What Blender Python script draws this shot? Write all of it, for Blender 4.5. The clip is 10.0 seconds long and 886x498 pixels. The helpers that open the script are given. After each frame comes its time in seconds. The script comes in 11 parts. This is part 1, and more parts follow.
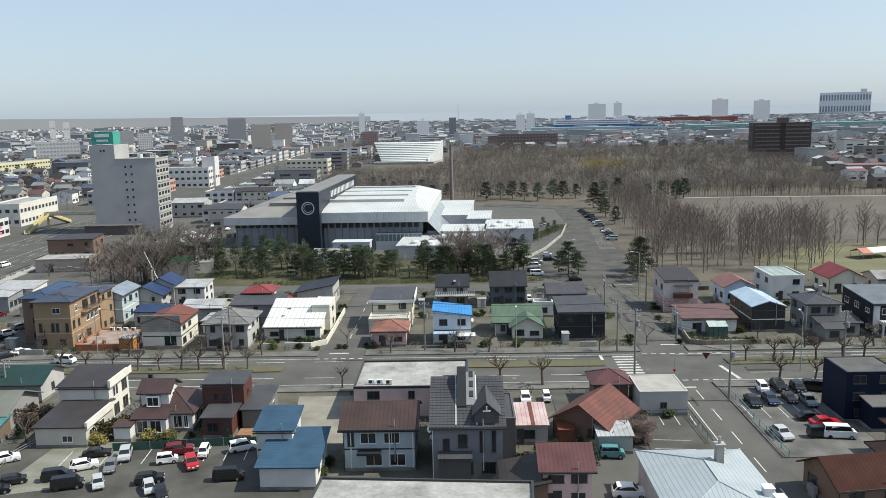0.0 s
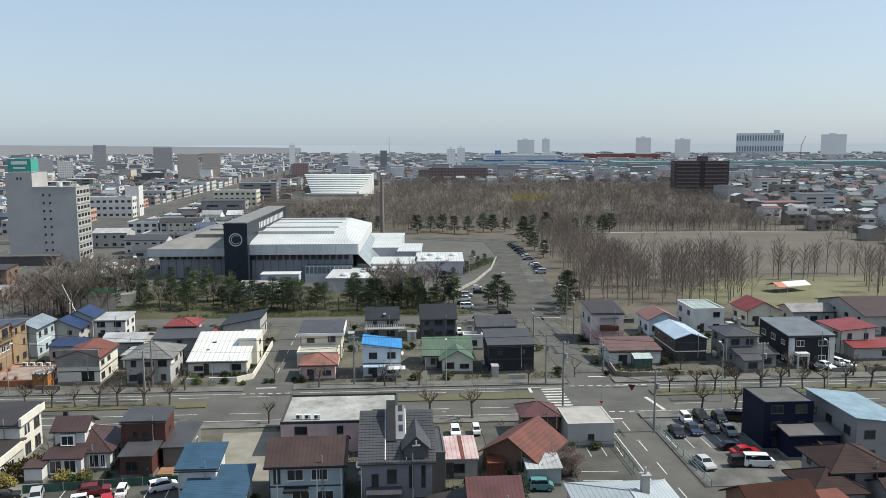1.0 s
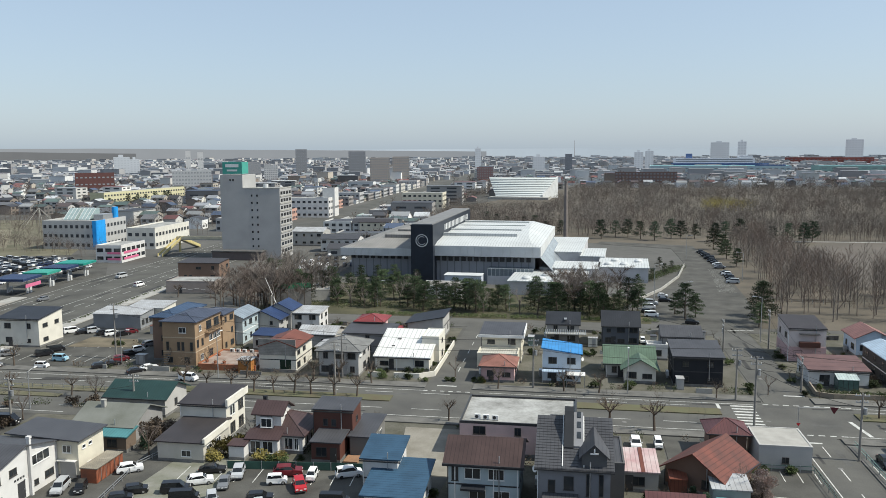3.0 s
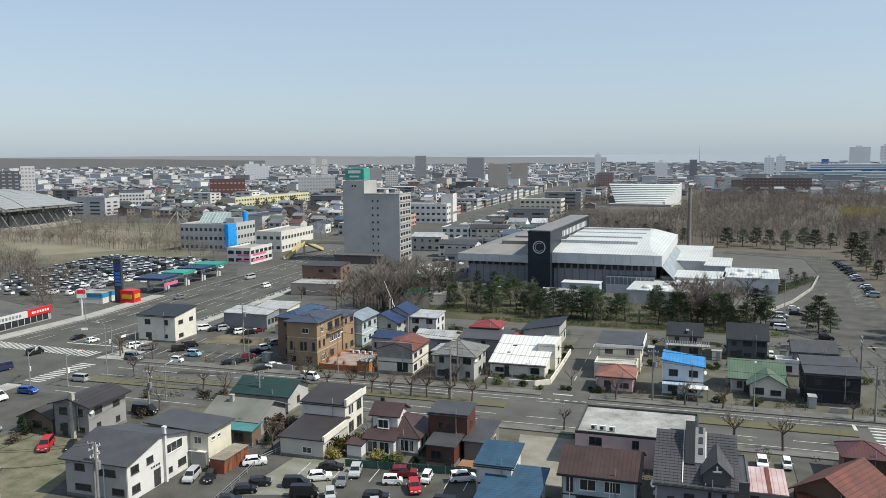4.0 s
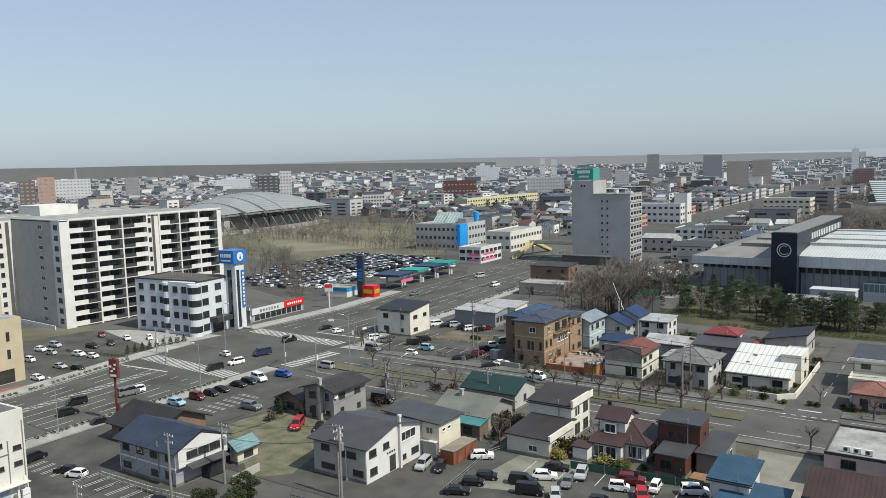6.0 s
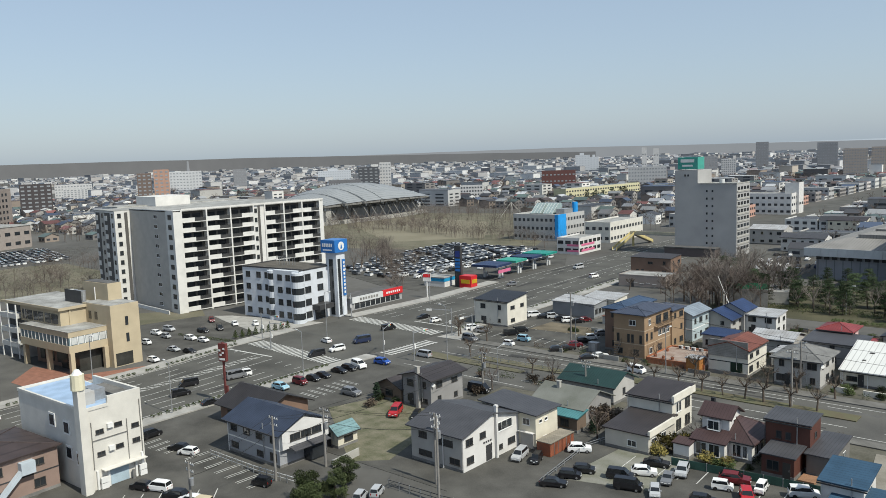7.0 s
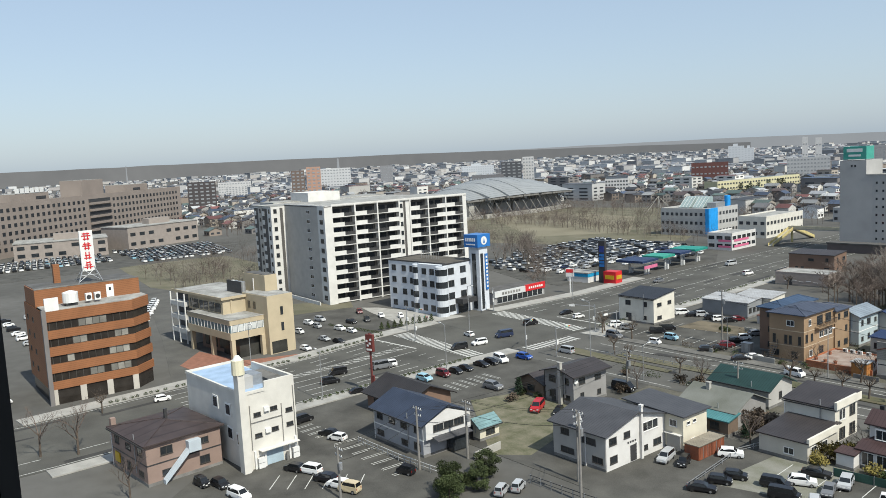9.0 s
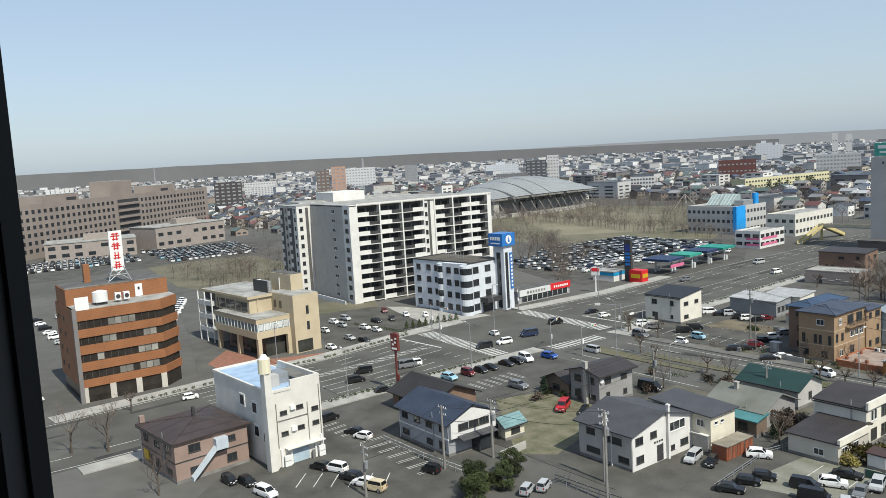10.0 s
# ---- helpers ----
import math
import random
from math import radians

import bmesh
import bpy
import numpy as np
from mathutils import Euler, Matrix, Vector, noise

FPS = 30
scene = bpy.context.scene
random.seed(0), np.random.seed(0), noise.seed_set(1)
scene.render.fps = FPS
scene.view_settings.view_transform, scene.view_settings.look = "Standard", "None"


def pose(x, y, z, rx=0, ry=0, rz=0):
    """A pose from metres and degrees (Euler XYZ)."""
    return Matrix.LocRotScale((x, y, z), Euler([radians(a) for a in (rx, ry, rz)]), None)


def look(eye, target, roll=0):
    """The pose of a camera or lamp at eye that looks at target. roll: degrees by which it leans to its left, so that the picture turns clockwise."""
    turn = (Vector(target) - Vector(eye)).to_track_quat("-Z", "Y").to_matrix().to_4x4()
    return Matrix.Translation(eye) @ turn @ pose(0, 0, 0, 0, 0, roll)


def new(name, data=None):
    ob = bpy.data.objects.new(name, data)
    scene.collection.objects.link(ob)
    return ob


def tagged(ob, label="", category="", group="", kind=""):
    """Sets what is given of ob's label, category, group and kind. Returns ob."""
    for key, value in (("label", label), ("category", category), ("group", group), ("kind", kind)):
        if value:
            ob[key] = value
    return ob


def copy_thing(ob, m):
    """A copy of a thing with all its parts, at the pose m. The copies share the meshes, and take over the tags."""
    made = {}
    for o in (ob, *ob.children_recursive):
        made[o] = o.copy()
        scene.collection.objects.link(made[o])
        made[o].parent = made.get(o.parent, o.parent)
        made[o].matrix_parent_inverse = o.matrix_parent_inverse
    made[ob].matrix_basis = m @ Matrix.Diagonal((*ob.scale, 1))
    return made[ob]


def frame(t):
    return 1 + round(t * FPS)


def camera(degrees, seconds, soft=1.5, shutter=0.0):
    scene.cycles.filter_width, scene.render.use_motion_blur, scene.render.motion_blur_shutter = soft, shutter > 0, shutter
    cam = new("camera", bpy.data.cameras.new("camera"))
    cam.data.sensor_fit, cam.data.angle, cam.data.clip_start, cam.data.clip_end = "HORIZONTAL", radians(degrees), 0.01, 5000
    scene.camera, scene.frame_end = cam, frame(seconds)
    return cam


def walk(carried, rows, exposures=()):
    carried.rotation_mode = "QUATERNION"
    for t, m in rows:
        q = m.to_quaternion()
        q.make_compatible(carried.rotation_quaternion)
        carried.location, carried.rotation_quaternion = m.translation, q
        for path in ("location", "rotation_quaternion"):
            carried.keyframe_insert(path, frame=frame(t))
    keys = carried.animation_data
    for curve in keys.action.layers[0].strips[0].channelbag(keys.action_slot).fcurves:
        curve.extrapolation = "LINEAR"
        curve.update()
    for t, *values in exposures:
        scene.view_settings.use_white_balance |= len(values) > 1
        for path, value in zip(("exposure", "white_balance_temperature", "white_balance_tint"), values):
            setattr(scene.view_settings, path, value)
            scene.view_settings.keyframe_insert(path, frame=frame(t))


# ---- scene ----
EYE = Vector((0.0, 0.0, 42.0))
LENS = 58.06
cam = camera(LENS, 10.0, soft=0.6)


def aim(yaw, pitch, roll):
    """A pose at the window: yaw to the left of +y, pitch up, roll, in degrees."""
    a, b = radians(yaw), radians(pitch)
    ahead = Vector((-math.sin(a) * math.cos(b), math.cos(a) * math.cos(b), math.sin(b)))
    return look(EYE, EYE + ahead * 10, roll)


TURN = (
    (0.0, 5.07, -9.62, -1.21),
    (0.5, -0.41, -8.20, -0.25),
    (1.0, 0.00, -7.33, -0.17),
    (1.5, 2.55, -7.18, -0.41),
    (2.0, 5.72, -7.24, -0.52),
    (3.5, 17.28, -6.79, -0.33),
    (4.0, 21.57, -6.53, -0.51),
    (4.5, 25.87, -6.29, -0.78),
    (5.0, 30.08, -6.08, -1.09),
    (5.5, 34.12, -6.04, -1.37),
    (7.0, 44.99, -6.66, -2.08),
    (7.5, 48.25, -6.73, -2.31),
    (8.0, 51.16, -6.68, -2.56),
    (8.5, 53.58, -6.63, -2.75),
    (9.0, 55.27, -6.59, -2.98),
    (9.5, 56.44, -6.57, -3.18),
    (10.0, 57.05, -6.56, -3.34),
)
walk(cam, [(t, aim(a, b, c)) for t, a, b, c in TURN], exposures=((0.0, 0.4), (0.6, 0.35), (2.0, 0.31), (4.5, 0.22), (5.5, 0.16), (7.0, 0.11), (8.0, 0.15), (9.2, 0.28), (10.0, 0.27)))

# ---- world and sun ----
SUN_FROM, SUN_UP = 2.0, 50.0   # degrees: bearing from +x towards +y, height
world = bpy.data.worlds.new("sky")
scene.world = world
world.use_nodes = True
wn = world.node_tree.nodes
sky = wn.new("ShaderNodeTexSky")
sky.sky_type, sky.sun_disc = "NISHITA", False
sky.sun_elevation, sky.sun_rotation = radians(SUN_UP), radians(90 - SUN_FROM)
sky.air_density, sky.dust_density, sky.ozone_density, sky.altitude = 1.0, 1.2, 1.5, 10
wn["Background"].inputs[1].default_value = 0.12
pale = wn.new("ShaderNodeHueSaturation")
pale.inputs["Saturation"].default_value = 0.9
haze = wn.new("ShaderNodeMix")          # a hazy spring sky: the clear sky veiled by pale blue, thickest towards the horizon
haze.data_type = "RGBA"
up = wn.new("ShaderNodeTexCoord")
split = wn.new("ShaderNodeSeparateXYZ")
veil = wn.new("ShaderNodeValToRGB")
for e, (p, v) in zip([veil.color_ramp.elements[0], veil.color_ramp.elements[1], veil.color_ramp.elements.new(0.2), veil.color_ramp.elements.new(0.5)], ((0.0, 0.58), (1.0, 0.08), (0.2, 0.52), (0.5, 0.16))):
    e.position, e.color = p, (v, v, v, 1)
world.node_tree.links.new(up.outputs["Generated"], split.inputs[0])
world.node_tree.links.new(split.outputs["Z"], veil.inputs[0])
world.node_tree.links.new(veil.outputs[0], haze.inputs["Factor"])
haze.inputs["B"].default_value = (3.25, 4.15, 5.15, 1)
world.node_tree.links.new(sky.outputs[0], pale.inputs["Color"])
world.node_tree.links.new(pale.outputs[0], haze.inputs["A"])
world.node_tree.links.new(haze.outputs["Result"], wn["Background"].inputs[0])
sun_data = bpy.data.lights.new("sun", "SUN")
sun_data.energy, sun_data.angle, sun_data.color = 4.3, radians(0.6), (0.985, 0.955, 0.84)
sun = new("sun", sun_data)
_s = (radians(SUN_FROM), radians(SUN_UP))
sun.matrix_basis = look((0, 0, 300), Vector((0, 0, 300)) - Vector((math.cos(_s[0]) * math.cos(_s[1]), math.sin(_s[0]) * math.cos(_s[1]), math.sin(_s[1]))))
sun.location = (60, -40, 300)

# ---- materials ----
MATS = {}


def mat(name, color, rough=0.8, var=0.18, scale=0.6, bump=0.0, metal=0.0, fine=9.0, stain=None, ribs=None, rnd=0.0, spec=0.3, island=False):
    """A surface with stains at two sizes. ribs: (spacing, axis) for sheet metal and siding lines."""
    if name in MATS:
        return MATS[name]
    m = bpy.data.materials.new(name)
    MATS[name] = m
    m.use_nodes = True
    nt = m.node_tree
    N, L = nt.nodes, nt.links
    bs = N["Principled BSDF"]
    bs.inputs["Roughness"].default_value, bs.inputs["Metallic"].default_value = rough, metal
    bs.inputs["Specular IOR Level"].default_value = spec
    geo = N.new("ShaderNodeNewGeometry")
    big, small = N.new("ShaderNodeTexNoise"), N.new("ShaderNodeTexNoise")
    big.inputs["Scale"].default_value, big.inputs["Detail"].default_value = scale, 5
    small.inputs["Scale"].default_value, small.inputs["Detail"].default_value = fine, 3
    for n in (big, small):
        L.new(geo.outputs["Position"], n.inputs["Vector"])
    mix = N.new("ShaderNodeMath")
    mix.operation = "MULTIPLY_ADD"
    L.new(big.outputs[0], mix.inputs[0])
    mix.inputs[1].default_value = 0.7
    half = N.new("ShaderNodeMath")
    half.operation = "MULTIPLY"
    L.new(small.outputs[0], half.inputs[0])
    half.inputs[1].default_value = 0.3
    L.new(half.outputs[0], mix.inputs[2])
    last = mix.outputs[0]
    if rnd or island:
        if island:
            src = geo.outputs["Random Per Island"]
        else:
            src = N.new("ShaderNodeObjectInfo").outputs["Random"]
        ad = N.new("ShaderNodeMath")
        ad.operation = "MULTIPLY_ADD"
        L.new(src, ad.inputs[0])
        ad.inputs[1].default_value = rnd or 0.5
        L.new(last, ad.inputs[2])
        sb = N.new("ShaderNodeMath")
        sb.operation = "SUBTRACT"
        L.new(ad.outputs[0], sb.inputs[0])
        sb.inputs[1].default_value = (rnd or 0.5) / 2
        last = sb.outputs[0]
    ramp = N.new("ShaderNodeValToRGB")
    c = color
    d = stain or tuple(v * (1 - var * 1.6) for v in c)
    ramp.color_ramp.elements[0].position, ramp.color_ramp.elements[1].position = 0.3, 0.68
    ramp.color_ramp.elements[0].color = (*d, 1)
    ramp.color_ramp.elements[1].color = (*[min(1, v * (1 + var * 0.5)) for v in c], 1)
    L.new(last, ramp.inputs[0])
    out = ramp.outputs[0]
    height = small.outputs[0]
    if ribs:
        wave = N.new("ShaderNodeTexWave")
        wave.wave_type, wave.bands_direction, wave.wave_profile = "BANDS", ribs[1], "SAW"
        wave.inputs["Scale"].default_value = 0.314 / ribs[0]
        wave.inputs["Distortion"].default_value = 0.0
        tc = N.new("ShaderNodeTexCoord")
        L.new(tc.outputs["Object"], wave.inputs["Vector"])
        edge = N.new("ShaderNodeMath")
        edge.operation = "GREATER_THAN"
        edge.inputs[1].default_value = 0.86
        L.new(wave.outputs["Fac"], edge.inputs[0])
        dark = N.new("ShaderNodeMix")
        dark.data_type, dark.blend_type = "RGBA", "MULTIPLY"
        L.new(edge.outputs[0], dark.inputs["Factor"])
        L.new(out, dark.inputs["A"])
        dark.inputs["B"].default_value = (0.62, 0.62, 0.62, 1)
        out = dark.outputs["Result"]
        height = wave.outputs["Fac"]
    L.new(out, bs.inputs["Base Color"])
    if bump:
        b = N.new("ShaderNodeBump")
        b.inputs["Strength"].default_value, b.inputs["Distance"].default_value = bump, 0.05
        L.new(height, b.inputs["Height"])
        L.new(b.outputs[0], bs.inputs["Normal"])
    return m


asphalt = mat("asphalt", (0.094, 0.092, 0.082), 0.9, 0.28, 0.11, 0.3)
asphalt_old = mat("worn asphalt", (0.102, 0.099, 0.089), 0.92, 0.3, 0.15, 0.3, stain=(0.062, 0.061, 0.058))
asphalt_patch = mat("dark asphalt patch", (0.052, 0.051, 0.049), 0.92, 0.3, 0.3, 0.3)
asphalt_pale = mat("pale asphalt patch", (0.105, 0.103, 0.097), 0.92, 0.3, 0.3, 0.3)
asphalt_lot = mat("parking asphalt", (0.090, 0.087, 0.078), 0.92, 0.35, 0.2, 0.3)
pave = mat("sidewalk concrete", (0.355, 0.345, 0.32), 0.9, 0.22, 0.35, 0.2)
street_pave = mat("street pavement", (0.150, 0.145, 0.133), 0.92, 0.3, 0.4, 0.2)
concrete = mat("concrete", (0.38, 0.37, 0.34), 0.88, 0.22, 0.4, 0.2)
concrete_dark = mat("weathered concrete", (0.21, 0.205, 0.195), 0.9, 0.35, 0.4, 0.2)
gravel = mat("gravel", (0.20, 0.195, 0.175), 0.95, 0.45, 0.35, 0.5, stain=(0.11, 0.115, 0.075), fine=14)
earth = mat("bare earth", (0.16, 0.135, 0.095), 0.95, 0.35, 0.25, 0.4)
grass = mat("dry spring grass", (0.150, 0.136, 0.098), 0.95, 0.3, 0.09, 0.5, stain=(0.085, 0.084, 0.052), fine=3)
lawn = mat("new grass", (0.092, 0.096, 0.052), 0.95, 0.4, 0.35, 0.5, stain=(0.105, 0.085, 0.055), fine=5)
park = mat("winter park ground", (0.118, 0.100, 0.078), 0.95, 0.35, 0.05, 0.4, stain=(0.07, 0.062, 0.048), fine=2)
town = mat("town ground", (0.10, 0.097, 0.09), 0.95, 0.4, 0.02, 0.0, stain=(0.06, 0.058, 0.052), fine=0.3)
paint = mat("road paint", (0.58, 0.58, 0.55), 0.8, 0.25, 1.5, fine=25, stain=(0.30, 0.30, 0.28))
glass = mat("window glass", (0.03, 0.035, 0.04), 0.06, 0.3, 0.3, spec=0.6)
car_glass = mat("car glass", (0.012, 0.014, 0.016), 0.05, 0.2, 0.5, spec=0.6)
# lighter than the near glass: a little haze is put into the colour
far_pane = mat("hazed town glass", (0.065, 0.07, 0.078), 0.15, 0.3, 0.3)
frame_w = mat("white window frame", (0.72, 0.72, 0.70), 0.5, 0.08)
frame_d = mat("dark window frame", (0.06, 0.055, 0.05), 0.45, 0.1)
metal_g = mat("galvanised steel", (0.42, 0.43, 0.44), 0.45, 0.15, 2, metal=0.6)
metal_d = mat("dark steel", (0.05, 0.05, 0.052), 0.5, 0.2, 2)
pole_c = mat("pole concrete", (0.23, 0.22, 0.205), 0.85, 0.15, 1)
rubber = mat("tyre rubber", (0.02, 0.02, 0.02), 0.9, 0.1)
rim_m = mat("wheel alloy", (0.4, 0.4, 0.41), 0.35, 0.1, metal=0.7)
lamp_w = mat("headlamp", (0.65, 0.66, 0.66), 0.15, 0.05)
lamp_r = mat("tail lamp", (0.28, 0.015, 0.012), 0.2, 0.05)
bark = mat("bark", (0.12, 0.095, 0.075), 0.95, 0.3, 2, 0.4)
twig = mat("bare twigs", (0.205, 0.178, 0.158), 0.95, 0.3, 0.05, rnd=0.3, fine=1)
twig_b = mat("brown twigs", (0.155, 0.122, 0.104), 0.95, 0.3, 0.05, rnd=0.3, fine=1)
twig_c = mat("pale grey twigs", (0.235, 0.215, 0.195), 0.95, 0.3, 0.05, rnd=0.3, fine=1)
yard_m = mat("yard ground", (0.120, 0.112, 0.094), 0.95, 0.3, 0.2, 0.3, stain=(0.05, 0.05, 0.032), fine=3)
needle = mat("pine needles", (0.045, 0.07, 0.03), 0.85, 0.4, 0.5, rnd=0.3, fine=3)
needle2 = mat("conifer needles", (0.028, 0.05, 0.028), 0.85, 0.4, 0.5, rnd=0.3, fine=3)
bush_m = mat("evergreen shrub leaves", (0.055, 0.075, 0.025), 0.85, 0.4, 0.8, rnd=0.3, fine=3)
bush_y = mat("yellowing shrub leaves", (0.17, 0.14, 0.04), 0.85, 0.4, 0.8, rnd=0.3, fine=3)
dryhedge = mat("leafless shrub twigs", (0.13, 0.10, 0.075), 0.95, 0.3, 0.6, rnd=0.3, fine=3)


def W(name, c, **k):
    """House wall paint or siding."""
    return mat(name + " siding", c, k.pop("rough", 0.75), k.pop("var", 0.10), k.pop("scale", 0.5), k.pop("bump", 0.15), fine=k.pop("fine", 12), **k)


def R(name, c, ribs="X", gap=0.45, **k):
    """Painted sheet-metal roof with seams."""
    return mat(name + " metal roof", c, k.pop("rough", 0.5), k.pop("var", 0.2), k.pop("scale", 0.45), 0.5, ribs=(gap, ribs), **k)


# ---- mesh helpers ----
class Mesh:
    def __init__(self):
        self.v, self.f = [], []

    def add(self, verts, faces):
        o = len(self.v)
        self.v += [tuple(p) for p in verts]
        self.f += [tuple(o + i for i in f) for f in faces]
        return self

    def box(self, x0, x1, y0, y1, z0, z1):
        return self.add([(x0, y0, z0), (x1, y0, z0), (x1, y1, z0), (x0, y1, z0), (x0, y0, z1), (x1, y0, z1), (x1, y1, z1), (x0, y1, z1)],
                        [(0, 3, 2, 1), (4, 5, 6, 7), (0, 1, 5, 4), (1, 2, 6, 5), (2, 3, 7, 6), (3, 0, 4, 7)])

    def cbox(self, x, y, z, w, d, h):
        return self.box(x - w / 2, x + w / 2, y - d / 2, y + d / 2, z, z + h)

    def prism(self, poly, z0, z1):
        """Upright prism on a plan outline, anticlockwise."""
        n = len(poly)
        return self.add([(x, y, z0) for x, y in poly] + [(x, y, z1) for x, y in poly],
                        [tuple(range(n - 1, -1, -1)), tuple(range(n, 2 * n))] + [(i, (i + 1) % n, n + (i + 1) % n, n + i) for i in range(n)])

    def slide(self, prof, axis, a, b):
        """A profile (across, z) drawn out along an axis from a to b. Axis x: profile in y, z; axis y: profile in x, z."""
        n = len(prof)
        if axis == "x":
            vs = [(a, p, z) for p, z in prof] + [(b, p, z) for p, z in prof]
        else:
            vs = [(p, b, z) for p, z in prof] + [(p, a, z) for p, z in prof]
        return self.add(vs, [tuple(range(n - 1, -1, -1)), tuple(range(n, 2 * n))] + [(i, (i + 1) % n, n + (i + 1) % n, n + i) for i in range(n)])

    def tube(self, p, q, r0, r1, n=6, cap=True):
        p, q = Vector(p), Vector(q)
        ax = (q - p).normalized()
        u = ax.orthogonal().normalized()
        w = ax.cross(u)
        vs = []
        for c, r in ((p, r0), (q, r1)):
            vs += [c + (u * math.cos(6.2832 * i / n) + w * math.sin(6.2832 * i / n)) * r for i in range(n)]
        fs = [(i, (i + 1) % n, n + (i + 1) % n, n + i) for i in range(n)]
        if cap:
            fs += [tuple(range(n - 1, -1, -1)), tuple(range(n, 2 * n))]
        return self.add(vs, fs)

    def data(self, name, *mats):
        me = bpy.data.meshes.new(name)
        me.from_pydata(self.v, [], self.f)
        for m in mats:
            me.materials.append(m)
        me.update()
        return me


def part(name, mesh, material, parent, label="", at=None):
    """One mesh object under a thing or part; mesh is a Mesh or shared mesh data."""
    me = mesh.data(name, material) if isinstance(mesh, Mesh) else mesh
    ob = new(name, me)
    ob.parent = parent
    if at is not None:
        ob.matrix_local = at if isinstance(at, Matrix) else Matrix.Translation(at)
    if label:
        tagged(ob, label)
    return ob


def thing(name, label, category, x=0, y=0, z=0, yaw=0, group="", kind=""):
    ob = new(name)
    ob.empty_display_size = 0.5
    ob.matrix_basis = pose(x, y, z, 0, 0, yaw)
    return tagged(ob, label, category, group, kind)


def structure(name, mesh, material, label="", category="ground"):
    ob = new(name, mesh.data(name, material))
    return tagged(ob, label, category, "", "structure")


def slab(name, pts, z, material, label="", category="ground", base=-0.4):
    """A flat piece of ground or paving with the given outline."""
    area = sum(a[0] * b[1] - b[0] * a[1] for a, b in zip(pts, pts[1:] + pts[:1]))
    return structure(name, Mesh().prism(pts if area > 0 else pts[::-1], base, z), material, label, category)


def ribbon(pts, width):
    """Outline of a strip of a width round a line of points."""
    P = [Vector(p) for p in pts]
    left, right = [], []
    for i, p in enumerate(P):
        d = (P[min(i + 1, len(P) - 1)] - P[max(i - 1, 0)]).normalized()
        n = Vector((-d.y, d.x))
        left.append(tuple(p + n * width / 2))
        right.append(tuple(p - n * width / 2))
    return right + left[::-1]


def dashes(mesh, a, b, width, dash, gap, z):
    a, b = Vector(a), Vector(b)
    L, d = (b - a).length, (b - a).normalized()
    n = Vector((-d.y, d.x)) * width / 2
    s = 0.0
    while s < L:
        p, q = a + d * s, a + d * min(s + dash, L)
        mesh.add([(*(p - n), z), (*(q - n), z), (*(q + n), z), (*(p + n), z)], [(0, 1, 2, 3)])
        s += dash + gap
    return mesh



# ---- ground and roads ----
GRID = 3.7     # degrees: the bearing of the side streets
_e, _n = Vector((math.cos(radians(GRID)), math.sin(radians(GRID)))), Vector((-math.sin(radians(GRID)), math.cos(radians(GRID))))


def S(u, v):
    """Plan position from street coordinates: u along the side street, v away from the window."""
    return tuple(_e * u + _n * v)


def quad(u0, u1, v0, v1):
    return [S(u0, v0), S(u1, v0), S(u1, v1), S(u0, v1)]


_m = Mesh()
_ring = [(4700 * math.cos(6.28319 * i / 72), 4700 * math.sin(6.28319 * i / 72)) for i in range(72)]
_m.prism(_ring, -1.0, 0.0)
structure("ground", _m, town, "grey-brown town ground reaching the horizon", "ground")

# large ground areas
# lawn colour darkened to carry the shade around the pines
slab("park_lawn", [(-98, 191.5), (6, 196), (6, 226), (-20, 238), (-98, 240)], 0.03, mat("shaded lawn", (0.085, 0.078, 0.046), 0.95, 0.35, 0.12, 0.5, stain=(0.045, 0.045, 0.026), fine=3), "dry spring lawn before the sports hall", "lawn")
slab("park_ground", [(30, 196), (330, 215), (420, 460), (360, 900), (-60, 900), (-130, 560), (-105, 400), (18, 352)], 0.03, park, "leaf-littered ground of the bare wood", "ground")
slab("sports_field", [(58, 262), (176, 258), (216, 330), (192, 385), (84, 385), (60, 330)], 0.06, mat("field clay", (0.118, 0.103, 0.088), 0.95, 0.15, 0.05, stain=(0.088, 0.076, 0.063)), "brown-grey clay sports field in the wood", "field")
slab("field_path", ribbon([(64, 386), (100, 388.5), (150, 388), (200, 386)], 2.6), 0.09, pave, "pale path along the far side of the field", "path")
slab("meadow", [(78, 203), (240, 210), (252, 262), (180, 256), (96, 252), (66, 228)], 0.05, mat("meadow grass", (0.165, 0.158, 0.09), 0.95, 0.3, 0.09, 0.5, stain=(0.10, 0.095, 0.06), fine=3), "yellow dry grass clearing", "lawn")
slab("ballpark", [(-330, 225), (-212, 262), (-250, 330), (-330, 440), (-470, 400), (-430, 260)], 0.03, grass, "dry grass park round the domed stadium", "lawn")
slab("ballpark_field", [(-420, 330), (-300, 262), (-270, 300), (-330, 372), (-420, 380)], 0.06, mat("dry turf", (0.205, 0.187, 0.135), 0.95, 0.2, 0.04, stain=(0.14, 0.125, 0.085)), "pale straw-coloured sports field", "field")
slab("hospital_meadow", [(-390, 84), (-250, 72), (-240, 96), (-300, 130), (-372, 132)], 0.04, grass, "dry grass beside the hospital car park", "lawn")

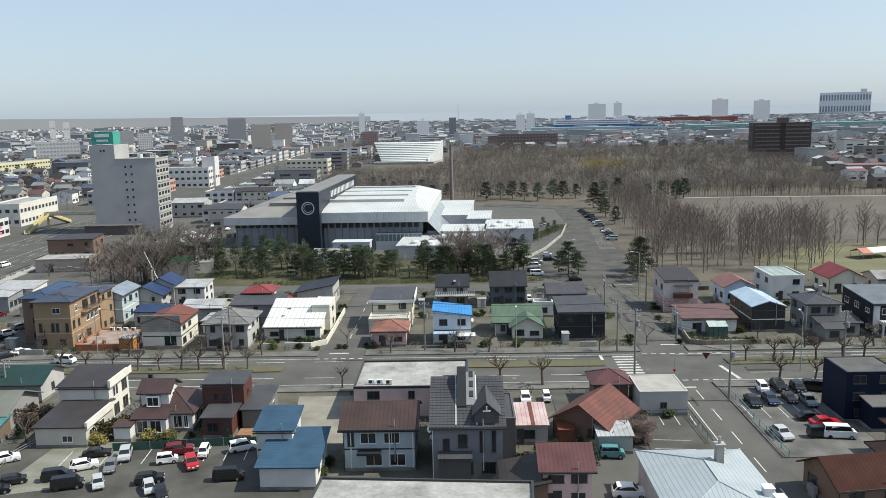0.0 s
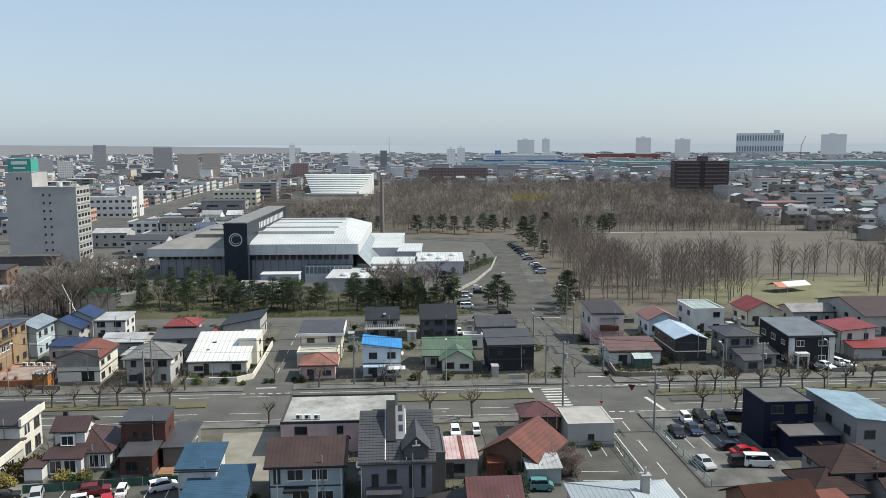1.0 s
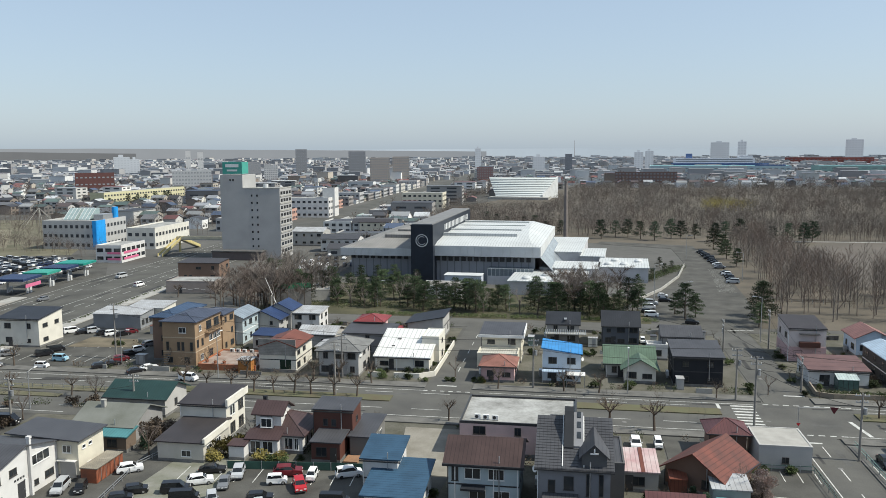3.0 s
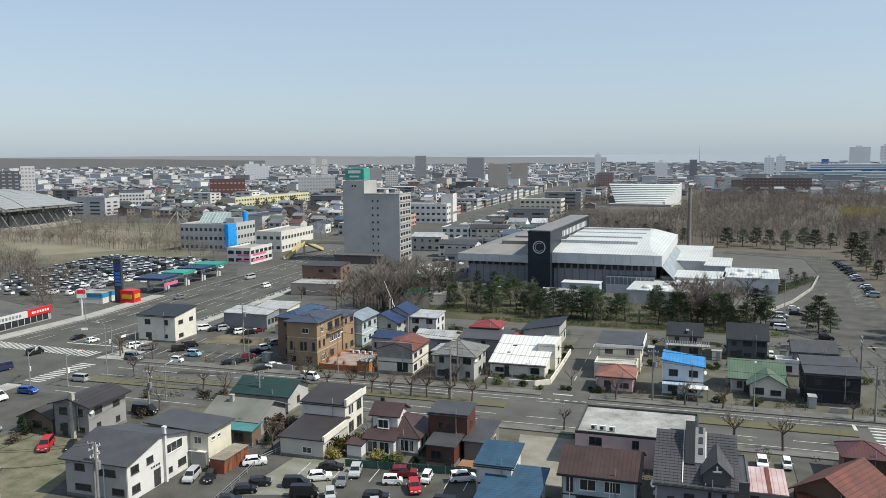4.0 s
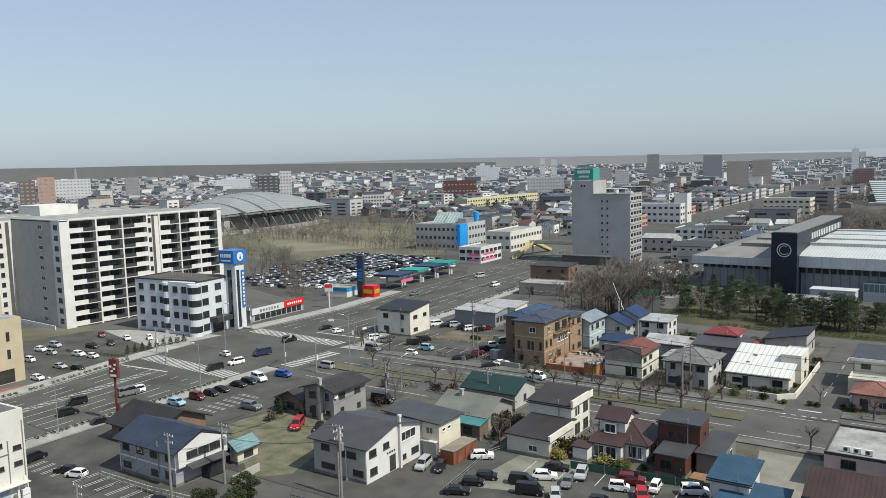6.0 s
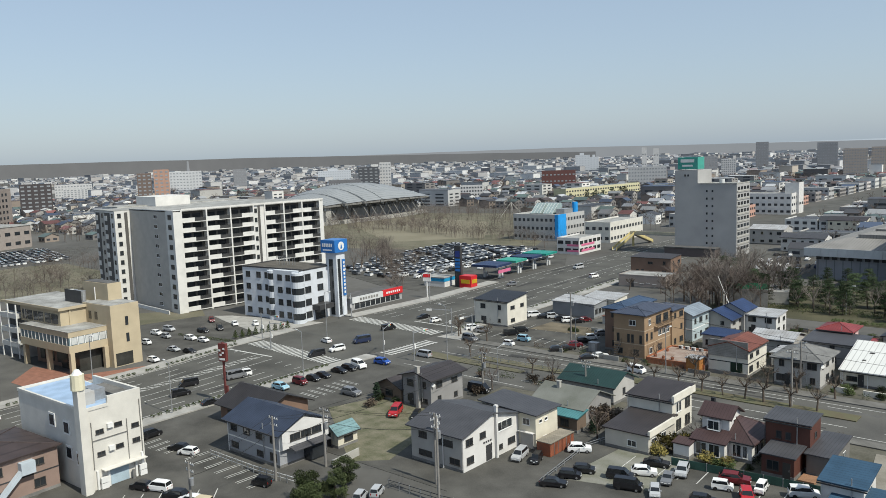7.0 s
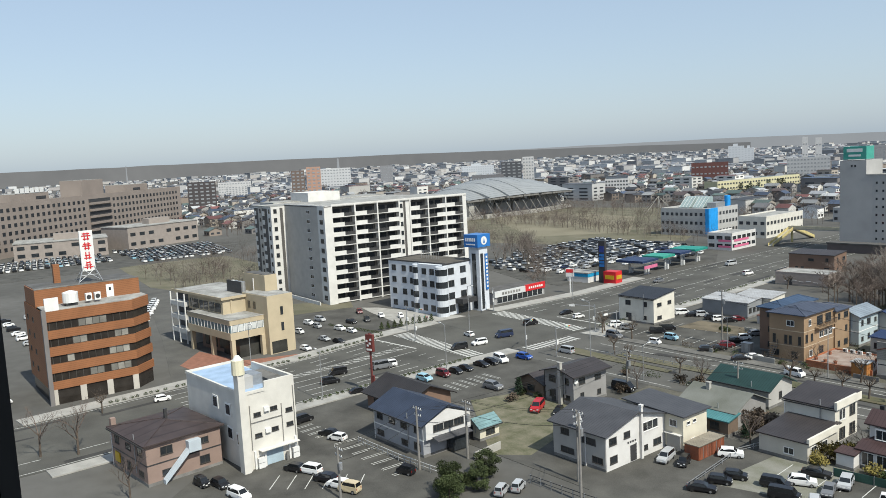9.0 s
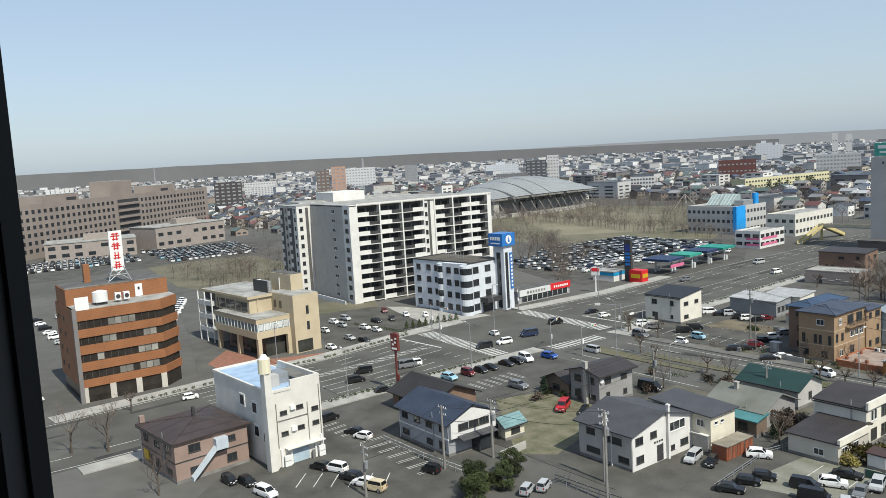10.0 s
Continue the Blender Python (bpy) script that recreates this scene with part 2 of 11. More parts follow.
# roads
FAR_KERB = [(-147, -40), (-150.5, 15.5), (-154.5, 45), (-156.5, 70), (-162.3, 93), (-165, 118), (-165.8, 165), (-173, 219), (-178, 278), (-185, 345)]
NEAR_KERB = [(-122, -40), (-124.5, 15.5), (-126.8, 45), (-129, 70), (-131, 93), (-131.4, 118), (-135, 165), (-141, 219), (-147, 278), (-157, 345)]
MAIN_FAR = [(-171, 345), (-177, 420), (-194, 640), (-228, 1050), (-264, 1500)]
slab("main_road", NEAR_KERB + FAR_KERB[::-1], 0.05, asphalt, "worn grey asphalt of the wide main road", "road")
slab("main_road_far", ribbon(MAIN_FAR, 26), 0.05, asphalt, "asphalt of the main road running on to the town", "road")
slab("side_street", [S(-118, 112.5), S(-80, 113), S(-50, 119.5), S(150, 119.5), S(150, 135.5), S(-118, 135.8)], 0.058, asphalt_old, "faded asphalt of the tree-lined side street", "road")
slab("cross_street_south", quad(31.8, 38.0, 40, 119.8), 0.062, asphalt_old, "patched asphalt of the narrow cross street", "road")
slab("cross_street_north", quad(31.4, 39.2, 135.2, 196), 0.062, asphalt_old, "asphalt of the cross street to the park", "road")
slab("side_lane", quad(-25.2, -18.0, 135.2, 188), 0.062, asphalt_old, "asphalt lane between the houses", "road")
slab("back_lane", quad(-78, 34, 186, 190), 0.066, asphalt_old, "asphalt lane along the park edge", "road")
slab("park_road", [(20, 190), (30.5, 190), (33, 226), (32.5, 280), (29, 330), (27.5, 362), (-12, 372), (-14, 362), (18, 350), (20.5, 303), (17, 272), (4, 228), (-2, 214), (6, 204)], 0.07, asphalt_lot, "asphalt car park and drive of the sports hall", "road")
slab("orange_side_street", [(-153, 41.5), (-157.5, 51), (-200, 60), (-282, 80), (-300, 76), (-282, 70), (-201, 53)], 0.056, asphalt_old, "asphalt street beside the orange office block", "road")
slab("yard_lane", [S(-62, 66), S(-56, 66), S(-53.5, 100), S(-60, 100), S(-66, 92), S(-92, 84), S(-92, 72), S(-64, 72)], 0.054, asphalt_lot, "asphalt yard lane between the houses", "road")

# pavements with real kerbs
slab("sidewalk_main_far", ribbon([(-152.6, 15), (-156.8, 45), (-158.8, 70), (-164.6, 93), (-167.2, 112)], 4.4), 0.19, pave, "pale concrete pavement along the main road", "pavement")
slab("sidewalk_main_near", ribbon([(-122.6, 15), (-125.0, 45), (-127.2, 70), (-129.1, 93), (-129.8, 107)], 3.4), 0.19, pave, "pale concrete pavement along the main road", "pavement")
slab("sidewalk_main_far_north", ribbon([(-167.6, 131), (-168.2, 165), (-173.0, 196)], 4.4), 0.19, pave, "pale concrete pavement along the main road", "pavement")
slab("sidewalk_main_near_north", ribbon([(-131.0, 136), (-133.2, 165), (-139.2, 219), (-143, 250)], 3.4), 0.19, pave, "pale concrete pavement along the main road", "pavement")
slab("corner_plaza", [(-130.5, 127.5), (-124, 128.5), (-124.5, 136), (-130.5, 136.5)], 0.17, pave, "pale paved street corner", "pavement")
slab("sidewalk_far_a", quad(-112, -26, 135.8, 138.6), 0.20, street_pave, "grey pavement of the side street", "pavement")
slab("sidewalk_far_b", quad(-17.5, 31, 135.8, 138.9), 0.20, street_pave, "grey pavement of the side street", "pavement")
slab("sidewalk_far_c", quad(39.5, 150, 135.8, 138.9), 0.20, street_pave, "grey pavement of the side street", "pavement")
slab("sidewalk_near_a", quad(-48, 31.5, 117.2, 119.5), 0.20, street_pave, "grey pavement of the side street", "pavement")
slab("sidewalk_near_b", quad(38.5, 150, 117.2, 119.5), 0.20, street_pave, "grey pavement of the side street", "pavement")
median_soil = mat("median soil", (0.125, 0.112, 0.082), 0.95, 0.35, 0.4, 0.4, stain=(0.085, 0.085, 0.045), fine=5)
slab("median_a", quad(-74, -30.5, 127.2, 130.2), 0.22, lawn, "grassy planted strip with concrete kerb", "median")
slab("median_e", quad(-103, -78, 125.0, 127.6), 0.20, median_soil, "bare planted strip with concrete kerb", "median")
slab("median_b", quad(-9, 23.5, 128.0, 131.0), 0.22, lawn, "grassy planted strip with concrete kerb", "median")
slab("median_c", quad(44, 150, 128.0, 131.2), 0.22, lawn, "grassy planted strip with concrete kerb", "median")
slab("median_d", [S(-116, 120.6), S(-88, 121.2), S(-88, 122.8), S(-116, 124.8)], 0.22, median_soil, "grassy planted strip with concrete kerb", "median")

# lots and yards
slab("concrete_lot", [(-32.5, 113.5), (-24, 114), (-21.5, 96.5), (-29, 96.5)], 0.08, mat("weathered lot concrete", (0.235, 0.22, 0.19), 0.95, 0.3, 0.35, 0.3, stain=(0.165, 0.15, 0.12), fine=6), "weathered beige concrete parking lot", "pavement")
slab("gravel_lot", [(-63, 95), (-51, 96.5), (-49, 84), (-60, 80)], 0.047, gravel, "pale gravel of the parking yard", "ground")
slab("neighbour_lot", [(-62, 82), (-50, 96), (-34, 98.5), (-22, 96), (-22, 70), (-60, 68)], 0.038, asphalt_lot, "dark asphalt parking yard", "pavement")
slab("corner_lot", [(-125.5, 130), (-91, 136.5), (-94, 163), (-127, 163)], 0.075, asphalt_lot, "asphalt parking lot at the crossing", "pavement")
slab("earth_patch", [(-118.5, 147), (-102, 149.5), (-103.5, 156), (-119, 156)], 0.11, earth, "bare brown earth patch", "ground")
slab("restaurant_lot", [(-125.4, 72), (-88.5, 82), (-93, 108), (-127.6, 107)], 0.05, asphalt_lot, "asphalt customer parking lot", "pavement")
slab("meadow_yard", [(-108, 79), (-86, 66), (-82, 70), (-90, 92), (-104, 94)], 0.062, mat("vacant lot ground", (0.165, 0.150, 0.110), 0.95, 0.3, 0.45, 0.5, stain=(0.062, 0.070, 0.032), fine=4), "patchy dry grass of the vacant lot", "lawn")
slab("hair_lot", [(-123, 47), (-124.5, 63), (-112, 66), (-84, 64), (-76, 44), (-98, 22), (-106, 30)], 0.05, asphalt_lot, "asphalt parking lot with white bays", "pavement")
slab("office_forecourt", [(-158, 50), (-172, 48.5), (-182, 56), (-166, 60), (-162, 72), (-159.5, 72)], 0.09, mat("red paving", (0.27, 0.13, 0.09), 0.9, 0.2, 0.8), "reddish brick paving", "pavement")
slab("tower_forecourt", [(-162.5, 74), (-166.5, 112), (-197, 112), (-213, 95), (-205, 86)], 0.055, asphalt_lot, "asphalt tenants' parking lot", "pavement")
slab("tower_lawn", [(-206, 88), (-224, 96), (-212, 112), (-203, 108)], 0.09, grass, "dry grass strip before the apartment block", "lawn")
slab("tower_walk", [(-168, 104), (-167, 122), (-196, 112.5), (-200, 109), (-190, 107)], 0.10, pave, "pale concrete forecourt", "pavement")
slab("dealer_lot", [(-182, 170), (-176, 240), (-198, 272), (-222, 284), (-262, 268), (-262, 240), (-248, 184), (-200, 170)], 0.06, asphalt_lot, "asphalt of the car dealer's yard", "pavement")
slab("hotel_lot", [(-126, 262), (-88, 300), (-100, 380), (-138, 380), (-126, 300)], 0.06, asphalt_lot, "asphalt hotel parking lot", "pavement")
slab("hospital_lot", [(-365, 30), (-376, 92), (-378, 136), (-440, 176), (-452, 150), (-456, 108), (-432, 88), (-448, 46), (-430, 20)], 0.06, asphalt_lot, "asphalt hospital car park", "pavement")
slab("right_lot", [S(38.6, 92), S(38.6, 117), S(52, 117), S(52, 92)], 0.08, mat("worn lot concrete", (0.135, 0.132, 0.124), 0.9, 0.35, 0.3, 0.2), "grey concrete parking lot", "pavement")
slab("rear_lot", [S(13, 106), S(31, 106.5), S(31, 117), S(13, 117)], 0.07, asphalt_lot, "asphalt yard behind the shops", "pavement")
slab("bay_yard", [(17, 84), (25, 84), (24.6, 108), (17, 107)], 0.075, asphalt_lot, "asphalt parking bays", "pavement")

for i, (u0, u1, v0, v1) in enumerate(((-100, -26, 138.6, 184.4), (-17.5, 31.0, 138.9, 184.4), (39.6, 125, 138.9, 190), (-48, 12.8, 84, 117.2), (52.2, 95, 78, 117.2), (-96, -62, 92, 117.0))):
    slab("yard_ground_%d" % (i + 1), quad(u0, u1, v0, v1), 0.03, yard_m, "trodden earth and patchy grass of the house yards", "ground")

# road paint
lines = Mesh()
Z = 0.072
for v in (120.6, 134.2):
    dashes(lines, S(-78 if v < 125 else -112, v), S(-26 if v > 130 else 29, v), 0.15, 200, 1, Z)
dashes(lines, S(-16, 134.2), S(30, 134.2), 0.15, 200, 1, Z)
for u0, u1 in ((40, 150),):
    dashes(lines, S(u0, 120.6), S(u1, 120.6), 0.15, 300, 1, Z)
    dashes(lines, S(u0 + 3, 134.2), S(u1, 134.2), 0.15, 300, 1, Z)
dashes(lines, S(-26, 134.2), S(-17, 134.2), 0.3, 0.8, 0.7, Z)
dashes(lines, S(31, 134.6), S(45, 134.6), 0.3, 0.9, 0.7, Z)
dashes(lines, S(31, 120.6), S(42, 120.6), 0.3, 0.9, 0.7, Z)
for v in (124.0, 132.5):
    dashes(lines, S(-76, v), S(20, v), 0.15, 5, 5, Z)
    dashes(lines, S(46, v), S(150, v), 0.15, 5, 5, Z)
dashes(lines, S(-26, 127.9), S(-10, 127.9), 0.15, 0.01, 30, Z)
for i in range(9):   # pedestrian crossing over the side street
    v = 121.2 + i * 1.45
    lines.add([(*S(25.6, v), Z), (*S(29.2, v), Z), (*S(29.2, v + 0.6), Z), (*S(25.6, v + 0.6), Z)], [(0, 1, 2, 3)])
lines.add([(*S(23.4, 131.4), Z), (*S(23.9, 131.4), Z), (*S(23.9, 134), Z), (*S(23.4, 134), Z)], [(0, 1, 2, 3)])
lines.add([(*S(43, 121), Z), (*S(43.6, 121), Z), (*S(42.6, 127.6), Z), (*S(42.0, 127.6), Z)], [(0, 1, 2, 3)])
dashes(lines, S(31.9, 117.3), S(35.4, 117.3), 0.45, 9, 1, 0.08)
dashes(lines, S(35.0, 80), S(35.0, 117), 0.15, 4, 4, 0.08)
dashes(lines, S(32.4, 60), S(32.4, 117), 0.15, 90, 4, 0.08)
dashes(lines, S(35.6, 140), S(39, 140), 0.45, 9, 1, 0.08)
dashes(lines, S(-24, 137.4), S(-20.5, 137.4), 0.45, 9, 1, 0.08)
dashes(lines, S(-21.6, 140), S(-21.6, 180), 0.15, 3, 4, 0.08)
dashes(lines, (22, 192.5), (29, 193), 0.3, 9, 1, 0.08)
# west arm of the side street
for v, a, b in ((114.2, -112, -82), (117.4, -112, -80), (126.0, -112, -104), (131.0, -112, -78)):
    dashes(lines, S(a, v), S(b, v), 0.15, 5 if v in (117.4, 131.0) else 200, 4, Z)
structure("side_street_markings", lines, paint, "worn white lane lines and crossing bars", "road marking")

lines = Mesh()


def main_at(y, f):
    """A point on the main road: f from -1 at the far kerb to 1 at the near one."""
    for (x0, y0), (x1, y1), (p0, q0), (p1, q1) in zip(FAR_KERB, FAR_KERB[1:], NEAR_KERB, NEAR_KERB[1:]):
        if y <= y1:
            k = (y - y0) / (y1 - y0)
            a, b = x0 + k * (x1 - x0), p0 + k * (p1 - p0)
            return ((a + b) / 2 + f * (b - a) / 2, y)


def main_line(f, y0, y1, width, dash, gap):
    y = y0
    while y < y1:
        e = min(y + min(dash, 12), y1)
        dashes(lines, main_at(y, f), main_at(e, f), width, 99, 1, Z)
        y = e + (gap if dash < 50 else 0)


for f, dash, gap in ((-0.94, 99, 0), (-0.72, 5, 5), (-0.5, 5, 5), (-0.28, 99, 0), (-0.14, 99, 0), (0.1, 99, 0), (0.34, 5, 5), (0.56, 5, 5), (0.78, 5, 5), (0.94, 99, 0)):
    main_line(f, -20 if abs(f) > 0.9 or f == 0.56 else 40, 92, 0.16, dash, gap)
    if f not in (-0.28, -0.14, 0.78):
        main_line(f, 137, 338, 0.16, dash, gap)
for k in range(16):       # hatched turning strip
    y = 42 + 3.0 * k
    dashes(lines, main_at(y, -0.27), main_at(y + 3.5, -0.15), 0.3, 9, 1, Z)
dashes(lines, main_at(91, -0.92), main_at(93, 0.0), 0.5, 99, 1, Z)
dashes(lines, main_at(137, 0.05), main_at(138, 0.95), 0.5, 99, 1, Z)


def zebra(a, b, length, n):
    """Crossing bars between two kerb points; each bar runs along the traffic."""
    a, b = Vector(a), Vector(b)
    d = (b - a).normalized()
    q = Vector((-d.y, d.x)) * length / 2
    for i in range(n):
        p = a + (b - a) * ((i + 0.25) / n)
        e = p + (b - a) * (0.5 / n)
        lines.add([(*(p - q), Z), (*(e - q), Z), (*(e + q), Z), (*(p + q), Z)], [(0, 1, 2, 3)])


zebra(main_at(98.5, -0.95), main_at(98.5, 0.95), 4.4, 26)
zebra(main_at(130.5, -0.95), main_at(130.5, 0.95), 4.4, 26)
zebra((-128.4, 109.5), (-128.4, 124), 4.0, 13)
structure("main_road_markings", lines, paint, "white lane lines, hatching and zebra crossings", "road marking")

bays = Mesh()


def bay_lines(p, q, n, length, width=0.12, double=False):
    """Parking bay lines: n of them between p and q, standing off to the left of that line."""
    p, q = Vector(p), Vector(q)
    d = (q - p).normalized()
    k = Vector((-d.y, d.x)) * length
    for i in range(n):
        s = p + (q - p) * i / max(1, n - 1)
        for o in ((-0.25, 0.25) if double else (0,)):
            dashes(bays, s + d * o, s + d * o + k, width, 99, 1, 0.09)


bay_lines((-114.8, 91), (-114.0, 77.5), 8, -4.8, 0.13, True)
bay_lines((-115.6, 49.5), (-109.6, 50.4), 4, 3.5, 0.13, True)
bay_lines((-104.9, 51.2), (-89.0, 51.6), 7, 3.9, 0.13, True)
bay_lines((-99.5, 40), (-92, 49), 6, -4.6, 0.13, False)
bay_lines((-126, 134), (-98, 138), 11, 5, 0.12)
bay_lines((-122, 146), (-98, 149.5), 10, 5, 0.12)
bay_lines((-56, 88), (-26, 92), 13, 4.6, 0.12)
bay_lines(S(39.5, 104.6), S(51.5, 104.6), 6, 5, 0.12)
bay_lines((18.0, 104), (24.4, 104.3), 4, 3.6, 0.12)
bay_lines((17.6, 85), (17.6, 99), 6, -5, 0.12)
bay_lines((31.5, 245), (32.6, 290), 20, 5, 0.12)
structure("parking_bay_lines", bays, paint, "white parking bay lines", "road marking")

# mended strips and patches of asphalt
r5 = random.Random(8)
mended = {"dark_road_patches": Mesh(), "pale_road_patches": Mesh()}


def mend(p, q, width, z):
    """One mended strip from p to q."""
    mended[r5.choice(("dark_road_patches", "pale_road_patches"))].add([(x, y, z) for x, y in ribbon([p, q], width)], [(0, 1, 2, 3)])


for lane in (121.9, 125.2, 131.7, 133.3):
    u = -98.0
    while u < 130:
        L_ = r5.uniform(1.5, 9.0)
        if r5.random() < 0.45:
            mend(S(u, lane), S(u + L_, lane + r5.uniform(-0.1, 0.1)), r5.uniform(0.3, 1.3), 0.065)
        u += L_ + r5.uniform(1, 6)
for lane in (33.4, 36.6):
    v = 62.0
    while v < 190:
        L_ = r5.uniform(1.5, 7.0)
        if r5.random() < 0.4 and not 110 < v < 138:
            mend(S(lane, v), S(lane, v + L_), r5.uniform(0.3, 1.0), 0.07)
        v += L_ + r5.uniform(1, 5)
for f in (-0.83, -0.61, -0.38, 0.22, 0.45, 0.67, 0.86):
    y = 8.0
    while y < 320:
        L_ = r5.uniform(4, 16)
        if r5.random() < 0.45 and not 84 < y < 134:
            mend(main_at(y, f), main_at(y + L_, f), r5.uniform(0.4, 1.8), 0.061)
        y += L_ + r5.uniform(2, 10)
for nm, mm in (("dark_road_patches", asphalt_patch), ("pale_road_patches", asphalt_pale)):
    tagged(structure(nm, mended[nm], mm, "mended strips of asphalt on the roads", "road"), kind="stuff")
m = Mesh()
for u, v in ((-40, 123), (8, 122.5), (30, 126), (60, 124), (-70, 133), (35, 108), (34, 150), (-22, 150), (-60, 124), (90, 123)):
    x, y = S(u, v)
    m.tube((x, y, 0.06), (x, y, 0.085), 0.36, 0.36, 14)
tagged(structure("manhole_covers", m, concrete_dark, "round iron manhole covers in the roads", "manhole cover"), kind="stuff")

# ---- windows, houses ----
WIN = {}


def window_data(w, h, dark, split):
    key = (round(w, 2), round(h, 2), dark, split)
    if key not in WIN:
        t = 0.07
        m = Mesh()
        m.box(-w / 2, w / 2, -0.06, 0.0, 0, t).box(-w / 2, w / 2, -0.06, 0.0, h - t, h)
        m.box(-w / 2, -w / 2 + t, -0.06, 0.0, t, h - t).box(w / 2 - t, w / 2, -0.06, 0.0, t, h - t)
        m.box(-w / 2 - 0.05, w / 2 + 0.05, -0.11, 0.0, -0.06, 0.0)
        for i in range(1, split):
            x = -w / 2 + w * i / split
            m.box(x - 0.03, x + 0.03, -0.05, 0.0, t, h - t)
        p = Mesh().box(-w / 2 + t, w / 2 - t, -0.025, -0.002, t, h - t)
        WIN[key] = (m.data("window", frame_d if dark else frame_w), p.data("pane", glass))
    return WIN[key]


def face_at(face, w, d, u, z, cx=0.0, cy=0.0):
    """Pose on a wall of a box w by d: u metres from its left end seen from outside."""
    x, y, r = {"S": (-w / 2 + u, -d / 2, 0), "E": (w / 2, -d / 2 + u, 90), "N": (w / 2 - u, d / 2, 180), "W": (-w / 2, d / 2 - u, -90)}[face]
    return pose(cx + x, cy + y, z, 0, 0, r)


def window(parent, face, w, d, u, z, ww, wh, dark=True, split=2, cx=0.0, cy=0.0, name="window"):
    fr, pn = window_data(ww, wh, dark, split)
    ob = part(name, fr, None, parent, at=face_at(face, w, d, u, z, cx, cy))
    part("pane", pn, None, ob)
    return ob


def door(parent, face, w, d, u, ww=0.95, wh=2.05, material=None, cx=0.0, cy=0.0, z=0.15):
    m = Mesh().box(-ww / 2, ww / 2, -0.05, 0, 0, wh)
    ob = part("door", m, material or metal_d, parent, at=face_at(face, w, d, u, z, cx, cy))
    part("door_handle", Mesh().box(ww * 0.32, ww * 0.36, -0.1, -0.05, 0.95, 1.2), metal_g, ob)
    return ob


def roof_mesh(kind, w, d, h, rise, over, cx=0.0, cy=0.0, thick=0.16, seam=0.0):
    """Roof slabs over a box. kind: gable_x or gable_y (the ridge's axis), hip, flat, or shed_N/S/E/W (the high side)."""
    m = Mesh()
    if kind.startswith("gable") or kind.startswith("shed"):
        alongx = kind in ("gable_x", "shed_N", "shed_S")
        half, run = (d / 2, w / 2) if alongx else (w / 2, d / 2)
        c, a0 = (cy, cx) if alongx else (cx, cy)
        if kind.startswith("gable"):
            s = rise / half
            top = [(-half - over, h - over * s), (0, h + rise), (half + over, h - over * s)]
        else:
            up = 1 if kind[-1] in "NE" else -1
            s = rise / (2 * half) * up
            top = [(-half - over, h + rise / 2 - (half + over) * s), (half + over, h + rise / 2 + (half + over) * s)]
        prof = [(c + p, z) for p, z in top] + [(c + p, z + thick) for p, z in reversed(top)]
        if not alongx:
            prof = prof
        m.slide(prof, "x" if alongx else "y", a0 - run - over, a0 + run + over)
        if seam:
            k = a0 - run - over + seam / 2
            while k < a0 + run + over:
                for (p0, z0), (p1, z1) in zip(top, top[1:]):
                    pr = [(c + p0, z0 + thick), (c + p1, z1 + thick), (c + p1, z1 + thick + 0.05), (c + p0, z0 + thick + 0.05)]
                    m.slide(pr, "x" if alongx else "y", k - 0.02, k + 0.02)
                k += seam
    elif kind == "hip":
        W2, D2 = w / 2 + over, d / 2 + over
        hh = h - over * rise / min(w, d) * 2
        rl = max(0.0, abs(W2 - D2))
        if W2 >= D2:
            r = [(cx - rl, cy, h + rise), (cx + rl, cy, h + rise)]
        else:
            r = [(cx, cy - rl, h + rise), (cx, cy + rl, h + rise)]
        lo = [(cx - W2, cy - D2), (cx + W2, cy - D2), (cx + W2, cy + D2), (cx - W2, cy + D2)]
        vs = [(*p, hh) for p in lo] + [(*p, hh + thick) for p in lo] + [(r[0][0], r[0][1], r[0][2] + thick), (r[1][0], r[1][1], r[1][2] + thick)]
        fs = [(0, 3, 2, 1), (0, 1, 5, 4), (1, 2, 6, 5), (2, 3, 7, 6), (3, 0, 4, 7)]
        fs += [(4, 5, 9, 8), (5, 6, 9), (6, 7, 8, 9), (7, 4, 8)] if W2 >= D2 else [(4, 5, 8), (5, 6, 9, 8), (6, 7, 9), (7, 4, 8, 9)]
        m.add(vs, fs)
        b = 0.09
        for a, q in ((4, 8), (5, 9 if W2 >= D2 else 8), (6, 9), (7, 8 if W2 >= D2 else 9)):
            m.tube(vs[a], vs[q], b, b, 5)
        m.tube(vs[8], (vs[9][0] + 0.01, vs[9][1], vs[9][2]), b, b, 5)
    else:
        m.box(cx - w / 2 + 0.2, cx + w / 2 - 0.2, cy - d / 2 + 0.2, cy + d / 2 - 0.2, h - 0.1, h + 0.06)
    return m


